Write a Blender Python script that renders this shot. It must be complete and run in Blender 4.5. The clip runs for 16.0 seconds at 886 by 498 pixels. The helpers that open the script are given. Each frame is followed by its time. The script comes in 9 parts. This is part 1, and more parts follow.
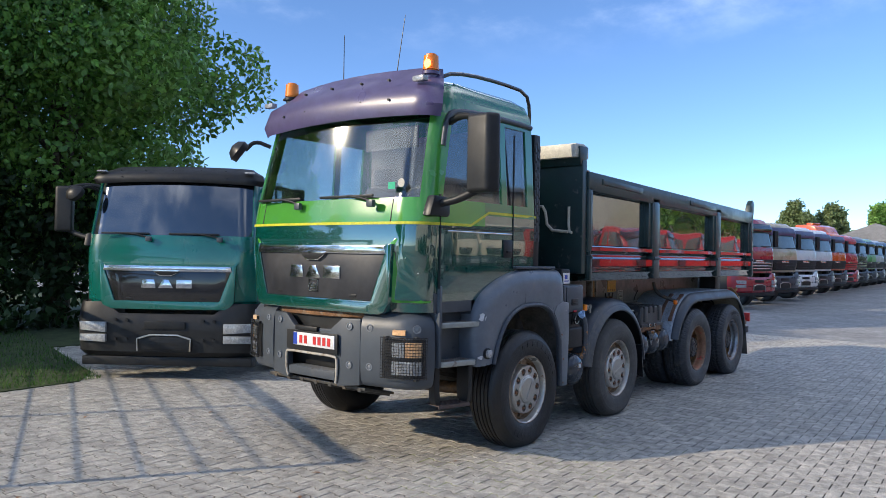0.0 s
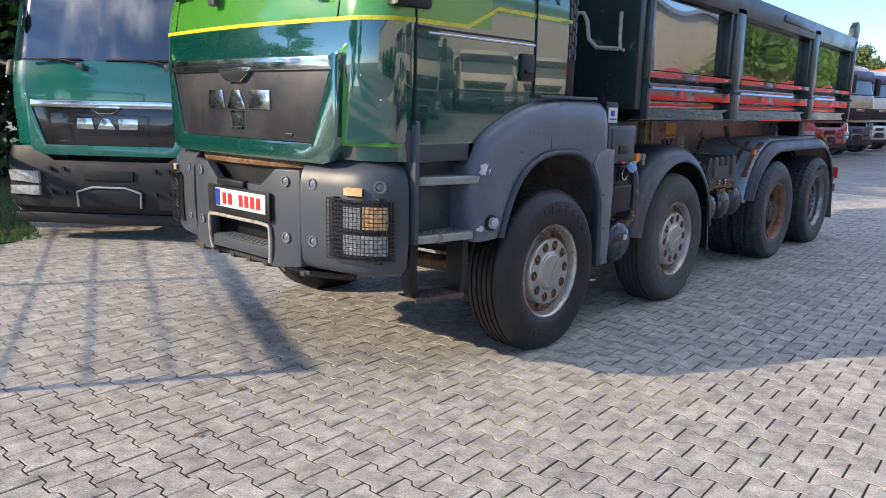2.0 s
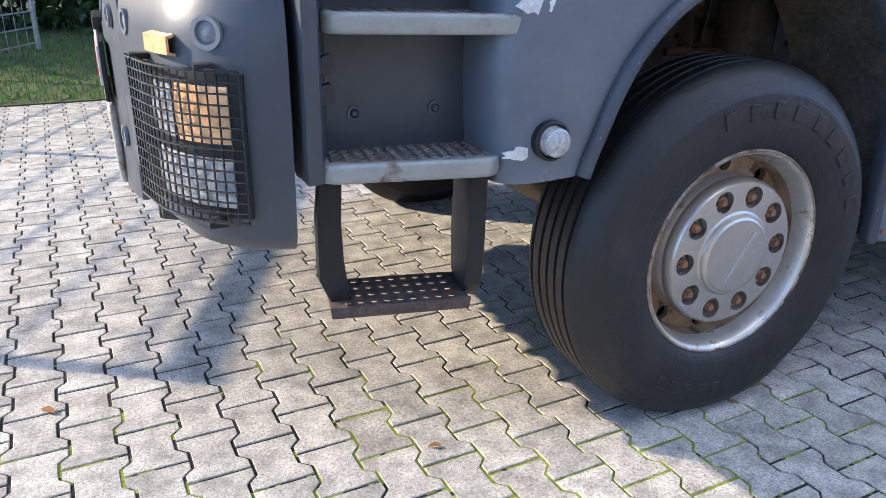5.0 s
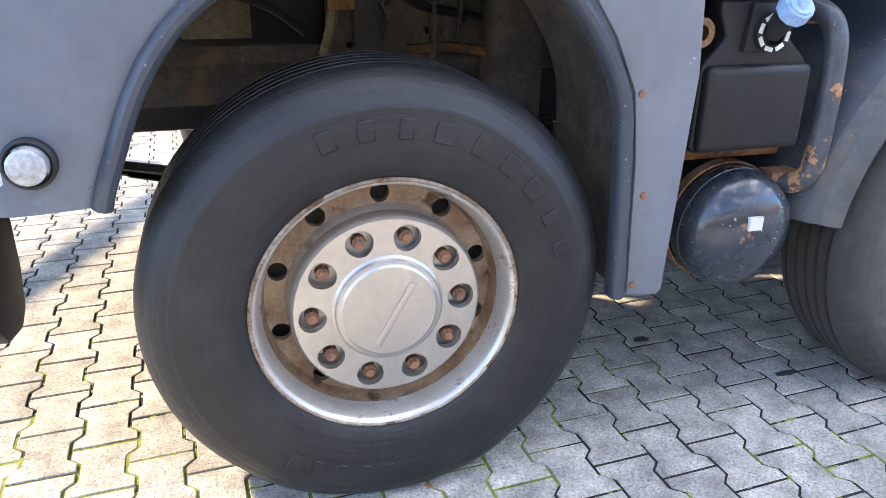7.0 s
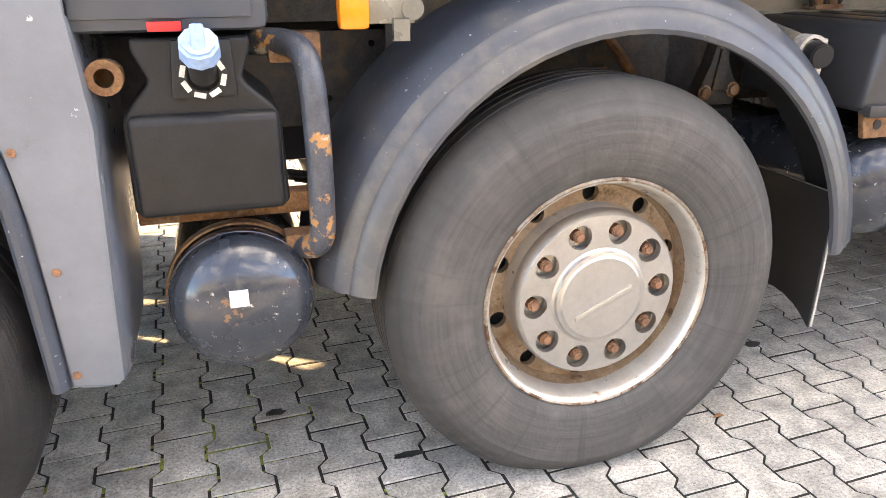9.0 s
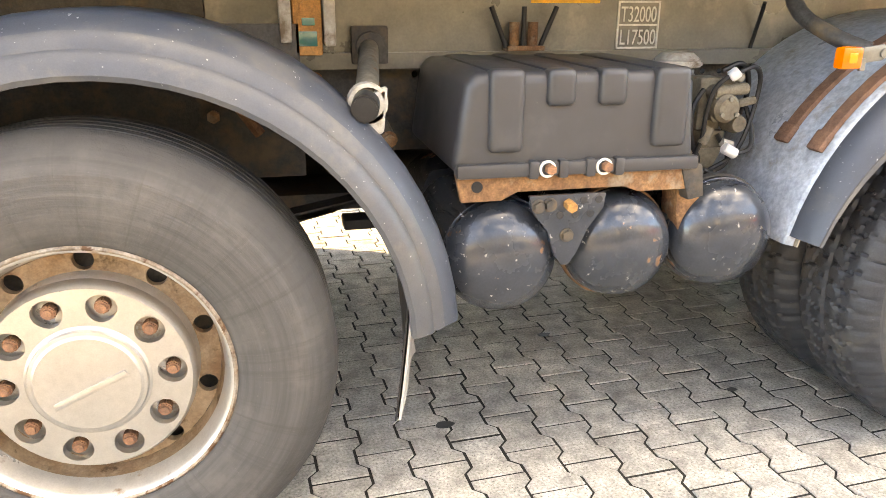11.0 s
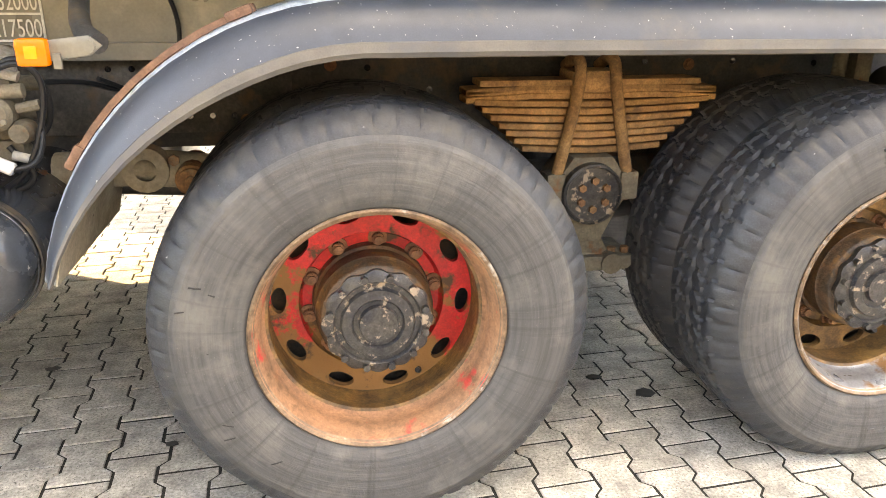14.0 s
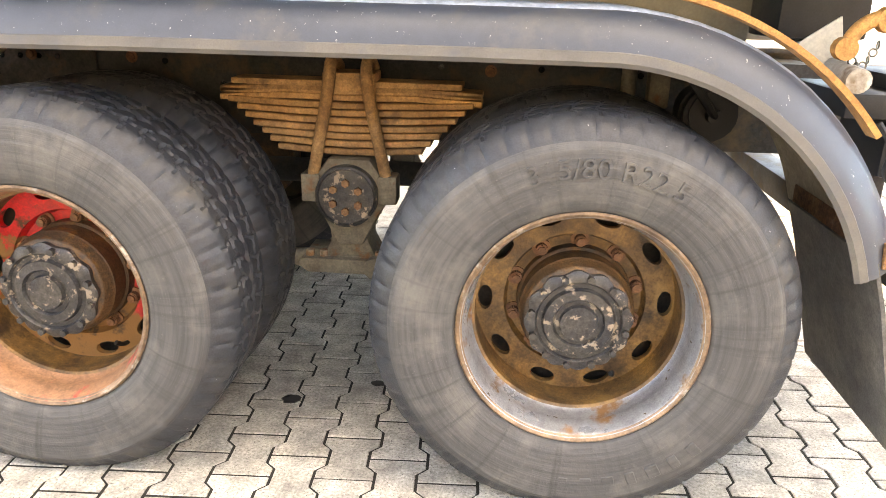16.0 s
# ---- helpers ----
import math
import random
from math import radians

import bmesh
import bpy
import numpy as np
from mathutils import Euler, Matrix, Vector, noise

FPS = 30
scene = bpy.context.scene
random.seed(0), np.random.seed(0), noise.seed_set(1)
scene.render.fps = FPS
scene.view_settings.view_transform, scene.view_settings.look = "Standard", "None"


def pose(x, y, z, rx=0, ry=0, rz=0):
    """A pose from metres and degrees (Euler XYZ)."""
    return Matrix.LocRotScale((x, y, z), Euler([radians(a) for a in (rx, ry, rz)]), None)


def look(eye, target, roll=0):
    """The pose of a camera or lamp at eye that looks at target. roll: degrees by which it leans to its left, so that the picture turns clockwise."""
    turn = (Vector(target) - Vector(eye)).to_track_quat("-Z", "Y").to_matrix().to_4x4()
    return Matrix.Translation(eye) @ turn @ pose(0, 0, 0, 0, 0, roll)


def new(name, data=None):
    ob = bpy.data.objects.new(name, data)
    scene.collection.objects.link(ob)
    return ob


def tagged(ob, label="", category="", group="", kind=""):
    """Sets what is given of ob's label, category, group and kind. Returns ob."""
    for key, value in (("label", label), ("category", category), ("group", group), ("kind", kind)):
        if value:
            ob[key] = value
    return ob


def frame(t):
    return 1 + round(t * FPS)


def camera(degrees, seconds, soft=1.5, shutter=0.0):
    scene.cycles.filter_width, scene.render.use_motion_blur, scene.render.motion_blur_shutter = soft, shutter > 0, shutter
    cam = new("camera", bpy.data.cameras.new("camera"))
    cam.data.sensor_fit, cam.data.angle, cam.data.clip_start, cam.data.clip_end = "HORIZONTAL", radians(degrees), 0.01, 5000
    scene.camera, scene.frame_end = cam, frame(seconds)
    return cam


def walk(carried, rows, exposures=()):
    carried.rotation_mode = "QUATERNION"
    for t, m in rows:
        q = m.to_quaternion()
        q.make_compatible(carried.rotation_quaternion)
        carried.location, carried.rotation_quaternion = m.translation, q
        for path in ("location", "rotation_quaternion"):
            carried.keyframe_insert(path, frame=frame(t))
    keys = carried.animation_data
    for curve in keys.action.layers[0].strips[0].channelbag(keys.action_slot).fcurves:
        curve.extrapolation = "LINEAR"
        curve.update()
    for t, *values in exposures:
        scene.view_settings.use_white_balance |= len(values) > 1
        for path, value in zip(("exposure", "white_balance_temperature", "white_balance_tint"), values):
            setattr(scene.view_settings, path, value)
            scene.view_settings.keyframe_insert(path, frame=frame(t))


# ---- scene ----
cam = camera(62.4, 16.0, soft=0.7)
PATH = [
    (0, (-5.642, -3.622, 1.722), (-4.1, -2.348, 1.737), 1.0),
    (0.5, (-5.21, -3.408, 1.702), (-3.676, -2.126, 1.632), 0.9),
    (1, (-4.778, -3.132, 1.668), (-3.26, -1.841, 1.504), 0.8),
    (1.5, (-4.313, -2.897, 1.626), (-2.82, -1.595, 1.352), 1.0),
    (2, (-3.894, -2.594, 1.556), (-2.445, -1.271, 1.168), 1.3),
    (2.5, (-3.483, -2.301, 1.5), (-2.102, -0.946, 0.995), 1.7),
    (3, (-3.073, -2.057, 1.47), (-1.795, -0.641, 0.871), 1.9),
    (3.2, (-2.914, -1.948, 1.436), (-1.686, -0.503, 0.802), 2.0),
    (5.3, (-1.349, -1.385, 1.28), (-0.619, 0.319, 0.529), 1.2),
    (5.5, (-1.213, -1.389, 1.282), (-0.506, 0.322, 0.527), 1.3),
    (6, (-0.909, -1.379, 1.266), (-0.254, 0.351, 0.506), 1.6),
    (6.5, (-0.611, -1.369, 1.27), (-0.02, 0.382, 0.504), 1.4),
    (7, (-0.305, -1.423, 1.262), (0.225, 0.347, 0.495), 0.6),
    (7.5, (0.014, -1.415, 1.271), (0.495, 0.367, 0.5), -0.2),
    (8, (0.328, -1.4, 1.282), (0.807, 0.386, 0.52), -0.6),
    (8.5, (0.66, -1.462, 1.289), (1.16, 0.326, 0.543), -0.6),
    (8.6, (0.705, -1.473, 1.292), (1.219, 0.313, 0.554), -0.6),
    (9, (0.953, -1.466, 1.276), (1.481, 0.324, 0.557), -0.3),
    (9.4, (1.192, -1.436, 1.294), (1.749, 0.351, 0.59), 0.2),
    (9.5, (1.246, -1.441, 1.291), (1.81, 0.347, 0.594), 0.3),
    (9.7, (1.372, -1.464, 1.292), (1.935, 0.329, 0.608), 0.3),
    (11.8, (2.72, -1.509, 1.283), (3.076, 0.354, 0.648), 0.3),
    (12, (2.848, -1.508, 1.275), (3.201, 0.357, 0.645), 0.3),
    (12.5, (3.208, -1.479, 1.28), (3.584, 0.382, 0.65), -0.0),
    (13, (3.543, -1.513, 1.272), (3.945, 0.338, 0.63), 0.1),
    (13.5, (3.854, -1.548, 1.271), (4.249, 0.302, 0.621), 0.2),
    (14, (4.145, -1.517, 1.265), (4.504, 0.338, 0.609), 0.4),
    (14.5, (4.429, -1.556, 1.265), (4.723, 0.308, 0.603), 0.9),
    (15, (4.762, -1.621, 1.292), (4.941, 0.255, 0.622), 1.2),
    (15.5, (5.12, -1.589, 1.277), (5.154, 0.295, 0.609), 1.5),
    (16, (5.491, -1.594, 1.282), (5.339, 0.288, 0.623), 1.4),
]
walk(cam, [(t, look(e, a, r)) for t, e, a, r in PATH],
     exposures=[(0.0, 1.2, 5850, 10), (1.5, 1.48, 6150, 13), (3.2, 1.70, 6150, 13), (5.3, 2.38, 5850, 13), (7.0, 3.2, 6450, 13), (8.0, 3.66, 7600, 15), (9.0, 3.85, 8800, 16), (12.0, 4.30, 10900, 13), (14.0, 4.32, 11100, 13), (16.0, 4.30, 11300, 15)])


# ---- world and light ----
SUN_AZ = Vector((-0.845, 0.535, 0.0)).normalized()
SUN_EL = radians(24.0)
SUN_DIR = Vector((SUN_AZ.x * math.cos(SUN_EL), SUN_AZ.y * math.cos(SUN_EL), math.sin(SUN_EL)))
world = bpy.data.worlds.new("sky")
scene.world = world
world.use_nodes = True
wn, wl = world.node_tree.nodes, world.node_tree.links
sky = wn.new("ShaderNodeTexSky")
sky.sky_type, sky.sun_disc = "NISHITA", False
sky.sun_elevation, sky.sun_rotation = SUN_EL, math.atan2(SUN_AZ.x, SUN_AZ.y)
sky.altitude, sky.air_density, sky.dust_density, sky.ozone_density = 4200.0, 1.1, 0.0, 3.0
wn["Background"].inputs["Strength"].default_value = 0.10


def world_node(kind, **values):
    q = wn.new("ShaderNode" + kind)
    for k, v in values.items():
        q.inputs[k.replace("_", " ")].default_value = v
    return q


# thin broken cloud high overhead, on a level sheet, thinning out towards the horizon, added partly as fill light
ray_xyz = world_node("SeparateXYZ")
wl.new(wn.new("ShaderNodeTexCoord").outputs["Generated"], ray_xyz.inputs[0])
lift = wn.new("ShaderNodeMath")
lift.operation = "ADD"
lift.inputs[1].default_value = 0.25
wl.new(ray_xyz.outputs["Z"], lift.inputs[0])
sheet = wn.new("ShaderNodeCombineXYZ")
for axis in ("X", "Y"):
    over = wn.new("ShaderNodeMath")
    over.operation = "DIVIDE"
    wl.new(ray_xyz.outputs[axis], over.inputs[0])
    wl.new(lift.outputs[0], over.inputs[1])
    wl.new(over.outputs[0], sheet.inputs[axis])
puffs = world_node("TexNoise", Scale=2.1, Detail=7.0, Roughness=0.58)
wl.new(sheet.outputs[0], puffs.inputs["Vector"])
cover = world_node("MapRange", From_Min=0.46, From_Max=0.72)
cover.interpolation_type = "SMOOTHSTEP"
wl.new(puffs.outputs["Fac"], cover.inputs["Value"])
high = world_node("MapRange", From_Min=0.24, From_Max=0.55)
high.interpolation_type = "SMOOTHSTEP"
wl.new(ray_xyz.outputs["Z"], high.inputs["Value"])
cloud = wn.new("ShaderNodeMath")
cloud.operation = "MULTIPLY"
wl.new(cover.outputs[0], cloud.inputs[0])
wl.new(high.outputs[0], cloud.inputs[1])
heaven = wn.new("ShaderNodeMix")
heaven.data_type = "RGBA"
# cloud brightness picked to lift the shade on the ground
heaven.inputs[7].default_value = (14.0, 14.0, 14.2, 1.0)
wl.new(cloud.outputs[0], heaven.inputs[0])
wl.new(sky.outputs["Color"], heaven.inputs[6])
wl.new(heaven.outputs[2], wn["Background"].inputs["Color"])
sun = new("sun", bpy.data.lights.new("sun", "SUN"))
sun.data.energy, sun.data.angle, sun.data.color = 2.2, radians(0.55), (1.0, 0.80, 0.54)
sun.matrix_world = look(SUN_DIR * 50, (0, 0, 0))


# ---- materials ----
def mat(name, a, b=None, rough=0.5, metal=0.0, coat=0.0, scale=5.0, grain=90.0, grain_amount=0.15, bump=0.0, bump_scale=None,
        spot=None, spot2=None, rand=0.0, spec=0.5, rough_var=0.1, island=0.0, fall=0.0):
    """A surface with a slow mix of two colours, fine grain, up to two kinds of stains, relief and uneven gloss."""
    m = bpy.data.materials.new(name)
    m.use_nodes = True
    n, l = m.node_tree.nodes, m.node_tree.links
    p = n["Principled BSDF"]
    p.inputs["Metallic"].default_value, p.inputs["Coat Weight"].default_value = metal, coat
    p.inputs["Coat Roughness"].default_value = 0.04
    p.inputs["Specular IOR Level"].default_value = spec
    geo = n.new("ShaderNodeNewGeometry")

    def noise_at(s, detail=5.0, rough_n=0.6):
        t = n.new("ShaderNodeTexNoise")
        t.inputs["Scale"].default_value, t.inputs["Detail"].default_value, t.inputs["Roughness"].default_value = s, detail, rough_n
        l.new(geo.outputs["Position"], t.inputs["Vector"])
        return t.outputs["Fac"]

    def ranged(fac, lo, hi, out_lo=0.0, out_hi=1.0):
        r = n.new("ShaderNodeMapRange")
        r.inputs["From Min"].default_value, r.inputs["From Max"].default_value = lo, hi
        r.inputs["To Min"].default_value, r.inputs["To Max"].default_value = out_lo, out_hi
        l.new(fac, r.inputs["Value"])
        return r.outputs["Result"]

    def mixed(fac, x, y, blend="MIX"):
        q = n.new("ShaderNodeMix")
        q.data_type, q.blend_type = "RGBA", blend
        for v, s in ((fac, q.inputs[0]), (x, q.inputs[6]), (y, q.inputs[7])):
            if isinstance(v, (int, float)):
                s.default_value = v
            elif isinstance(v, tuple):
                s.default_value = (*v, 1.0)
            else:
                l.new(v, s)
        return q.outputs[2]

    b = b or tuple(c * 0.8 for c in a)
    slow = noise_at(scale)
    col = mixed(ranged(slow, 0.35, 0.65), a, b)
    fine = noise_at(grain, 3.0)
    shade = n.new("ShaderNodeCombineColor")
    f = ranged(fine, 0.3, 0.7, 1 - grain_amount, 1 + grain_amount)
    patchy = ranged(noise_at(min(60.0, 5.0 * scale), 4.0), 0.3, 0.7, 1 - 1.1 * grain_amount, 1 + 1.1 * grain_amount)
    both = n.new("ShaderNodeMath")
    both.operation = "MULTIPLY"
    l.new(f, both.inputs[0])
    l.new(patchy, both.inputs[1])
    for s in shade.inputs:
        l.new(both.outputs[0], s)
    col = mixed(1.0, col, shade.outputs["Color"], "MULTIPLY")
    rough_out = ranged(slow, 0.3, 0.7, max(0.02, rough - rough_var), min(1.0, rough + rough_var))
    for sp in (spot, spot2):
        if sp:
            c, s, lo, hi, r = sp
            fac = noise_at(s, 6.0, 0.65)
            if fall and sp is spot:
                xyz, ma = n.new("ShaderNodeSeparateXYZ"), n.new("ShaderNodeMath")
                l.new(n.new("ShaderNodeTexCoord").outputs["Object"], xyz.inputs[0])
                ma.operation = "MULTIPLY_ADD"
                ma.inputs[1].default_value = -fall
                l.new(xyz.outputs["Z"], ma.inputs[0])
                l.new(fac, ma.inputs[2])
                fac = ma.outputs[0]
            k = ranged(fac, lo, hi)
            col = mixed(k, col, c)
            q = n.new("ShaderNodeMix")
            l.new(k, q.inputs[0])
            l.new(rough_out, q.inputs[2])
            q.inputs[3].default_value = r
            rough_out = q.outputs[0]
    if rand or island:
        source = n.new("ShaderNodeObjectInfo").outputs["Random"] if rand else geo.outputs["Random Per Island"]
        v = n.new("ShaderNodeHueSaturation")
        amount = rand or island
        l.new(ranged(source, 0.0, 1.0, 1 - amount, 1 + amount), v.inputs["Value"])
        l.new(col, v.inputs["Color"])
        col = v.outputs["Color"]
    l.new(col, p.inputs["Base Color"])
    l.new(rough_out, p.inputs["Roughness"])
    if bump:
        bn = n.new("ShaderNodeBump")
        bn.inputs["Strength"].default_value, bn.inputs["Distance"].default_value = bump, 0.01
        l.new(noise_at(bump_scale or grain, 4.0), bn.inputs["Height"])
        l.new(bn.outputs["Normal"], p.inputs["Normal"])
    return m


def glow(name, colour, strength, base):
    m = mat(name, base, rough=0.25, grain_amount=0.05)
    p = m.node_tree.nodes["Principled BSDF"]
    p.inputs["Emission Color"].default_value, p.inputs["Emission Strength"].default_value = (*colour, 1.0), strength
    return m


def glass(name, tint, rough=0.01, film=0.0):
    m = bpy.data.materials.new(name)
    m.use_nodes = True
    p = m.node_tree.nodes["Principled BSDF"]
    p.inputs["Base Color"].default_value = (*tint, 1.0)
    p.inputs["Transmission Weight"].default_value, p.inputs["Roughness"].default_value, p.inputs["IOR"].default_value = 1.0, rough, 1.45
    p.inputs["Coat Weight"].default_value, p.inputs["Coat Roughness"].default_value, p.inputs["Coat IOR"].default_value = film, 0.05, 1.7
    return m


def tyre_mat(name, dark, mid, pale, dirt, rough=0.75, shoulder=0.7):
    """Rubber with rings round the wheel, scuffs across it and dusty blotches."""
    m = bpy.data.materials.new(name)
    m.use_nodes = True
    n, l = m.node_tree.nodes, m.node_tree.links
    p = n["Principled BSDF"]
    co = n.new("ShaderNodeTexCoord").outputs["Object"]

    def vec(op, a, b=None):
        v = n.new("ShaderNodeVectorMath")
        v.operation = op
        l.new(a, v.inputs[0])
        if isinstance(b, tuple):
            v.inputs[1].default_value = b
        elif b is not None:
            l.new(b, v.inputs[1])
        return v

    def noise_at(v, s, detail=4.0):
        t = n.new("ShaderNodeTexNoise")
        t.inputs["Scale"].default_value, t.inputs["Detail"].default_value, t.inputs["Roughness"].default_value = s, detail, 0.62
        l.new(v, t.inputs["Vector"])
        return t.outputs["Fac"]

    def ranged(fac, lo, hi, a=0.0, b=1.0):
        r = n.new("ShaderNodeMapRange")
        for k, v in (("From Min", lo), ("From Max", hi), ("To Min", a), ("To Max", b)):
            r.inputs[k].default_value = v
        l.new(fac, r.inputs["Value"])
        return r.outputs["Result"]

    def mixed(fac, x, y):
        q = n.new("ShaderNodeMix")
        q.data_type = "RGBA"
        l.new(fac, q.inputs[0])
        for v, k in ((x, 6), (y, 7)):
            if isinstance(v, tuple):
                q.inputs[k].default_value = (*v, 1.0)
            else:
                l.new(v, q.inputs[k])
        return q.outputs[2]

    flat = vec("MULTIPLY", co, (1.0, 0.0, 1.0)).outputs["Vector"]
    radius = vec("LENGTH", flat).outputs["Value"]
    where = n.new("ShaderNodeCombineXYZ")
    unit = vec("NORMALIZE", flat).outputs["Vector"]
    grow = n.new("ShaderNodeMath")
    grow.operation = "MULTIPLY"
    grow.inputs[1].default_value = 75.0
    l.new(radius, grow.inputs[0])
    l.new(grow.outputs[0], where.inputs[1])
    rings = noise_at(vec("ADD", where.outputs["Vector"], vec("MULTIPLY", unit, (1.2, 1.2, 1.2)).outputs["Vector"]).outputs["Vector"], 1.0, 3.0)
    scuffs = noise_at(vec("ADD", vec("MULTIPLY", unit, (16.0, 1.0, 16.0)).outputs["Vector"], flat).outputs["Vector"], 1.0, 4.0)
    col = mixed(ranged(rings, 0.34, 0.64), dark, mid)
    col = mixed(ranged(noise_at(co, 6.5, 5.0), 0.50, 0.80), col, pale)
    col = mixed(ranged(scuffs, 0.54, 0.70, 0.0, 0.6), col, dirt)
    col = mixed(ranged(noise_at(co, 210.0, 2.0), 0.66, 0.74, 0.0, 0.5), col, pale)
    worn = n.new("ShaderNodeMath")
    worn.operation = "MULTIPLY_ADD"
    worn.inputs[1].default_value = 0.07
    l.new(noise_at(co, 9.0, 4.0), worn.inputs[0])
    l.new(radius, worn.inputs[2])
    col = mixed(ranged(worn.outputs[0], 0.490, 0.545, 0.0, shoulder), col, tuple(0.45 * c for c in dark))
    l.new(col, p.inputs["Base Color"])
    p.inputs["Roughness"].default_value = rough
    lump = n.new("ShaderNodeMath")
    lump.operation = "ADD"
    l.new(rings, lump.inputs[0])
    l.new(ranged(noise_at(co, 26.0, 5.0), 0.3, 0.7, 0.0, 0.6), lump.inputs[1])
    bn = n.new("ShaderNodeBump")
    bn.inputs["Strength"].default_value, bn.inputs["Distance"].default_value = 0.5, 0.005
    l.new(lump.outputs[0], bn.inputs["Height"])
    l.new(bn.outputs["Normal"], p.inputs["Normal"])
    return m


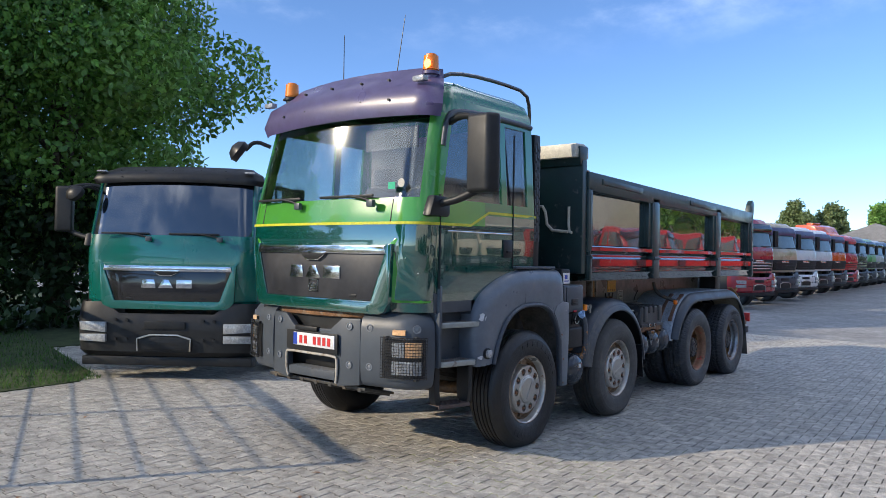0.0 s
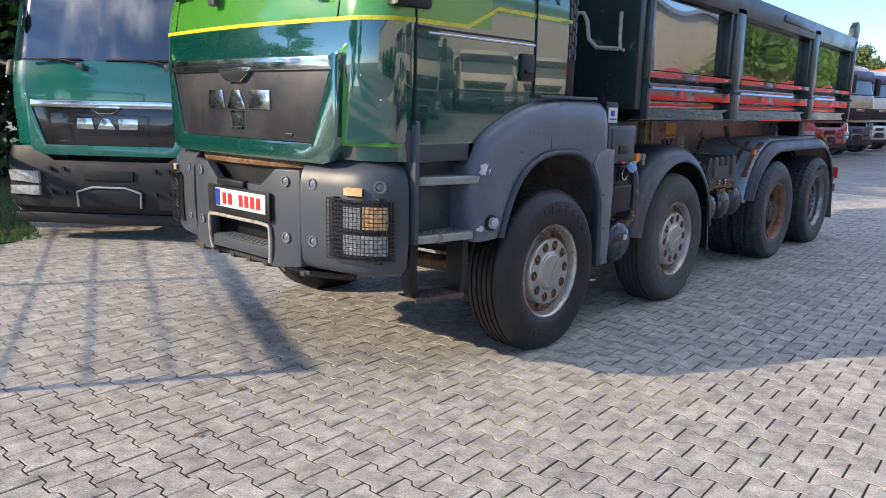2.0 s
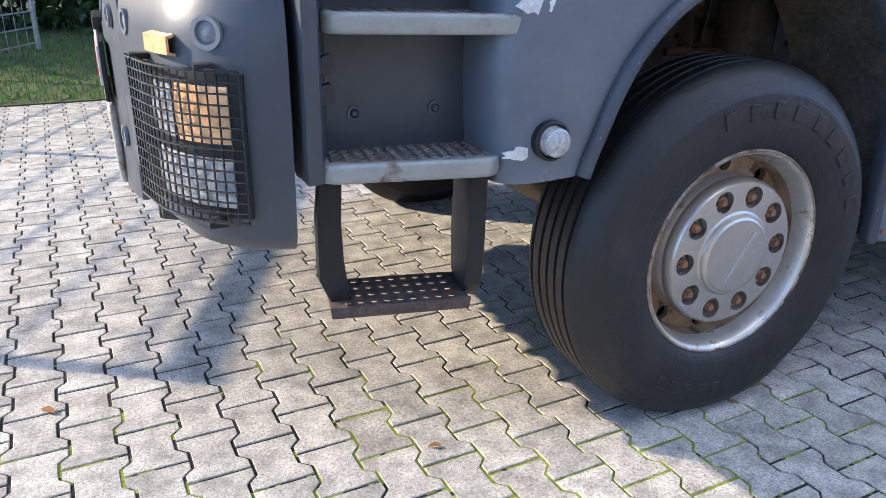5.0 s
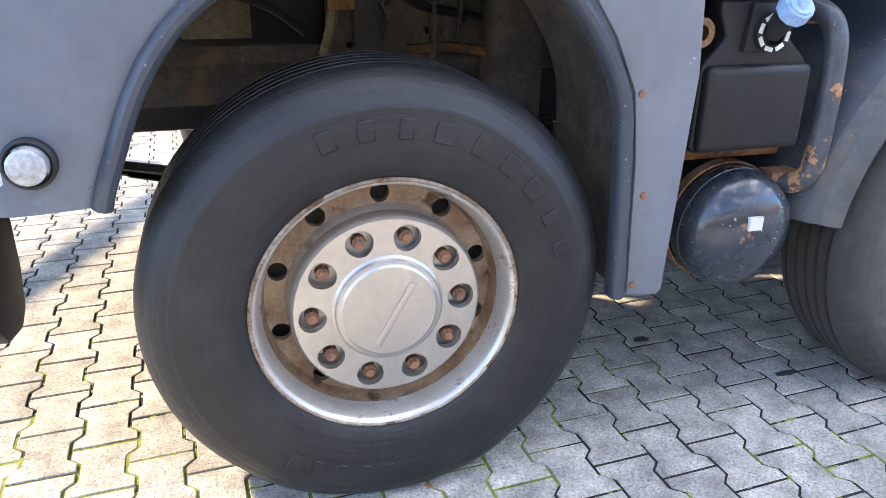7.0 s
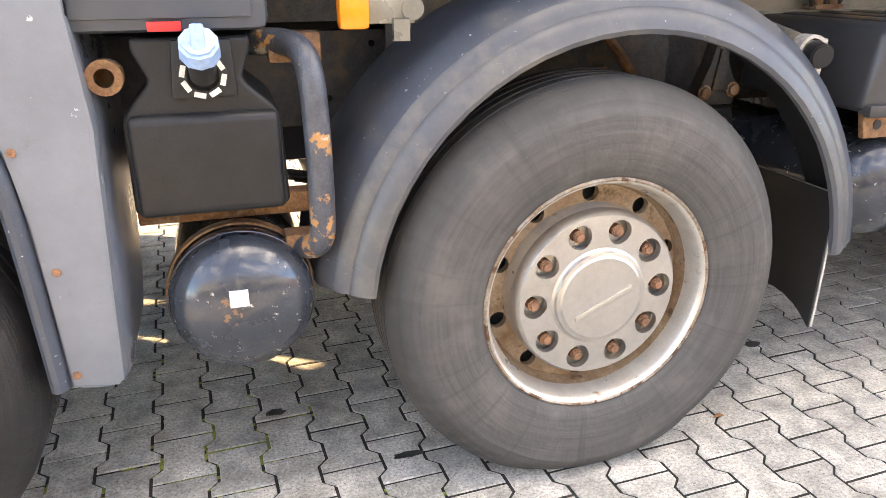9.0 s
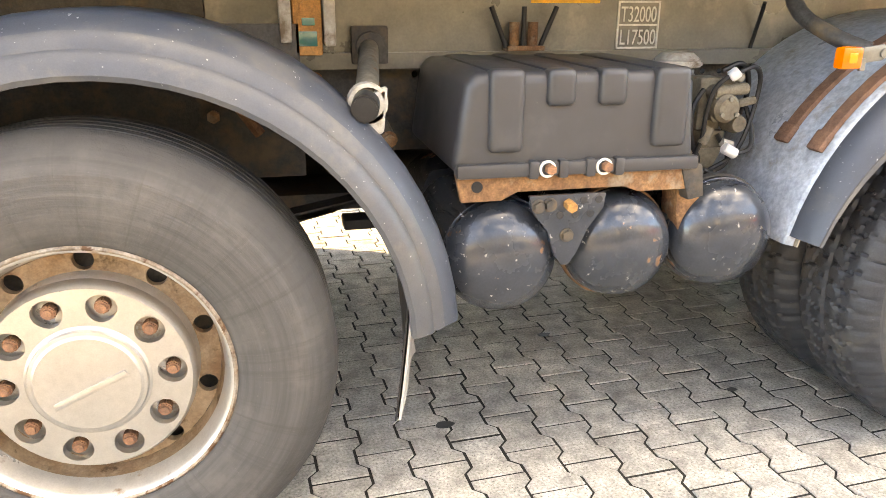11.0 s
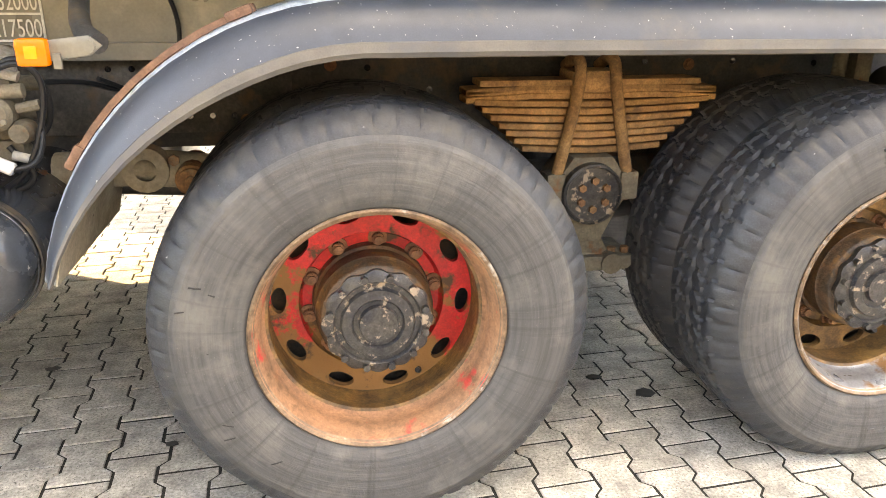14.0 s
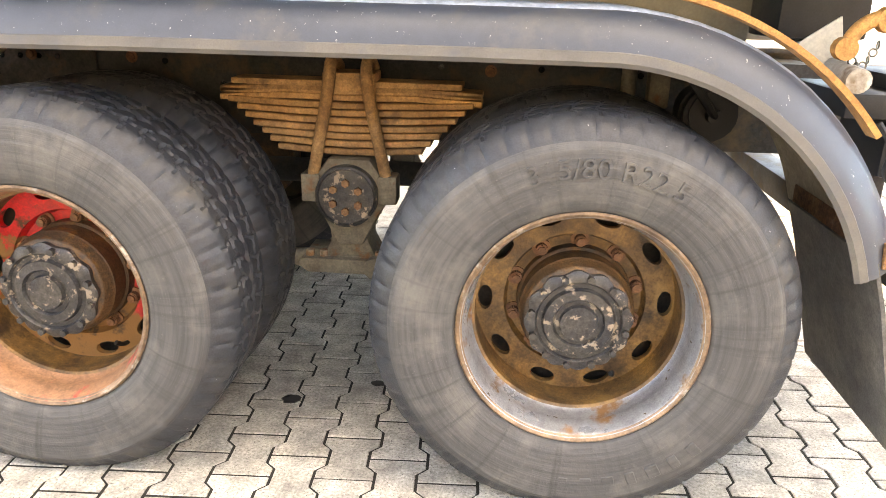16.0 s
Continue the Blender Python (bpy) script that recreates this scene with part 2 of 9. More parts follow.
RUST = (0.17, 0.07, 0.025)
M = {
    "light_green": mat("light_green_paint", (0.075, 0.30, 0.03), (0.06, 0.25, 0.03), rough=0.22, coat=0.8, scale=1.5, grain_amount=0.03),
    "dark_green": mat("dark_green_paint", (0.003, 0.062, 0.047), (0.003, 0.054, 0.042), rough=0.15, spec=0.8, coat=1.0, scale=1.5, grain_amount=0.03),
    "mid_green": mat("mid_green_paint", (0.02, 0.17, 0.045), (0.015, 0.14, 0.04), rough=0.2, coat=0.9, scale=1.5, grain_amount=0.03),
    "teal": mat("teal_paint", (0.008, 0.13, 0.10), (0.006, 0.11, 0.09), rough=0.25, coat=0.8, scale=1.5, grain_amount=0.03),
    "yellow": mat("yellow_stripe", (0.62, 0.60, 0.03), rough=0.35),
    "purple": mat("purple_visor", (0.085, 0.070, 0.155), (0.062, 0.050, 0.120), rough=0.34, coat=0.15, scale=2.0, grain_amount=0.08),
    "plastic": mat("grey_plastic", (0.057, 0.068, 0.083), (0.047, 0.057, 0.071), rough=0.42, scale=3.0, grain=500, grain_amount=0.05, bump=0.05,
                   spot=((0.105, 0.104, 0.10), 5.0, 0.60, 0.85, 0.55), spot2=((0.16, 0.155, 0.145), 70.0, 0.71, 0.74, 0.6)),
    "fender": mat("worn_grey_fender", (0.128, 0.149, 0.180), (0.100, 0.118, 0.146), rough=0.33, scale=4.0, grain=400, grain_amount=0.06, bump=0.05,
                  spot=((0.17, 0.167, 0.16), 6.0, 0.58, 0.82, 0.5), spot2=((0.28, 0.28, 0.275), 48.0, 0.71, 0.73, 0.6)),
    "fender_grey": mat("pale_grey_fender", (0.165, 0.183, 0.207), (0.135, 0.150, 0.172), rough=0.40, scale=5.0, grain=400, grain_amount=0.04, bump=0.06,
                       spot=((0.12, 0.12, 0.125), 11.0, 0.60, 0.72, 0.6), spot2=((0.46, 0.46, 0.45), 24.0, 0.665, 0.68, 0.6)),
    "black": mat("black_plastic", (0.010, 0.011, 0.013), (0.016, 0.017, 0.018), rough=0.45, spec=0.35, grain=200, grain_amount=0.15, bump=0.06),
    "black_gloss": mat("black_gloss", (0.012, 0.012, 0.014), (0.02, 0.02, 0.022), rough=0.12, coat=0.5, grain_amount=0.05),
    "dash": mat("dark_dash", (0.03, 0.03, 0.032), rough=0.6),
    "seat": mat("seat_fabric", (0.05, 0.055, 0.065), rough=0.9, grain=400, grain_amount=0.3),
    "trim": mat("cab_lining", (0.13, 0.125, 0.12), rough=0.8),
    "peel": mat("bare_primer", (0.62, 0.64, 0.66), (0.5, 0.52, 0.55), rough=0.5, grain=120),
    "chrome": mat("bright_metal", (0.72, 0.73, 0.75), (0.6, 0.61, 0.63), rough=0.16, metal=1.0, grain_amount=0.06, scale=12),
    "alu": mat("brushed_aluminium", (0.53, 0.51, 0.475), (0.48, 0.46, 0.425), rough=0.34, rough_var=0.03, metal=0.9, scale=10, grain=300, grain_amount=0.05, bump=0.02,
               spot=((0.36, 0.32, 0.26), 12.0, 0.70, 0.90, 0.55)),
    "step_alu": mat("worn_step_metal", (0.19, 0.187, 0.172), (0.13, 0.126, 0.118), rough=0.5, metal=0.35, scale=14, grain=220, grain_amount=0.16, bump=0.06,
                    spot=((0.15, 0.075, 0.06), 7.0, 0.50, 0.62, 0.7)),
    "step_paint": mat("worn_step_paint", (0.31, 0.325, 0.31), (0.25, 0.262, 0.25), rough=0.34, metal=0.15, scale=6, grain=220, grain_amount=0.06, bump=0.03,
                      spot=((0.13, 0.085, 0.07), 10.0, 0.57, 0.66, 0.6)),
    "rusty_step": mat("worn_dark_step", (0.085, 0.055, 0.044), (0.050, 0.042, 0.040), rough=0.75, scale=18, grain=200, grain_amount=0.3, bump=0.15),
    "rim": mat("dirty_silver_rim", (0.56, 0.54, 0.50), (0.45, 0.42, 0.37), rough=0.34, metal=0.6, scale=6, grain=260, grain_amount=0.07, bump=0.05,
               spot=((0.24, 0.135, 0.065), 9.0, 0.585, 0.68, 0.8), spot2=((0.05, 0.04, 0.035), 60.0, 0.68, 0.72, 0.8)),
    "rim_rust": mat("rusty_rim", (0.25, 0.135, 0.045), (0.060, 0.036, 0.020), rough=0.45, scale=10, grain=150, grain_amount=0.3, bump=0.2,
                    spot=((0.30, 0.175, 0.065), 7.0, 0.56, 0.70, 0.6)),
    "rim_red": mat("dirty_red_rim", (0.33, 0.165, 0.09), (0.24, 0.125, 0.070), rough=0.65, scale=9, grain=150, grain_amount=0.2, bump=0.1,
                   spot=((0.50, 0.03, 0.03), 6.0, 0.58, 0.64, 0.5), spot2=((0.13, 0.07, 0.035), 10.0, 0.58, 0.68, 0.8)),
    "red_disc": mat("red_wheel_disc", (0.60, 0.016, 0.022), (0.46, 0.02, 0.02), rough=0.45, scale=9, grain=150, grain_amount=0.2, bump=0.15,
                    spot=((0.23, 0.115, 0.040), 7.0, 0.49, 0.53, 0.8), spot2=((0.075, 0.042, 0.022), 13.0, 0.57, 0.64, 0.7), fall=0.75),
    "rim_pale": mat("pale_rim_lip", (0.40, 0.42, 0.45), (0.29, 0.295, 0.31), rough=0.32, metal=0.6, scale=8, grain=200, grain_amount=0.18, bump=0.1,
                    spot=((0.27, 0.14, 0.06), 7.0, 0.54, 0.62, 0.8), spot2=((0.13, 0.09, 0.06), 40.0, 0.64, 0.68, 0.8)),
    "rim_worn": mat("scuffed_rim_edge", (0.36, 0.31, 0.25), (0.19, 0.12, 0.07), rough=0.5, metal=0.3, scale=14, grain=180, grain_amount=0.25, bump=0.1,
                    spot=((0.12, 0.06, 0.03), 17.0, 0.54, 0.60, 0.8)),
    "rim_edge_brown": mat("brown_rim_edge", (0.24, 0.155, 0.095), (0.11, 0.070, 0.045), rough=0.5, metal=0.2, scale=12, grain=180, grain_amount=0.25, bump=0.1,
                          spot=((0.40, 0.36, 0.31), 14.0, 0.58, 0.66, 0.7)),
    "barrel": mat("rusty_rim_barrel", (0.36, 0.27, 0.18), (0.22, 0.13, 0.07), rough=0.6, metal=0.2, scale=12, grain=200, grain_amount=0.15, bump=0.1,
                  spot=((0.10, 0.06, 0.03), 14.0, 0.58, 0.66, 0.8)),
    "nut": mat("rusty_nut", (0.27, 0.13, 0.065), (0.17, 0.085, 0.05), rough=0.75, scale=40, grain=300, grain_amount=0.3, bump=0.1),
    "hub": mat("greasy_hub", (0.032, 0.034, 0.040), (0.070, 0.066, 0.060), rough=0.38, metal=0.4, scale=16, grain=200, grain_amount=0.3, bump=0.2,
               spot=((0.32, 0.26, 0.20), 30.0, 0.57, 0.62, 0.6)),
    "hub_brown": mat("oily_brown_drum", (0.115, 0.060, 0.026), (0.040, 0.028, 0.018), rough=0.45, scale=9, grain=120, grain_amount=0.35, bump=0.3,
                     spot=((0.21, 0.105, 0.035), 12.0, 0.54, 0.64, 0.7)),
    "tyre": tyre_mat("black_rubber", (0.007, 0.0075, 0.009), (0.012, 0.0125, 0.014), (0.025, 0.0245, 0.0245), (0.012, 0.012, 0.013), 0.5, 0.15),
    "tyre_grey": tyre_mat("dusty_rubber", (0.056, 0.054, 0.051), (0.078, 0.075, 0.070), (0.120, 0.112, 0.100), (0.045, 0.042, 0.038), 0.75),
    "tyre_dust": tyre_mat("pale_dusty_rubber", (0.045, 0.046, 0.049), (0.076, 0.077, 0.077), (0.142, 0.138, 0.128), (0.030, 0.030, 0.032), 0.62),
    "tread": mat("tread_rubber", (0.017, 0.020, 0.026), (0.032, 0.035, 0.041), rough=0.5, scale=6, grain=220, grain_amount=0.25, bump=0.15,
                 spot=((0.45, 0.45, 0.45), 75.0, 0.70, 0.73, 0.8), spot2=((0.085, 0.08, 0.07), 5.0, 0.56, 0.75, 0.9)),
    "tank": mat("painted_air_tank", (0.045, 0.053, 0.065), (0.032, 0.039, 0.050), rough=0.24, metal=0.2, coat=0.35, scale=5, grain=180, grain_amount=0.16, bump=0.05,
                spot=((0.24, 0.125, 0.06), 9.0, 0.645, 0.67, 0.8), spot2=((0.46, 0.44, 0.40), 42.0, 0.655, 0.68, 0.7)),
    "frame": mat("chassis_paint", (0.042, 0.041, 0.039), (0.026, 0.027, 0.028), rough=0.55, scale=6, grain=120, grain_amount=0.28, bump=0.12,
                 spot=((0.135, 0.100, 0.062), 6.0, 0.50, 0.66, 0.85)),
    "arch_dust": mat("dusty_arch_panel", (0.085, 0.080, 0.070), (0.045, 0.043, 0.040), rough=0.7, scale=9, grain=120, grain_amount=0.3, bump=0.15,
                     spot=((0.15, 0.10, 0.06), 8.0, 0.58, 0.72, 0.85)),
    "frame_dusty": mat("dusty_chassis", (0.19, 0.165, 0.12), (0.11, 0.095, 0.07), rough=0.85, scale=7, grain=130, grain_amount=0.2, bump=0.1,
                       spot=(RUST, 9.0, 0.6, 0.7, 0.9)),
    "beam": mat("olive_grey_beam", (0.21, 0.205, 0.175), (0.15, 0.148, 0.13), rough=0.33, metal=0.3, scale=4, grain=120, grain_amount=0.08, bump=0.03,
                spot=((0.30, 0.28, 0.23), 5.0, 0.55, 0.75, 0.5)),
    "rust": mat("rust", (0.26, 0.135, 0.06), (0.15, 0.075, 0.04), rough=0.85, scale=12, grain=160, grain_amount=0.3, bump=0.2,
                spot=((0.32, 0.27, 0.20), 9.0, 0.55, 0.68, 0.85)),
    "spring": mat("rusty_spring_steel", (0.36, 0.205, 0.09), (0.22, 0.12, 0.055), rough=0.85, rand=0.3, scale=11, grain=150, grain_amount=0.25, bump=0.25,
                  spot=((0.12, 0.07, 0.04), 10.0, 0.56, 0.68, 0.85)),
    "flaky_pipe": mat("flaking_pipe", (0.060, 0.068, 0.083), (0.048, 0.054, 0.066), rough=0.35, scale=6, grain=160, grain_amount=0.2, bump=0.15,
                      spot=((0.40, 0.20, 0.075), 8.0, 0.56, 0.58, 0.85), spot2=((0.40, 0.36, 0.28), 16.0, 0.62, 0.64, 0.8)),
    "fender_dusty": mat("dusty_fender_face", (0.088, 0.087, 0.085), (0.055, 0.061, 0.073), rough=0.40, scale=3.0, grain=300, grain_amount=0.08, bump=0.05,
                        spot=((0.165, 0.150, 0.125), 3.5, 0.52, 0.75, 0.6), spot2=((0.34, 0.33, 0.31), 90.0, 0.68, 0.70, 0.7)),
    "lip_dusty": mat("dusty_lip_edge", (0.118, 0.108, 0.094), (0.080, 0.078, 0.077), rough=0.65, scale=4.0, grain=300, grain_amount=0.1, bump=0.05,
                     spot=((0.058, 0.063, 0.074), 5.0, 0.50, 0.68, 0.6)),
    "strap": mat("brown_strap", (0.20, 0.105, 0.065), (0.14, 0.075, 0.05), rough=0.75, scale=14, grain=200, grain_amount=0.2, bump=0.1),
    "orange_strap": mat("orange_rust_strap", (0.44, 0.215, 0.065), (0.33, 0.155, 0.05), rough=0.75, scale=14, grain=200, grain_amount=0.25, bump=0.15),
    "galv": mat("galvanised_sheet", (0.40, 0.45, 0.51), (0.30, 0.345, 0.40), rough=0.36, metal=0.2, scale=14, grain=60, grain_amount=0.12, bump=0.7, bump_scale=24,
                spot=((0.24, 0.225, 0.19), 9.0, 0.58, 0.72, 0.7)),
    "lip": mat("rubber_fender_lip", (0.050, 0.060, 0.078), (0.038, 0.046, 0.061), rough=0.42, scale=3, grain=300, grain_amount=0.08, bump=0.05,
               spot=((0.125, 0.117, 0.104), 3.0, 0.56, 0.80, 0.7), spot2=((0.42, 0.42, 0.41), 95.0, 0.665, 0.69, 0.8)),
    "liner": mat("dusty_liner", (0.36, 0.31, 0.23), (0.26, 0.225, 0.165), rough=0.85, scale=7, grain=110, grain_amount=0.15, bump=0.08,
                 spot=((0.09, 0.06, 0.04), 11.0, 0.66, 0.7, 0.9)),
    "flap": mat("pale_mudflap", (0.42, 0.40, 0.36), (0.32, 0.30, 0.27), rough=0.7, scale=8, grain=150, grain_amount=0.12, bump=0.05),
    "dark_flap": mat("dark_mudflap", (0.055, 0.055, 0.056), (0.13, 0.12, 0.105), rough=0.7, scale=5, grain=150, grain_amount=0.25, bump=0.15),
    "body": mat("dark_green_tipper", (0.010, 0.030, 0.029), (0.008, 0.023, 0.023), rough=0.08, spec=0.8, coat=1.0, scale=3, grain=80, grain_amount=0.06,
                spot=((0.10, 0.10, 0.09), 8.0, 0.64, 0.72, 0.5)),
    "body_rail": mat("worn_tipper_rail", (0.014, 0.034, 0.034), (0.011, 0.026, 0.027), rough=0.38, coat=0.15, scale=3, grain=80, grain_amount=0.1,
                     spot=((0.13, 0.12, 0.11), 6.0, 0.62, 0.70, 0.7)),
    "cream": mat("cream_panel", (0.50, 0.48, 0.40), (0.44, 0.42, 0.36), rough=0.45, scale=4),
    "orange_lamp": mat("orange_lens", (0.85, 0.26, 0.02), (0.75, 0.22, 0.02), rough=0.2, grain_amount=0.05),
    "clear_lamp": mat("clear_lens", (0.42, 0.43, 0.43), (0.26, 0.27, 0.28), rough=0.12, grain_amount=0.25, grain=90, coat=0.6, scale=12),
    "amber_head": mat("amber_headlamp", (0.72, 0.50, 0.30), (0.8, 0.42, 0.16), rough=0.2, coat=0.5, grain=140),
    "plate_white": mat("plate_white", (0.72, 0.72, 0.72), rough=0.4, grain_amount=0.05),
    "plate_red": mat("plate_red", (0.55, 0.03, 0.03), rough=0.4),
    "plate_blue": mat("plate_blue", (0.02, 0.06, 0.40), rough=0.4),
    "label_white": mat("white_marking", (0.72, 0.72, 0.66), (0.6, 0.6, 0.55), rough=0.5),
    "label_orange": mat("orange_sticker", (0.80, 0.42, 0.03), (0.7, 0.36, 0.03), rough=0.4),
    "label_green": mat("green_sticker", (0.03, 0.42, 0.22), rough=0.4),
    "red_tag": mat("red_tag", (0.62, 0.03, 0.03), rough=0.4),
    "blue_cap": mat("pale_blue_cap", (0.30, 0.45, 0.68), (0.25, 0.38, 0.6), rough=0.45),
    "white_plastic": mat("white_plastic", (0.42, 0.40, 0.35), (0.32, 0.30, 0.26), rough=0.55, spot=((0.15, 0.11, 0.07), 14.0, 0.5, 0.66, 0.8)),
    "paver": mat("concrete_paver", (0.43, 0.408, 0.362), (0.345, 0.328, 0.295), rough=0.72, scale=2.2, grain=110, grain_amount=0.36, bump=0.4, bump_scale=300, rand=0.11,
                 spot=((0.15, 0.14, 0.125), 1.7, 0.64, 0.90, 0.75), spot2=((0.13, 0.122, 0.11), 150.0, 0.56, 0.66, 0.8)),
    "paver_far": mat("concrete_paver_field", (0.43, 0.408, 0.362), (0.345, 0.328, 0.295), rough=0.72, scale=2.2, grain=110, grain_amount=0.36, bump=0.4, bump_scale=300, island=0.11,
                     spot=((0.15, 0.14, 0.125), 1.7, 0.64, 0.90, 0.75), spot2=((0.13, 0.122, 0.11), 150.0, 0.56, 0.66, 0.8)),
    "joint": mat("sandy_joint", (0.020, 0.018, 0.014), (0.010, 0.010, 0.008), rough=0.95, scale=3.0, grain=200, grain_amount=0.4, bump=0.3),
    "moss": mat("joint_moss", (0.25, 0.29, 0.035), (0.12, 0.15, 0.03), rough=0.95, scale=9.0, grain=260, grain_amount=0.35, bump=0.4, bump_scale=300),
    "yard": mat("yard_ground", (0.27, 0.262, 0.25), (0.22, 0.215, 0.205), rough=0.85, scale=0.4, grain=9, grain_amount=0.2, bump=0.2, bump_scale=20),
    "grass": mat("grass_blades", (0.075, 0.16, 0.025), (0.05, 0.12, 0.02), rough=0.6, scale=1.5, grain=30, grain_amount=0.3, island=0.35),
    "soil": mat("lawn_soil", (0.05, 0.075, 0.022), (0.035, 0.05, 0.018), rough=0.95, scale=3, grain=40, grain_amount=0.3),
    "bark": mat("bark", (0.11, 0.085, 0.06), (0.07, 0.055, 0.04), rough=0.9, scale=6, grain=40, grain_amount=0.3, bump=0.5),
    "leaf": mat("green_leaves", (0.20, 0.34, 0.06), (0.11, 0.23, 0.04), rough=0.5, scale=0.9, grain=15, grain_amount=0.25, island=0.4),
    "leaf_pale": mat("pale_leaves", (0.21, 0.26, 0.10), (0.15, 0.20, 0.07), rough=0.55, scale=0.9, grain=15, grain_amount=0.2, island=0.3),
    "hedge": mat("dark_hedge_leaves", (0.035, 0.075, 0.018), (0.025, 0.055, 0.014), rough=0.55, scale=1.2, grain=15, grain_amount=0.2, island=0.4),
    "dry_leaf": mat("dry_leaf", (0.30, 0.14, 0.05), (0.22, 0.11, 0.05), rough=0.7, rand=0.3),
    "oil": mat("oil_stain", (0.03, 0.03, 0.03), rough=0.5),
    "steel_post": mat("galvanised_post", (0.35, 0.36, 0.36), rough=0.45, metal=0.6),
    "roof": mat("dark_roof", (0.07, 0.07, 0.072), (0.10, 0.10, 0.10), rough=0.8, scale=1.0, grain=8),
    "roof_grey": mat("grey_roof", (0.22, 0.22, 0.225), (0.17, 0.17, 0.175), rough=0.8, scale=1.0, grain=8),
    "wall_cream": mat("cream_facade", (0.62, 0.58, 0.48), (0.56, 0.52, 0.44), rough=0.85, scale=0.6, grain=12),
    "dark_glass": mat("dark_window_glass", (0.012, 0.015, 0.020), (0.02, 0.024, 0.030), rough=0.05, spec=0.8, coat=1.0, grain_amount=0.02),
    "cover": mat("dusty_black_cover", (0.036, 0.037, 0.040), (0.046, 0.047, 0.050), rough=0.42, scale=4.0, grain=400, grain_amount=0.06, bump=0.06,
                 spot=((0.085, 0.083, 0.078), 4.0, 0.56, 0.82, 0.6), spot2=((0.15, 0.14, 0.13), 60.0, 0.71, 0.74, 0.7)),
    "far_glass": mat("parked_cab_glass", (0.085, 0.115, 0.105), (0.14, 0.17, 0.15), rough=0.06, spec=0.8, scale=0.8, grain_amount=0.1),
    "grille": mat("dark_grille", (0.017, 0.018, 0.023), (0.022, 0.023, 0.028), rough=0.42, grain=300, grain_amount=0.2, bump=0.05),
    "glass": glass("cab_glass", (0.55, 0.61, 0.61), 0.01, 0.45),
}
M["lens_on"] = glow("lit_beacon", (1.0, 0.45, 0.05), 2.5, (0.85, 0.3, 0.02))
M["marker_on"] = glow("lit_marker", (1.0, 0.22, 0.005), 0.02, (0.55, 0.12, 0.004))
M["marker_lit"] = glow("lit_marker_core", (1.0, 0.40, 0.03), 0.04, (0.6, 0.17, 0.01))
for key, ior in (("dark_green", 2.05), ("mid_green", 1.6), ("teal", 1.6), ("body", 2.2), ("light_green", 1.6), ("dark_glass", 1.8)):
    M[key].node_tree.nodes["Principled BSDF"].inputs["Coat IOR"].default_value = ior
    M[key].node_tree.nodes["Principled BSDF"].inputs["Coat Roughness"].default_value = 0.015
# leaves let some light through
for key in ("leaf", "leaf_pale", "hedge", "grass"):
    nodes_, links_ = M[key].node_tree.nodes, M[key].node_tree.links
    pb, out = nodes_["Principled BSDF"], nodes_["Material Output"]
    tr, mx = nodes_.new("ShaderNodeBsdfTranslucent"), nodes_.new("ShaderNodeMixShader")
    mx.inputs[0].default_value = 0.35
    links_.new(pb.inputs["Base Color"].links[0].from_socket, tr.inputs["Color"])
    links_.new(pb.outputs[0], mx.inputs[1])
    links_.new(tr.outputs[0], mx.inputs[2])
    links_.new(mx.outputs[0], out.inputs["Surface"])


# ---- building tools ----
def thing(name, label, category, group="", kind="", at=None):
    ob = new(name)
    ob.empty_display_size = 0.2
    if at is not None:
        ob.matrix_basis = at
    return tagged(ob, label, category, group, kind)


def to_mesh(name, bm, material, sharp=38):
    me = bpy.data.meshes.new(name)
    bm.to_mesh(me)
    bm.free()
    for m in material if isinstance(material, list) else [material]:
        me.materials.append(M[m] if isinstance(m, str) else m)
    me.shade_smooth()
    me.set_sharp_from_angle(angle=radians(sharp))
    return me


def part(name, bm, material, parent, label="", at=None, sharp=38):
    me = to_mesh(name, bm, material, sharp) if isinstance(bm, bmesh.types.BMesh) else bm
    ob = new(name, me)
    ob.parent = parent
    if at is not None:
        ob.matrix_basis = at
    return tagged(ob, label)


def solo(name, bm, material, label, category, group="", kind="", at=None, sharp=38):
    ob = part(name, bm, material, None, "", at, sharp)
    return tagged(ob, label, category, group, kind)


def merge(*bms):
    """Joins bmeshes into the first."""
    first = bms[0]
    for other in bms[1:]:
        me = bpy.data.meshes.new("tmp")
        other.to_mesh(me)
        first.from_mesh(me)
        bpy.data.meshes.remove(me)
        other.free()
    return first


def moved(bm, m):
    bm.transform(m)
    return bm


def box(x0, x1, y0, y1, z0, z1, bevel=0.0, seg=2):
    bm = bmesh.new()
    bmesh.ops.create_cube(bm, size=1.0)
    for v in bm.verts:
        v.co = Vector(((x0 + x1) / 2 + v.co.x * (x1 - x0), (y0 + y1) / 2 + v.co.y * (y1 - y0), (z0 + z1) / 2 + v.co.z * (z1 - z0)))
    if bevel:
        bmesh.ops.bevel(bm, geom=bm.edges[:], offset=bevel, segments=seg, profile=0.6, affect="EDGES", clamp_overlap=True)
    return bm


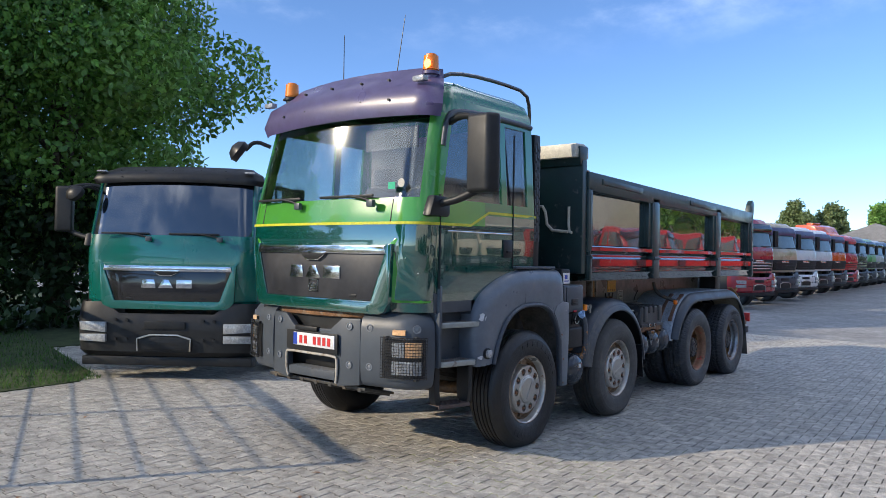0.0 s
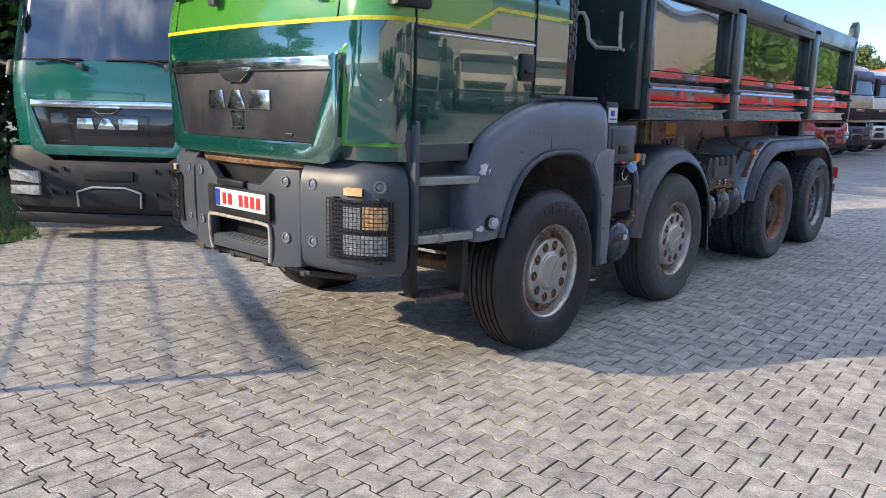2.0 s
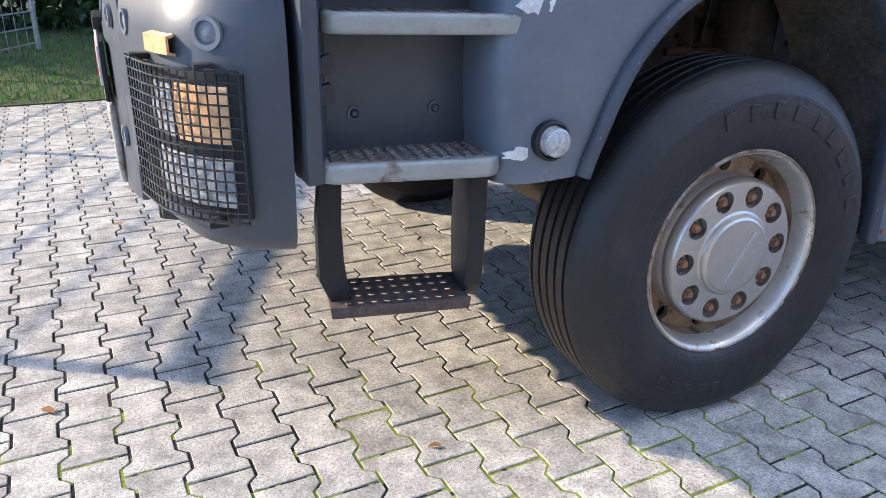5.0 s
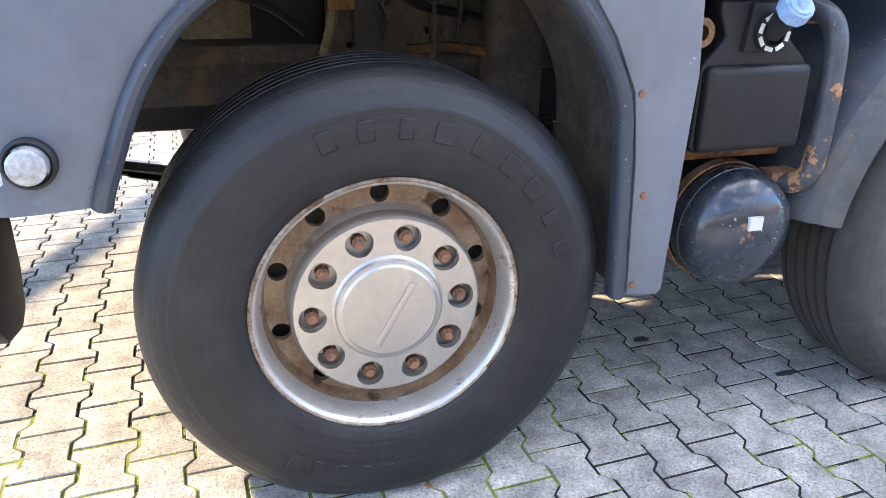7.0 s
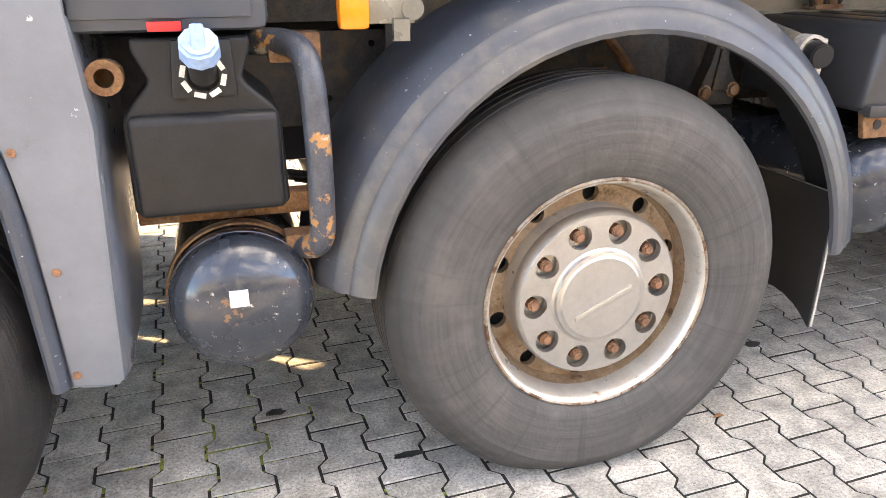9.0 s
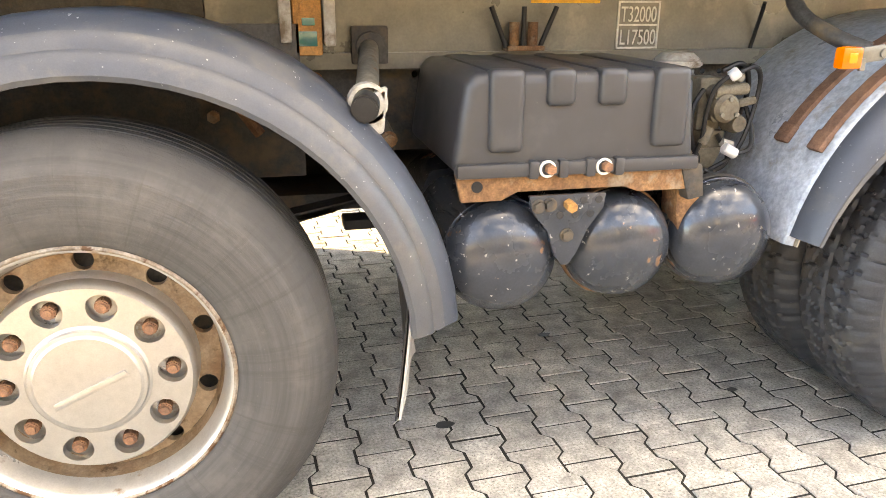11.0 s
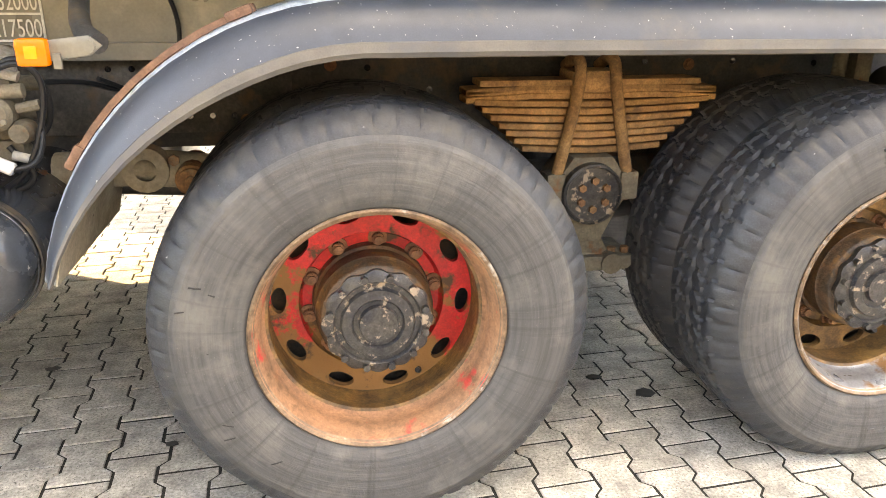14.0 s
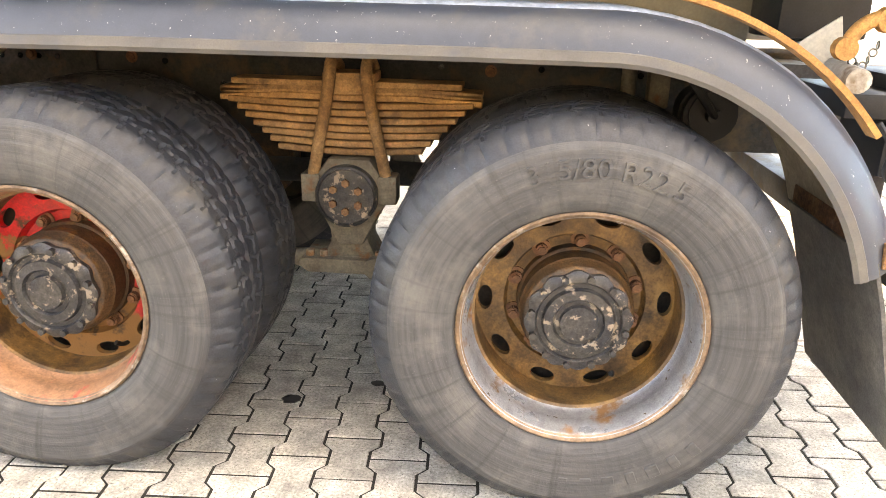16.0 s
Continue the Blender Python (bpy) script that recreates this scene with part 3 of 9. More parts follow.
def prism(points, axis, a, b, bevel=0.0, seg=2):
    """A flat outline, given as (u, v), pushed out from a to b along an axis: x: (y, z), y: (x, z), z: (x, y)."""
    place = {"x": lambda u, v, d: (d, u, v), "y": lambda u, v, d: (u, d, v), "z": lambda u, v, d: (u, v, d)}[axis]
    bm = bmesh.new()
    lo = [bm.verts.new(place(u, v, a)) for u, v in points]
    hi = [bm.verts.new(place(u, v, b)) for u, v in points]
    bm.faces.new(lo)
    bm.faces.new(hi[::-1])
    n = len(points)
    for i in range(n):
        bm.faces.new((lo[i], hi[i], hi[(i + 1) % n], lo[(i + 1) % n]))
    bmesh.ops.recalc_face_normals(bm, faces=bm.faces[:])
    if bevel:
        bmesh.ops.bevel(bm, geom=[e for e in bm.edges if e.calc_face_angle(0) > 0.5], offset=bevel, segments=seg, profile=0.6, affect="EDGES", clamp_overlap=True)
    bmesh.ops.triangulate(bm, faces=[f for f in bm.faces if len(f.verts) > 4])
    return bm


def rod(p, q, r, seg=14, r2=None, bevel=0.0):
    p, q = Vector(p), Vector(q)
    bm = bmesh.new()
    bmesh.ops.create_cone(bm, cap_ends=True, segments=seg, radius1=r, radius2=r if r2 is None else r2, depth=(q - p).length)
    if bevel:
        bmesh.ops.bevel(bm, geom=[e for e in bm.edges if e.calc_face_angle(0) > 1.0], offset=bevel, segments=2, affect="EDGES", clamp_overlap=True)
    bm.transform(Matrix.Translation((p + q) / 2) @ (q - p).to_track_quat("Z", "Y").to_matrix().to_4x4())
    return bm


def tube(points, r, seg=10, smooth=3):
    """A round bar or hose along points, with rounded turns."""
    pts = [Vector(p) for p in points]
    for _ in range(smooth):
        out = [pts[0]]
        for a, b in zip(pts, pts[1:]):
            out += [a.lerp(b, 0.25), a.lerp(b, 0.75)]
        pts = out + [pts[-1]]
    bm = bmesh.new()
    rings, side = [], None
    for i, p in enumerate(pts):
        d = (pts[min(i + 1, len(pts) - 1)] - pts[max(i - 1, 0)]).normalized()
        if side is None:
            side = d.orthogonal().normalized()
        side = (side - d * side.dot(d)).normalized()
        up = d.cross(side)
        rings.append([bm.verts.new(p + side * r * math.cos(2 * math.pi * k / seg) + up * r * math.sin(2 * math.pi * k / seg)) for k in range(seg)])
    for a, b in zip(rings, rings[1:]):
        for k in range(seg):
            bm.faces.new((a[k], a[(k + 1) % seg], b[(k + 1) % seg], b[k]))
    bm.faces.new(rings[0][::-1])
    bm.faces.new(rings[-1])
    bmesh.ops.recalc_face_normals(bm, faces=bm.faces[:])
    return bm


def lathe(profile, seg=64, centre=(0, 0, 0), shape=None, closed=False):
    """Turns a profile of (y, r) round the y axis. shape(y, r, angle) may change the radius."""
    bm = bmesh.new()
    rows = []
    for y, r in profile:
        if r < 1e-5:
            rows.append([bm.verts.new((centre[0], centre[1] + y, centre[2]))])
            continue
        ring = []
        for k in range(seg):
            a = 2 * math.pi * k / seg
            q = shape(y, r, a) if shape else r
            ring.append(bm.verts.new((centre[0] + q * math.cos(a), centre[1] + y, centre[2] + q * math.sin(a))))
        rows.append(ring)
    pairs = list(zip(rows, rows[1:])) + ([(rows[-1], rows[0])] if closed else [])
    for a, b in pairs:
        for k in range(seg):
            k2 = (k + 1) % seg
            if len(a) == 1 and len(b) == 1:
                continue
            if len(a) == 1:
                bm.faces.new((a[0], b[k2], b[k]))
            elif len(b) == 1:
                bm.faces.new((a[k], a[k2], b[0]))
            else:
                bm.faces.new((a[k], a[k2], b[k2], b[k]))
    bmesh.ops.recalc_face_normals(bm, faces=bm.faces[:])
    return bm


def sweep(path, profile, taper=()):
    """A closed profile of (outwards, y) carried along a path of ((x, z), (nx, nz)); taper shrinks its inward side ring by ring."""
    taper = list(taper) + [1.0] * (len(path) - len(taper))
    bm = bmesh.new()
    rings = []
    for ((x, z), (nx, nz)), k in zip(path, taper):
        rings.append([bm.verts.new((x + nx * d, y, z + nz * d) if d > 0 else (x + nx * d * k, y, z + nz * d * k)) for d, y in profile])
    n = len(profile)
    for a, b in zip(rings, rings[1:]):
        for k in range(n):
            bm.faces.new((a[k], a[(k + 1) % n], b[(k + 1) % n], b[k]))
    bm.faces.new(rings[0])
    bm.faces.new(rings[-1][::-1])
    bmesh.ops.recalc_face_normals(bm, faces=bm.faces[:])
    return bm


def smooth_line(pts, k):
    """A flowing line through points, with k steps between each two."""
    out = []
    for i in range(len(pts) - 1):
        a, b, c, d = (Vector(pts[min(max(i + q, 0), len(pts) - 1)]) for q in (-1, 0, 1, 2))
        for j in range(k):
            t = j / k
            p = 0.5 * (2 * b + (c - a) * t + (2 * a - 5 * b + 4 * c - d) * t * t + (3 * b - a - 3 * c + d) * t ** 3)
            out.append((p.x, p.y))
    return out + [pts[-1]]


def arc_path(cx, cz, r, a0, a1, n):
    """Points and outward normals on an arc in the x-z plane, angles in degrees."""
    out = []
    for i in range(n + 1):
        a = radians(a0 + (a1 - a0) * i / n)
        out.append(((cx + r * math.cos(a), cz + r * math.sin(a)), (math.cos(a), math.sin(a))))
    return out


def holed_plate(x0, x1, y0, y1, z, nx, ny, r, thick, stagger=False):
    """A level tread plate with round holes through it."""
    bm = bmesh.new()
    w, h = (x1 - x0) / nx, (y1 - y0) / ny
    for i in range(nx):
        for j in range(ny):
            cx, cy = x0 + (i + 0.5) * w, y0 + (j + 0.5) * h
            hole_r = r
            ring, edge = [], []
            for k in range(8):
                a = math.pi / 4 * k
                c, s = math.cos(a), math.sin(a)
                big = max(abs(c), abs(s))
                ring.append((cx + hole_r * c, cy + hole_r * s))
                edge.append((cx + c / big * w / 2, cy + s / big * h / 2))
            for top in (z, z - thick):
                vr, ve = [bm.verts.new((*p, top)) for p in ring], [bm.verts.new((*p, top)) for p in edge]
                for k in range(8):
                    f = (vr[k], ve[k], ve[(k + 1) % 8], vr[(k + 1) % 8])
                    bm.faces.new(f if top == z else f[::-1])
                if top == z:
                    keep = vr
                else:
                    for k in range(8):
                        bm.faces.new((keep[k], keep[(k + 1) % 8], vr[(k + 1) % 8], vr[k]))
    bmesh.ops.remove_doubles(bm, verts=bm.verts[:], dist=1e-5)
    return bm


def words(text, size, depth=0.002):
    """Letters of the built-in font as a bmesh in the x-z plane, facing -y, from x = 0."""
    cu = bpy.data.curves.new("letters", "FONT")
    cu.body, cu.size, cu.extrude = text, size, depth / 2
    ob = bpy.data.objects.new("letters", cu)
    scene.collection.objects.link(ob)
    me = ob.to_mesh()
    bm = bmesh.new()
    bm.from_mesh(me)
    ob.to_mesh_clear()
    bpy.data.objects.remove(ob)
    bpy.data.curves.remove(cu)
    bm.transform(Matrix.Rotation(radians(90), 4, "X"))
    return bm


def bolt(x, y, z, r=0.012, depth=0.012, seg=6):
    return rod((x, y, z), (x, y - depth, z), r, seg)

# ---- wheels ----
def polar_plate(r0, r1, rc, hole, n, y, thick, turn=0.0, squash=1.0):
    """A ring across the y axis, with n round holes at radius rc."""
    bm = bmesh.new()
    half, steps = math.pi / n, 16
    for i in range(n):
        mid = turn + 2 * half * i
        ring, edge = [], []
        for k in range(steps):
            a = 2 * math.pi * k / steps
            c, s = math.cos(a), math.sin(a)
            ring.append((rc + hole * squash * c, mid + hole * s / rc))
            big = max(abs(c), abs(s))
            u, w = c / big, s / big
            edge.append((rc + (u * (r1 - rc) if u > 0 else u * (rc - r0)), mid + w * half))
        keep = None
        for d in (y, y + thick):
            vr = [bm.verts.new((r * math.cos(t), d, r * math.sin(t))) for r, t in ring]
            if keep is None:
                ve = [bm.verts.new((r * math.cos(t), d, r * math.sin(t))) for r, t in edge]
                for k in range(steps):
                    bm.faces.new((vr[k], vr[(k + 1) % steps], ve[(k + 1) % steps], ve[k]))
                keep = vr
            else:
                for k in range(steps):
                    bm.faces.new((keep[k], vr[k], vr[(k + 1) % steps], keep[(k + 1) % steps]))
    bmesh.ops.remove_doubles(bm, verts=bm.verts[:], dist=1e-5)
    bmesh.ops.recalc_face_normals(bm, faces=bm.faces[:])
    return bm


def flatten(bm, low=-0.508):
    """The tyre's contact with the ground, with the sidewalls pressed out a little."""
    for v in bm.verts:
        if v.co.z < -0.40:
            k = min(1.0, (-0.40 - v.co.z) / 0.12)
            v.co.y += (0.012 if v.co.y > 0.15 else -0.012) * k * (1 - k) * 3
        v.co.z = max(v.co.z, low)
    return bm


def tyre_profile(tread_rows, bulge=0.0):
    side = [(0.022, 0.297), (0.008, 0.302), (-0.004, 0.318), (-0.012, 0.338), (-0.018, 0.360), (-0.022, 0.384), (-0.0235, 0.408), (-0.0225, 0.432), (-0.0185, 0.455),
            (-0.0185, 0.461), (-0.0145, 0.466), (-0.011, 0.475), (-0.003, 0.489), (0.008, 0.503), (0.020, 0.514), (0.033, 0.5235)]
    back = [(0.292 - y, r) for y, r in side[::-1]]
    return side + tread_rows + back + [(0.25, 0.285), (0.05, 0.285)]


def rib_rows():
    rows = [(0.044, 0.5305)]
    for c in (0.066, 0.107, 0.146, 0.185, 0.226):
        rows += [(c - 0.006, 0.535), (c - 0.0045, 0.524), (c + 0.0045, 0.524), (c + 0.006, 0.535)]
    return rows + [(0.248, 0.5305)]


def block_rows():
    return [(0.044 + 0.204 * i / 26, 0.5345 - 0.004 * abs(i / 13 - 1) ** 3) for i in range(27)]


def block_shape(y, r, a):
    """A drive tread: zigzag cuts across, three wavy grooves round."""
    if r < 0.526:
        return r - (0.006 if 0.488 < r and (a * 30 / math.pi) % 1.0 < 0.15 else 0.0)
    u = (y - 0.02) / 0.252
    zig = 0.16 * math.sin(u * 6 * math.pi)
    cut = ((a * 30 / math.pi) + zig + 0.5 * (u > 0.5)) % 1.0
    deep = 0.0
    if cut < 0.10:
        deep = 0.010
    for g in (0.27, 0.5, 0.73):
        if abs(u - g - 0.02 * math.sin(a * 60)) < 0.02:
            deep = 0.009
    return r - deep


def notched(y, r, a):
    """Small cuts along a worn shoulder."""
    return r - (0.005 if y < 0.03 and 0.51 < r and (a * 32 / math.pi) % 1.0 < 0.25 else 0.0)


def arc_text(text, size, radius, mid_angle, y, depth=0.003):
    """Raised letters round a tyre's side."""
    bm = words(text, size, depth)
    xs = [v.co.x for v in bm.verts]
    x0 = (min(xs) + max(xs)) / 2
    for v in bm.verts:
        a = radians(mid_angle) - (v.co.x - x0) / radius
        r = radius + v.co.z
        v.co = Vector((r * math.cos(a), y + v.co.y, r * math.sin(a)))
    return bm


def arc_bars(count, radius, height, mid_angle, step, y, depth=0.003, fill=0.6):
    """Raised plain bars round a tyre's side, for lettering."""
    out, rb = [], random.Random(count)
    for i in range(count):
        a = radians(mid_angle + (count / 2 - 0.5 - i) * step)
        w = radius * radians(step) * fill * rb.uniform(0.7, 1.15)
        b = box(-w / 2, w / 2, -depth, 0.002, 0, height, 0.002, 1)
        b.transform(Matrix.Translation((radius * math.cos(a), y, radius * math.sin(a))) @ Matrix.Rotation(math.pi / 2 - a, 4, "Y"))
        out.append(b)
    return out


NUT = rod((0, 0, 0), (0, -0.026, 0), 0.0175, 6, bevel=0.003)
bmesh.ops.scale(NUT, vec=(1, 1, 1), verts=NUT.verts[:])
NUT = to_mesh("wheel_nut", merge(NUT, rod((0, -0.026, 0), (0, -0.034, 0), 0.010, 10)), "nut")
TYRE_RIB = to_mesh("tyre", flatten(lathe(tyre_profile(rib_rows()), 96, closed=True)), "tyre", 50)
TYRE_RIB_GREY = to_mesh("tyre", flatten(lathe(tyre_profile(rib_rows()), 320, shape=notched, closed=True)), "tyre_grey", 50)


def drive_tyre(side_mat):
    bm = flatten(lathe(tyre_profile(block_rows()), 420, shape=block_shape, closed=True))
    for f in bm.faces:
        c = f.calc_center_median()
        f.material_index = 1 if math.hypot(c.x, c.z) > 0.478 else 0
    return to_mesh("tyre", bm, [side_mat, "tread"], 40)


TYRE_BLOCK = drive_tyre("tyre_dust")
FRONT_RIM = to_mesh("rim", lathe([(0.030, 0.292), (0.012, 0.304), (0.005, 0.306), (0.001, 0.302), (0.004, 0.295), (0.016, 0.289), (0.034, 0.285), (0.060, 0.276)], 72), "rim", 50)
FRONT_BARREL = to_mesh("rim_barrel", merge(lathe([(0.060, 0.276), (0.080, 0.273), (0.098, 0.268)], 72), moved(polar_plate(0.220, 0.268, 0.245, 0.0225, 10, 0.0, 0.02, 0.3), Matrix.Translation((0, 0.098, 0)))), "barrel", 50)
FRONT_DISC = to_mesh("disc", merge(lathe([(0.100, 0.222), (0.055, 0.212), (0.048, 0.2), (0.048, 0.02)], 60), lathe([(0.070, 0.06), (0.070, 0.0)], 12)), "rim", 50)
BRAKE = to_mesh("brake_drum", lathe([(0.16, 0.285), (0.15, 0.27), (0.15, 0.01)], 24), "frame")
FRONT_TRIM = to_mesh("nut_ring", merge(
    lathe([(0.05, 0.221), (0.024, 0.218), (0.014, 0.211)], 60), polar_plate(0.128, 0.211, 0.170, 0.0315, 10, 0.014, 0.02, 0.15),
    lathe([(0.014, 0.128), (0.010, 0.122), (0.002, 0.119), (0.0, 0.112)], 60)), "alu", 30)
FRONT_CAP = to_mesh("hub_cap", lathe([(0.0, 0.112), (-0.004, 0.106), (-0.005, 0.0)], 60), "alu", 30)
RIDGE = to_mesh("hub_ridge", moved(prism([(-0.085, -0.022), (0.085, -0.022), (0.082, -0.006), (-0.082, -0.006)], "y", -0.0105, -0.004, 0.003), Matrix.Identity(4)), "alu")


def front_wheel(truck, x, y, z, turn, tyre_mesh, back=False, marks=True, ridge=0.0):
    m = pose(x, y, z, 0, 0, 180 if back else 0)
    w = part("wheel", FRONT_RIM, None, truck, "silver steel rim with rust and a bolt ring", m)
    part("tyre", tyre_mesh, None, w)
    part("rim_barrel", FRONT_BARREL, None, w, "rusty inner rim with round holes")
    part("disc", FRONT_DISC, None, w)
    part("rim_edge", FRONT_EDGE, None, w, "scuffed rusty rim edge")
    part("brake_drum", BRAKE, None, w)
    spin = Matrix.Rotation(radians(turn), 4, "Y")
    part("nut_ring", FRONT_TRIM, None, w, "brushed aluminium nut ring", spin)
    part("hub_cap", FRONT_CAP, None, w, "brushed aluminium hub cap", spin)
    part("hub_ridge", RIDGE, None, w, "", Matrix.Rotation(radians(-ridge), 4, "Y"))
    for i in range(10):
        a = 0.15 + 2 * math.pi * i / 10
        part("wheel_nut", NUT, None, w, "rusty wheel nut", spin @ Matrix.Translation((0.170 * math.cos(a), 0.046, 0.170 * math.sin(a))))
    if marks:
        for b in arc_bars(9, 0.394, 0.044, 62, 11.4, -0.0205, 0.0065, 0.50) + arc_bars(5, 0.40, 0.036, 252, 8, -0.0225, 0.004, 0.45):
            part("sidewall_marking", b, "tyre", w, "raised plain sidewall bar")
    return w


REAR_RIM = lathe([(0.03, 0.292), (0.010, 0.304), (0.002, 0.306), (-0.003, 0.302), (0.0, 0.295), (0.014, 0.289), (0.035, 0.284), (0.055, 0.277), (0.060, 0.2795), (0.098, 0.2775), (0.106, 0.271)], 72)
REAR_WELL = lathe([(0.104, 0.277), (0.110, 0.264), (0.126, 0.2625), (0.150, 0.268), (0.205, 0.2655), (0.215, 0.262)], 72)
REAR_DISC = merge(polar_plate(0.190, 0.270, 0.240, 0.036, 10, 0.207, 0.02, radians(-4), 0.55), lathe([(0.207, 0.192), (0.222, 0.188), (0.232, 0.180), (0.232, 0.14), (0.245, 0.138), (0.245, 0.01)], 60))
BACK_DRUM = to_mesh("brake_drum", lathe([(0.285, 0.285), (0.28, 0.27), (0.28, 0.01)], 24), "frame")
DRUM = lathe([(0.240, 0.156), (0.205, 0.153), (0.200, 0.146), (0.172, 0.144), (0.168, 0.150), (0.136, 0.149), (0.130, 0.143), (0.100, 0.140), (0.094, 0.134), (0.090, 0.10)], 60)


def scallop(y, r, a):
    return r * (1.0 + (0.035 if r > 0.11 else 0.0) * math.cos(12 * a))


HUB_END = lathe([(0.036, 0.10), (0.034, 0.119), (0.016, 0.122), (0.010, 0.115), (0.007, 0.100), (0.016, 0.095), (0.016, 0.085), (0.004, 0.080), (0.001, 0.060), (0.010, 0.055), (0.010, 0.045), (-0.002, 0.042), (-0.002, 0.0)], 96, shape=scallop)
HUB_END.transform(Matrix.Translation((0, 0.054, 0)) @ Matrix.Diagonal((1.09, 1.0, 1.09, 1.0)))
REAR_RIMS = {}
for key, rim_m, disc_m in (("red", "rim_red", "red_disc"), ("pale", "rim_pale", "rim_rust")):
    REAR_RIMS[key] = (to_mesh("rim", REAR_RIM.copy(), rim_m, 50), to_mesh("disc", REAR_DISC.copy(), disc_m, 50), to_mesh("rim_well", REAR_WELL.copy(), "rim_rust", 40))
DRUM_MESH = to_mesh("drum", DRUM, "hub_brown", 40)
HUB_MESH = to_mesh("hub_end", HUB_END, "hub", 30)
HUB_BOLT = to_mesh("hub_bolt", rod((0, 0.014, 0), (0, -0.003, 0), 0.0095, 6), "hub", 30)
STUD = to_mesh("stud", merge(rod((0, 0.0, 0), (0, -0.006, 0), 0.025, 16), rod((0, -0.026, 0), (0, -0.034, 0), 0.011, 10)), "nut", 40)
RIM_EDGE = to_mesh("rim_edge", lathe([(0.011, 0.3065), (0.000, 0.308), (-0.005, 0.303), (-0.002, 0.297), (0.006, 0.291), (0.012, 0.298)], 72, closed=True), "rim_edge_brown", 50)
FRONT_EDGE = to_mesh("rim_edge", lathe([(0.011, 0.3065), (0.003, 0.308), (-0.001, 0.303), (0.002, 0.2985), (0.008, 0.301)], 72, closed=True), "rim_worn", 50)
VALVE = to_mesh("valve", tube([(0.245, 0.215, 0), (0.240, 0.185, 0), (0.222, 0.165, 0)], 0.007, 8), "black")


def rear_wheel(truck, x, y, z, turn, key, back=False, outer=True):
    m = pose(x, y, z, 0, 0, 180 if back else 0)
    rim, disc, well = REAR_RIMS[key]
    label = "rusty red-painted deep steel rim" if key == "red" else "rusty deep steel rim with a pale lip"
    w = part("wheel", rim, None, truck, label, m)
    spin = Matrix.Rotation(radians(turn), 4, "Y")
    part("tyre", TYRE_BLOCK, None, w, "dusty drive tyre with block tread", spin if abs(turn) > 200 else None)
    part("inner_tyre", TYRE_BLOCK, None, w, "", Matrix.Translation((0, 0.325, 0)))
    part("disc", disc, None, w, "", spin)
    part("rim_well", well, None, w, "rust-brown inner rim")
    part("brake_drum", BACK_DRUM, None, w)
    part("rim_edge", RIM_EDGE, None, w, "rusty rim edge")
    part("drum", DRUM_MESH, None, w)
    part("hub_end", HUB_MESH, None, w, "greasy scalloped hub end", spin)
    for i in range(12):
        a = math.pi * (i + 0.5) / 6
        part("hub_bolt", HUB_BOLT, None, w, "", spin @ Matrix.Translation((0.120 * math.cos(a), 0.054, 0.120 * math.sin(a))))
    for i in range(10):
        a = 0.2 + 2 * math.pi * i / 10
        part("wheel_nut", NUT, None, w, "", spin @ Matrix.Translation((0.168 * math.cos(a), 0.231, 0.168 * math.sin(a))))
        part("stud", STUD, None, w, "", spin @ Matrix.Translation((0.168 * math.cos(a), 0.231, 0.168 * math.sin(a))))
    part("valve", VALVE, None, w, "", Matrix.Rotation(radians(60), 4, "Y"))
    if outer and key == "red":
        rn = random.Random(14)
        for k in range(11):
            a, r_ = radians(rn.uniform(150, 235)), rn.uniform(0.385, 0.452)
            nick = moved(box(-0.014, 0.014, -0.0015, 0.001, -0.0022, 0.0022, 0.001, 1), Matrix.Translation((r_ * math.cos(a), -0.0236 + 0.0005 * k, r_ * math.sin(a))) @ Matrix.Rotation(rn.uniform(-0.5, 0.5), 4, "Y"))
            part("sidewall_nick", nick, "tyre", w, "small dark cut in the sidewall" if k == 0 else "")
    if outer and key == "pale":
        part("sidewall_marking", arc_text("315/80 R22.5", 0.066, 0.393, 86, -0.0250, 0.008), "tyre_dust", w, "raised tyre size lettering")
        for b in arc_bars(7, 0.40, 0.035, 292, 8, -0.0215, 0.005):
            part("sidewall_marking", b, "tyre_dust", w)
    return w

# ---- cab ----
XF = [(1.26, -1.455), (1.42, -1.48), (1.60, -1.50), (1.75, -1.515), (1.965, -1.505), (2.06, -1.49), (2.17, -1.468), (2.5, -1.395), (2.87, -1.308), (3.0, -1.27), (3.11, -1.22), (3.18, -1.10)]
HW = [(1.26, 1.10), (1.6, 1.12), (2.0, 1.125), (2.17, 1.12), (2.5, 1.10), (2.87, 1.078), (3.0, 1.06), (3.11, 1.02), (3.18, 0.92)]
ROWS = [z for z, _ in XF]


def along(table, z):
    return float(np.interp(z, [a for a, _ in table], [b for _, b in table]))


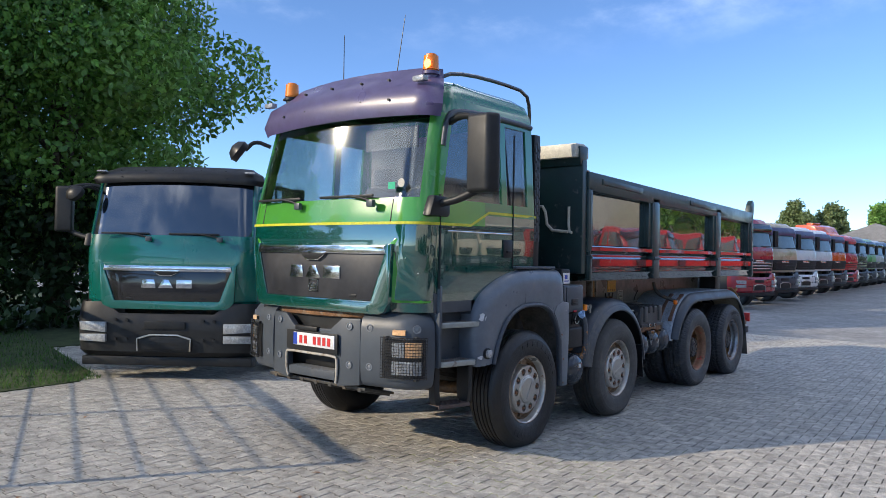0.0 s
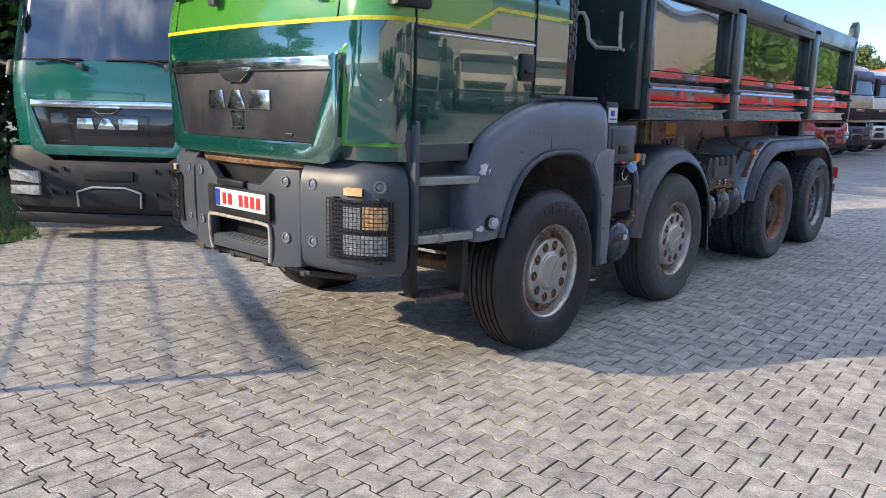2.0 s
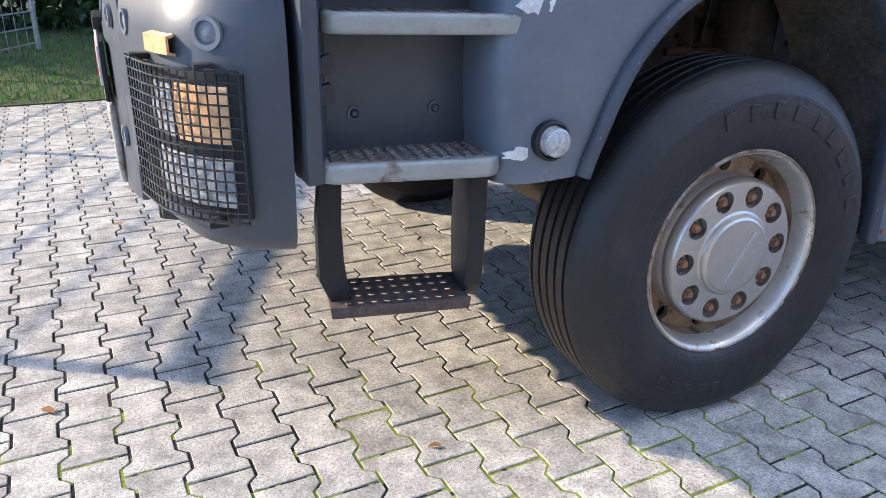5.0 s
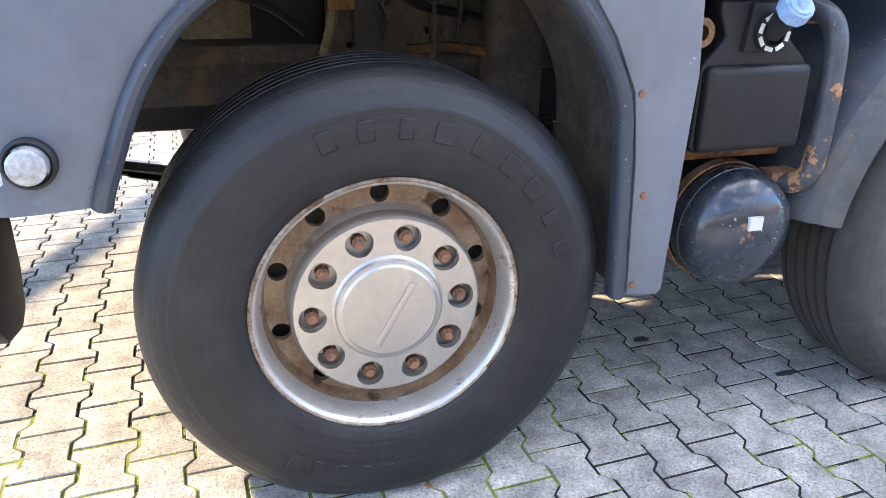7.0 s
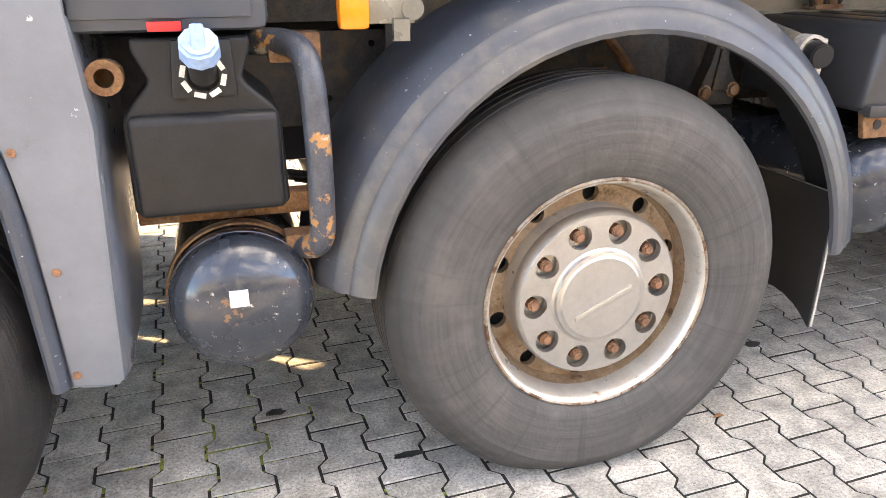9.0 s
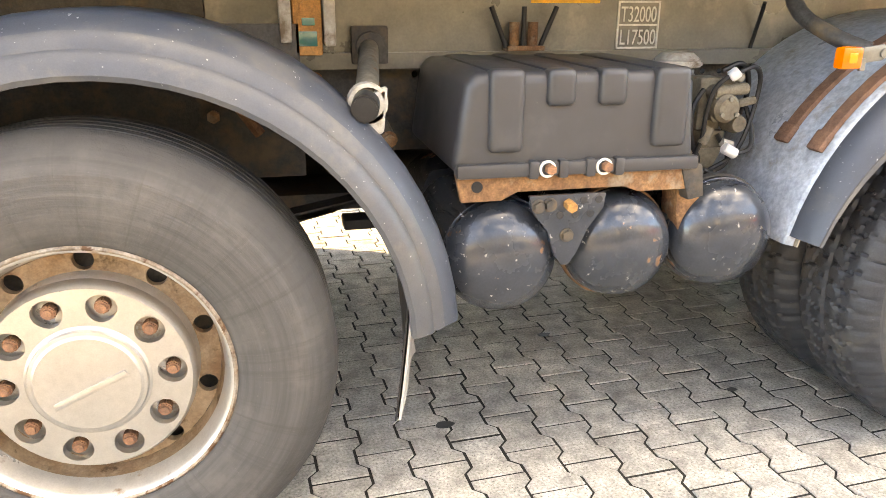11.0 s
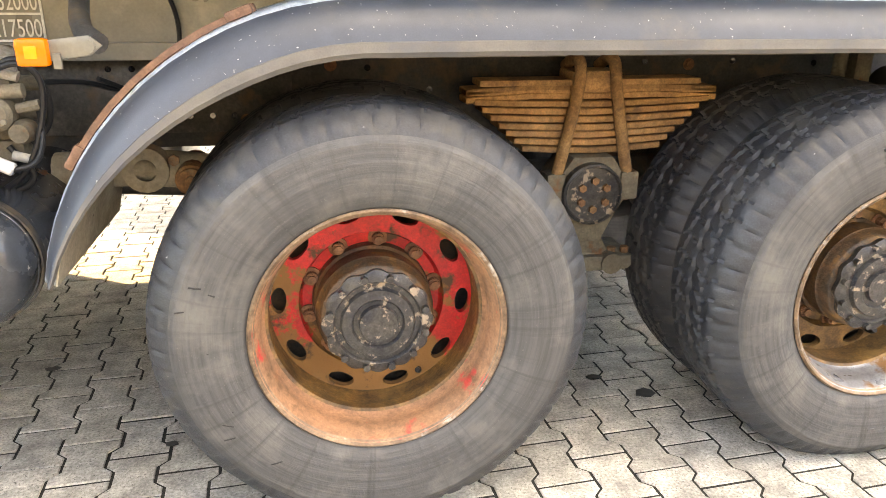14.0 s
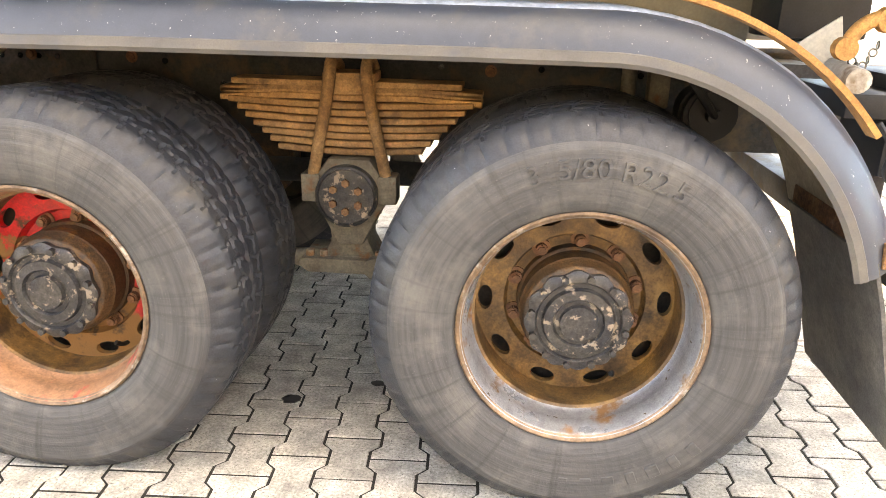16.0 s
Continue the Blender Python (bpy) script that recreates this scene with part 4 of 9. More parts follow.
def cab_ring(z, rear=0.22, grow=0.0):
    xf, hw = along(XF, z) - grow, along(HW, z) + grow
    top = max(0.0, z - 3.08)
    side = [rear - 0.05 - top * 1.2, 0.06 - top, -0.27, -0.35, -0.60, -0.82, xf + 0.30]
    left = [(rear - top * 1.2, -hw + 0.05)] + [(x, -hw) for x in side]
    xc, yc = xf + 0.30, -hw + 0.26
    left += [(xc - 0.24 * math.sin(radians(a)), yc - 0.26 * math.cos(radians(a))) for a in (15, 30, 48, 66, 82)]
    span = hw - 0.26
    front = [(xf + 0.06 * f * f, f * span) for f in (-1, -0.66, -0.33, 0, 0.33, 0.66, 1)]
    right = [(x, -y) for x, y in left[::-1]]
    return [(x, y, z) for x, y in left + front + right]


def cab_shell(grow=0.0, pick=None, rows=ROWS):
    """The skin of the cab: pick(row, column, columns) says which faces to make, and in which material slot."""
    bm = bmesh.new()
    rings = [[bm.verts.new(p) for p in cab_ring(z, grow=grow)] for z in rows]
    n = len(rings[0])
    for i in range(len(rows) - 1):
        for k in range(n):
            slot = pick(i, k, n)
            if slot is None:
                continue
            f = bm.faces.new((rings[i][k], rings[i][(k + 1) % n], rings[i + 1][(k + 1) % n], rings[i + 1][k]))
            f.material_index = slot
    return bm, rings


def is_front_glass(i, k, n):
    return ROWS[i] in (2.17, 2.5) and 10 <= k <= n - 12


def is_side_glass(i, k, n):
    c = k if k < n // 2 else n - 2 - k
    return ROWS[i] in (2.17, 2.5) and c in (2, 4, 5, 6)


def solidified(bm, depth):
    bmesh.ops.recalc_face_normals(bm, faces=bm.faces[:])
    bmesh.ops.solidify(bm, geom=bm.faces[:], thickness=depth)
    return bm


def drop_loose(bm):
    bmesh.ops.delete(bm, geom=[v for v in bm.verts if not v.link_faces], context="VERTS")
    return bm


def border_strip(bm_pick, width, grow):
    """A rubber seal round a window, made from the window's own faces."""
    bm, _ = cab_shell(grow, bm_pick)
    drop_loose(bm)
    res = bmesh.ops.inset_region(bm, faces=bm.faces[:], thickness=width, use_even_offset=True)
    keep = set(res["faces"])
    bmesh.ops.delete(bm, geom=[f for f in bm.faces if f not in keep], context="FACES")
    return solidified(bm, 0.012)


def mirror_head(y_sign, paint="black"):
    s = y_sign
    bm = prism([(-1.22, 1.38 * s), (-1.10, 1.40 * s), (-1.08, 1.60 * s), (-1.14, 1.65 * s), (-1.23, 1.59 * s)], "z", 2.20, 2.80, 0.035, 3)
    return bm


def build_cab(truck, m, upper, lower, visor_m, front_m, detail=True, stripe=True, interior=True, glass_m="glass"):
    """A cab-over lorry cab under a truck, placed by m: shell, glass, visor, grille, wipers, mirrors."""
    def put(name, bm, material, label="", parent=None, sharp=38):
        return part(name, moved(bm, m), material, parent or truck, label, None, sharp)

    def skin(i, k, n):
        if is_front_glass(i, k, n) or is_side_glass(i, k, n):
            return None
        z = ROWS[i]
        c = k if k < n // 2 else n - 2 - k
        if z < 1.95:
            return 1
        if z < 2.0 and c <= 4 and stripe:
            return 1
        if z >= 2.87:
            return 2
        return 0 if c >= 5 else 2

    bm, rings = cab_shell(0.0, skin)
    bm.faces.new(rings[-1])
    bm.faces.new(rings[0][::-1])
    for f in bm.faces:
        if len(f.verts) > 6:
            f.material_index = 2
    drop_loose(bm)
    cab = put("cab", solidified(bm, 0.03), [upper, lower, "mid_green" if upper == "light_green" else upper], "two-tone green steel cab shell" if stripe else "")
    bm, _ = cab_shell(-0.012, lambda i, k, n: 0 if is_front_glass(i, k, n) else None)
    shield = put("windscreen", solidified(drop_loose(bm), 0.006), glass_m, "curved glass windscreen", cab, 80)
    shield.visible_shadow = False
    put("windscreen_seal", border_strip(lambda i, k, n: 0 if is_front_glass(i, k, n) else None, 0.035, 0.002), "black", "", cab)
    for side in (-1, 1):
        for cols in ((2,), (4, 5, 6)):
            def which(i, k, n, side=side, cols=cols):
                c = k if k < n // 2 else n - 2 - k
                return 0 if is_side_glass(i, k, n) and c in cols and (k < n // 2) == (side < 0) else None
            bm, _ = cab_shell(-0.012, which)
            pane = put("side_window", solidified(drop_loose(bm), 0.005), glass_m, "", cab, 80)
            pane.visible_shadow = False
            put("window_seal", border_strip(which, 0.022, 0.002), "black", "", cab)
    if interior:
        put("dashboard", box(-1.35, -0.95, -1.0, 1.0, 1.7, 2.14, 0.06), "dash", "dark plastic dashboard", cab)
        put("rear_lining", box(0.13, 0.17, -1.0, 1.0, 1.4, 2.95, 0.01), "trim", "", cab)
        for y in (-0.62, 0.62):
            put("seat", merge(box(-0.55, -0.05, y - 0.25, y + 0.25, 1.62, 1.80, 0.05), box(-0.12, 0.05, y - 0.24, y + 0.24, 1.78, 2.42, 0.05), box(-0.08, 0.02, y - 0.14, y + 0.14, 2.44, 2.62, 0.04)), "seat", "grey fabric cab seat", cab)
        ring = lathe([(0.0, 0.215), (0.012, 0.226), (0.024, 0.215), (0.012, 0.204)], 40, closed=True)
        ring = merge(ring, box(-0.2, 0.2, 0.0, 0.02, -0.02, 0.02, 0.005), box(-0.02, 0.02, 0.0, 0.02, -0.2, 0.0, 0.005))
        put("steering_wheel", moved(ring, Matrix.Translation((-0.80, -0.62, 2.12)) @ Matrix.Rotation(radians(-90), 4, "Z") @ Matrix.Rotation(radians(38), 4, "X")), "black", "", cab)
        put("sun_blind", box(-1.18, -1.16, -0.85, -0.25, 2.6, 2.78, 0.01), "dash", "", cab)
    # visor over the windscreen
    vz = [(2.855, 0.055), (2.95, 0.10), (3.10, 0.115), (3.22, 0.09), (3.295, 0.03), (3.285, -0.07), (3.18, -0.10)]
    bm = bmesh.new()
    vr = []
    for z, out in vz:
        ring = cab_ring(z, grow=out)
        n = len(ring)
        vr.append([bm.verts.new((x, y, z - 0.035 * (y / 1.15) ** 2)) for x, y, z in ring[9:n - 10]])
    for a, b in zip(vr, vr[1:]):
        for k in range(len(a) - 1):
            bm.faces.new((a[k], a[k + 1], b[k + 1], b[k]))
    visor = put("sun_visor", solidified(bm, 0.008), visor_m, "tinted purple sun visor" if visor_m == "purple" else "black sun visor")
    for y in (-0.96, 0.96):
        put("visor_lamp", box(-1.315, -1.25, y - 0.06, y + 0.06, 3.10, 3.145, 0.012), "clear_lamp", "small clear marker lamp", visor)
    if detail:
        studs = [rod((-1.425 + 0.02 * abs(f) , f * 0.9, z - 0.025 * f * f), (-1.40 + 0.02 * abs(f), f * 0.9, z - 0.025 * f * f), 0.011, 8)
                 for z in (2.99, 3.15) for f in (-0.75, -0.4, 0.0, 0.4, 0.75)]
        for s in studs:
            put("visor_stud", moved(s, Matrix.Translation((0.055 if s.verts[:][0].co.z > 2.95 else 0.012, 0, 0))), "black", "", visor)
    # hood seam, grille and bright strip
    gx = -1.515

    def bowed(bm):
        for v in bm.verts:
            v.co.x += 0.05 * (v.co.y / 0.86) ** 2
        return bm

    def across(points, a, b, bevel):
        """An outline of (y, z), even to both sides, cut into strips so that it can follow the curved front."""
        bm = prism(points, "x", a, b, bevel)
        for f in (-0.6, -0.4, -0.2, 0.0, 0.2, 0.4, 0.6):
            bmesh.ops.bisect_plane(bm, geom=bm.verts[:] + bm.edges[:] + bm.faces[:], plane_co=(0, f, 0), plane_no=(0, 1, 0))
        return bowed(bm)

    grille = put("grille", across([(-0.80, 1.73), (0.80, 1.73), (0.67, 1.34), (-0.67, 1.34)], gx - 0.010, gx + 0.05, 0.006), "grille" if stripe else front_m, "dark grille panel with plain bright badge shapes")
    put("hood_surround", across([(-0.87, 1.80), (-0.845, 1.33), (-0.80, 1.255), (-0.74, 1.235), (0.74, 1.235), (0.80, 1.255), (0.845, 1.33), (0.87, 1.80), (0.81, 1.80), (0.80, 1.72), (0.665, 1.34), (-0.665, 1.34), (-0.80, 1.72), (-0.81, 1.80)], gx - 0.024, gx + 0.09, 0.014), lower, "green hood surround below and beside the grille", grille)
    put("chrome_strip", across([(-0.82, 1.715), (0.82, 1.715), (0.80, 1.785), (-0.80, 1.785)], gx - 0.030, gx + 0.03, 0.010), "chrome", "bright chrome strip", grille)
    put("strip_notch", prism([(-0.18, 1.735), (0.18, 1.735), (0.13, 1.69), (0.07, 1.655), (-0.07, 1.655), (-0.13, 1.69)], "x", gx - 0.034, gx - 0.005, 0.006), "chrome", "", grille)
    put("grille_mesh", prism([(-0.16, 1.715), (0.16, 1.715), (0.11, 1.685), (0.06, 1.665), (-0.06, 1.665), (-0.11, 1.685)], "x", gx - 0.037, gx - 0.03, 0.002), "black", "", grille)
    for y, w_lo, w_hi in ((-0.225, 0.098, 0.098), (0.005, 0.098, 0.035), (0.225, 0.094, 0.075)):
        put("badge_shape", bowed(prism([(y - w_lo, 1.505), (y + w_lo, 1.505), (y + w_hi, 1.612), (y - w_hi, 1.612)], "x", gx - 0.020, gx, 0.005)), "chrome", "plain bright badge shape", grille)
    if detail and stripe:
        put("emblem", merge(box(gx - 0.016, gx, -0.06, 0.06, 1.39, 1.40), box(gx - 0.016, gx, -0.06, 0.06, 1.485, 1.495), box(gx - 0.016, gx, -0.06, -0.05, 1.39, 1.495),
            box(gx - 0.016, gx, 0.05, 0.06, 1.39, 1.495), prism([(-0.035, 1.41), (0.03, 1.41), (0.038, 1.445), (0.01, 1.47), (-0.03, 1.455)], "x", gx - 0.016, gx)), "chrome", "square bright emblem plate", grille)
    put("lower_slot", bowed(prism([(-0.50, 1.36), (0.50, 1.36), (0.51, 1.385), (-0.51, 1.385)], "x", gx - 0.014, gx + 0.02, 0.004)), "black", "", grille)
    # corner air deflectors
    for s in (-1, 1):
        bm = prism([(0.78, 1.33), (1.09, 1.33), (1.11, 1.84), (0.88, 1.86), (0.82, 1.80)], "x", -1.47, -1.34, 0.03, 2)
        for v in bm.verts:
            v.co.x += max(0.0, (v.co.y - 0.80)) ** 2 * 1.9
            v.co.y *= s
        bmesh.ops.recalc_face_normals(bm, faces=bm.faces[:])
        put("corner_deflector", bm, upper if stripe else lower, "light green corner air deflector" if stripe else "")
        if stripe:
            bm = prism([(0.880, 1.352), (1.100, 1.352), (1.118, 1.815), (0.945, 1.835), (0.915, 1.79)], "x", -1.478, -1.345, 0.02, 2)
            for v in bm.verts:
                v.co.x += max(0.0, (v.co.y - 0.80)) ** 2 * 1.9
                v.co.y *= s
            bmesh.ops.recalc_face_normals(bm, faces=bm.faces[:])
            face = put("deflector_face", bm, "dark_green", "dark green deflector face")
            for y, z in ((0.965, 1.69), (1.045, 1.57)):
                x = -1.478 + (y - 0.80) ** 2 * 1.9
                put("clip", rod((x + 0.004, y * s, z), (x - 0.003, y * s, z), 0.005, 8), "alu", "", face)
    # wipers
    for y0, y1 in ((-0.66, -0.06), (0.24, 0.80)):
        wiper = put("wiper", merge(tube([(-1.50, y0, 2.13), (-1.495, y0 + 0.10, 2.165), (-1.482, (y0 + y1) / 2, 2.192)], 0.010, 8, 1),
                    box(-1.480, -1.458, y0 + 0.02, y1 + 0.06, 2.178, 2.200, 0.006)), "black", "black wiper arm and blade")
        put("wiper_pivot", box(-1.535, -1.49, y0 - 0.035, y0 + 0.035, 2.09, 2.15, 0.012), "plastic", "", wiper)
    # mirrors
    for s in (-1, 1):
        if s > 0 and stripe:
            continue
        head = mirror_head(s)
        mirror = put("mirror", head, "black", "tall black mirror housing on arms")
        put("mirror_glass", box(-1.094, -1.086, min(1.42 * s, 1.58 * s), max(1.42 * s, 1.58 * s), 2.25, 2.75), "chrome", "", mirror)
        put("mirror_arm", tube([(-1.05, 1.08 * s, 2.80), (-1.10, 1.25 * s, 2.83), (-1.15, 1.45 * s, 2.78)], 0.028, 10, 2), "black", "", mirror)
        put("mirror_arm", tube([(-1.22, 1.10 * s, 2.12), (-1.18, 1.28 * s, 2.15), (-1.15, 1.46 * s, 2.23)], 0.032, 10, 2), "black", "", mirror)
        bm = prism([(-1.36, 2.02), (-1.10, 2.02), (-1.10, 2.18), (-1.30, 2.19)], "y", min(1.06 * s, 1.15 * s), max(1.06 * s, 1.15 * s), 0.03)
        put("mirror_foot", bm, "black", "", mirror)
    ramp = lathe([(0.0, 0.0), (0.004, 0.10), (0.06, 0.11), (0.11, 0.07), (0.13, 0.0)], 20)
    ramp.transform(Matrix.Translation((-1.42, 1.20, 2.66)) @ Matrix.Rotation(radians(60), 4, "Z") @ Matrix.Rotation(radians(35), 4, "X") @ Matrix.Scale(1.25, 4, (1, 0, 0)))
    ram = put("front_mirror", ramp, "black", "round black kerb mirror on an arm")
    put("mirror_arm", tube([(-1.22, 1.03, 2.74), (-1.33, 1.14, 2.80), (-1.40, 1.19, 2.70)], 0.02, 8, 2), "black", "", ram)
    return cab

# ---- the dump truck ----
truck = thing("dump_truck", "green four-axle dump truck with a purple visor, parked on block paving", "truck")
CAB_Y = 1.205
CAB_M = Matrix.Translation((0, CAB_Y, 0))


def P(name, bm, material, label="", parent=None, sharp=38):
    return part(name, bm, material, parent or truck, label, None, sharp)


cab = build_cab(truck, CAB_M, "light_green", "dark_green", "purple", "black")
# yellow stripe round the cab, stepping up on the door
ring_pts = cab_ring(1.965, grow=0.0025)
front_run = [Vector((x, y + CAB_Y, 1.965)) for x, y, z in ring_pts]
nr = len(front_run)
run = [Vector((0.21, 0.083, 2.085)), Vector((-0.55, 0.079, 2.085)), Vector((-0.80, 0.079, 1.968))] + front_run[7:nr - 5]
bm = bmesh.new()
lo_ = [bm.verts.new(p - Vector((0, 0, 0.011))) for p in run]
hi_ = [bm.verts.new(p + Vector((0, 0, 0.011))) for p in run]
for k in range(len(run) - 1):
    bm.faces.new((lo_[k], lo_[k + 1], hi_[k + 1], hi_[k]))
P("stripe", solidified(bm, 0.002), "yellow", "thin yellow stripe", cab)
# door seams, handle, grab
P("door_seam", box(-0.185, -0.178, 0.073, 0.088, 1.62, 2.8), "black", "", cab)
P("door_seam", box(-1.205, -1.198, 0.073, 0.090, 1.45, 2.2), "black", "", cab)
P("door_seam", box(-1.2, -0.18, 0.070, 0.081, 1.93, 1.938), "black", "", cab)
P("door_handle", merge(box(-0.33, -0.20, 0.065, 0.087, 1.70, 1.86, 0.02), box(-0.30, -0.225, 0.050, 0.070, 1.745, 1.765, 0.006)), "black", "black recessed door handle", cab)
P("door_trim", box(-1.12, -0.20, 0.066, 0.078, 1.905, 1.918, 0.004), "chrome", "", cab)
P("rain_gutter", tube([(-1.13, 0.125, 2.60), (-1.10, 0.118, 2.82), (-1.0, 0.125, 2.90), (-0.6, 0.125, 2.93), (0.0, 0.128, 2.93), (0.16, 0.13, 2.92)], 0.024, 10, 2), "plastic", "grey rain gutter over the door", cab)
for y in (0.385, 2.018):
    P("hood_seam", prism([(-1.455, 1.975), (-1.42, 2.155), (-1.39, 2.155), (-1.42, 1.975)], "y", y, y + 0.006), "black", "", cab)
P("inspection_sticker", box(-1.438, -1.434, 0.355, 0.43, 2.235, 2.29), "label_green", "small green windscreen sticker", cab)
P("inspection_sticker", moved(lathe([(0.0, 0.0), (0.0, 0.035), (0.003, 0.035)], 16), Matrix.Translation((-1.434, 0.29, 2.28)) @ Matrix.Rotation(radians(90), 4, "Z")), "cream", "", cab)
# roof: beacons, antennas, bow rail
for y, on in ((0.31, True), (2.10, False)):
    beacon = P("beacon", merge(rod((-1.08, y, 3.08), (-1.08, y, 3.21), 0.055, 20), rod((-1.08, y, 3.20), (-1.08, y, 3.225), 0.075, 20)), "purple" if on else "black", "roof beacon base")
    P("beacon_lens", rod((-1.08, y, 3.225), (-1.08, y, 3.37), 0.068, 20, 0.06, 0.015), "orange_lamp", "orange beacon lens", beacon)
    if on:
        P("beacon_bulb", rod((-1.145, y - 0.02, 3.28), (-1.152, y - 0.02, 3.28), 0.035, 12), "lens_on", "lit bulb", beacon)
for x, y, top, lean in ((-1.0, 1.45, 3.75, 0.0), (-0.95, 0.86, 3.86, 0.10)):
    antenna = P("antenna", rod((x, y, 3.08), (x + lean, y - lean * 0.4, top), 0.006, 6, 0.003), "black", "thin black roof antenna")
    P("antenna_foot", rod((x, y, 3.07), (x, y, 3.12), 0.025, 10, 0.012), "black", "", antenna)
P("roof_rail", tube([(-1.02, 0.31, 3.12), (-0.92, 0.30, 3.24), (-0.60, 0.30, 3.30), (-0.10, 0.30, 3.32), (0.33, 0.30, 3.31), (0.42, 0.31, 3.16), (0.42, 0.32, 2.9)], 0.018, 10, 1), "black_gloss", "bent black roof rail")
# intake stack behind the cab
stack = P("air_intake", box(0.25, 0.36, 0.14, 0.62, 1.62, 2.88, 0.02), "black", "tall perforated black air intake")
for i in range(11):
    for j in range(3):
        z = 1.86 + 0.085 * i + 0.03 * (j % 2)
        P("intake_slot", box(0.262 + 0.032 * j, 0.285 + 0.032 * j, 0.132, 0.142, z, z + 0.065, 0.004, 1), "plastic", "", stack)
P("exhaust_pipe", tube([(0.42, 0.40, 2.2), (0.42, 0.40, 2.95), (0.42, 0.42, 3.12)], 0.035, 12, 1), "chrome", "upright chrome exhaust pipe")

# ---- bumper ----
BC, ROUND_FROM, ROUND_R = 1.19, 0.90, 0.25


def bumper_at(s, z, out=0.0, side=1):
    """A place on the bumper's face: s runs from the middle outwards along the curve."""
    if s < ROUND_FROM:
        t, slope = s, 2 * 0.17 * s / 1.1 ** 2
        x, a = -1.552 + 0.17 * (s / 1.1) ** 2, math.atan(slope)
    else:
        a0 = math.atan(2 * 0.17 * ROUND_FROM / 1.1 ** 2)
        a = min(a0 + (s - ROUND_FROM) / ROUND_R, math.pi / 2)
        run_ = max(0.0, s - ROUND_FROM - (math.pi / 2 - a0) * ROUND_R)
        x = -1.552 + 0.17 * (ROUND_FROM / 1.1) ** 2 + ROUND_R * (math.cos(a0) - math.cos(a)) + run_
        t = ROUND_FROM + ROUND_R * (math.sin(a) - math.sin(a0))
    return Vector((x - out * math.cos(a), BC - side * (t + out * math.sin(a)), z))


def bumper_patch(s0, s1, levels, side, n=12, thick=0.02):
    """A curved sheet on the bumper: levels are (z, out)."""
    bm = bmesh.new()
    rows = [[bm.verts.new(bumper_at(s0 + (s1 - s0) * i / n, z, out, side)) for i in range(n + 1)] for z, out in levels]
    for a, b in zip(rows, rows[1:]):
        for i in range(n):
            bm.faces.new((a[i], a[i + 1], b[i + 1], b[i]))
    return solidified(bm, thick)


bumper = P("bumper", box(-1.30, -1.20, 0.25, 2.23, 0.80, 1.15, 0.02), "black", "grey plastic bumper with caged headlamps")
for s in (1, -1):
    P("bumper_corner", bumper_patch(0.56, 1.205, [(0.650, -0.06), (0.668, -0.025), (0.70, -0.004), (0.80, 0.008), (0.95, 0.012), (1.12, 0.008), (1.18, -0.004), (1.215, -0.028), (1.25, -0.07), (1.28, -0.115), (1.295, -0.17)], s, 24), "plastic", "curved grey bumper corner", bumper)
mid = [(-0.552, 1.19), (-0.36, 1.185), (-0.23, 1.085), (0.23, 1.085), (0.36, 1.185), (0.552, 1.19), (0.552, 0.655), (0.315, 0.625), (0.315, 0.845), (0.29, 0.87), (-0.29, 0.87), (-0.315, 0.845), (-0.315, 0.625), (-0.552, 0.655)]
bm = prism([(BC + y, z) for y, z in mid], "x", -1.556, -1.50, 0.008)
for v in bm.verts:
    v.co.x += 0.17 * ((v.co.y - BC) / 1.1) ** 2
P("bumper_centre", bm, "plastic", "", bumper)
bstep = P("bumper_step", merge(prism([(-1.545, 0.665), (-1.42, 0.70), (-1.42, 0.735), (-1.545, 0.735)], "y", 0.895, 1.485, 0.005), box(-1.548, -1.535, 0.895, 1.485, 0.668, 0.735, 0.003)), "plastic", "ribbed step in the bumper", bumper)
for i in range(5):
    P("step_rib", box(-1.541 + 0.024 * i, -1.529 + 0.024 * i, 0.905, 1.475, 0.733, 0.743, 0.003), "plastic", "", bstep)
P("step_frame", tube([(-1.545, 0.885, 0.648), (-1.551, 0.868, 0.70), (-1.554, 0.865, 0.845), (-1.556, 0.885, 0.868), (-1.558, 1.19, 0.868), (-1.556, 1.495, 0.868), (-1.554, 1.515, 0.845), (-1.551, 1.512, 0.70), (-1.545, 1.495, 0.648)], 0.0115, 10, 1), "white_plastic", "worn pale metal frame", bumper)
P("step_recess", box(-1.40, -1.38, 0.80, 1.68, 0.60, 0.90), "black", "", bumper)
P("towing_bar", tube([(-1.40, 0.55, 1.222), (-1.46, 0.9, 1.212), (-1.46, 1.48, 1.205), (-1.40, 1.84, 1.205)], 0.032, 8, 1), "rust", "rusty cross bar", bumper)
P("upper_recess", box(-1.44, -1.34, 0.5, 2.0, 1.05, 1.28), "black", "", bumper)
P("underguard", prism([(-1.47, 0.635), (-1.12, 0.555), (-1.12, 0.53), (-1.47, 0.605)], "y", 0.62, 1.86, 0.008), "frame", "ribbed underguard below the bumper", bumper)
for i in range(7):
    P("guard_rib", prism([(-1.475, 0.625), (-1.13, 0.54), (-1.13, 0.515), (-1.475, 0.592)], "y", 0.66 + 0.18 * i, 0.70 + 0.18 * i, 0.004), "frame", "", bumper)
P("number_plate", box(-1.574, -1.566, 0.88, 1.40, 0.925, 1.035, 0.003), "plate_white", "white plate with plain red bars", bumper)
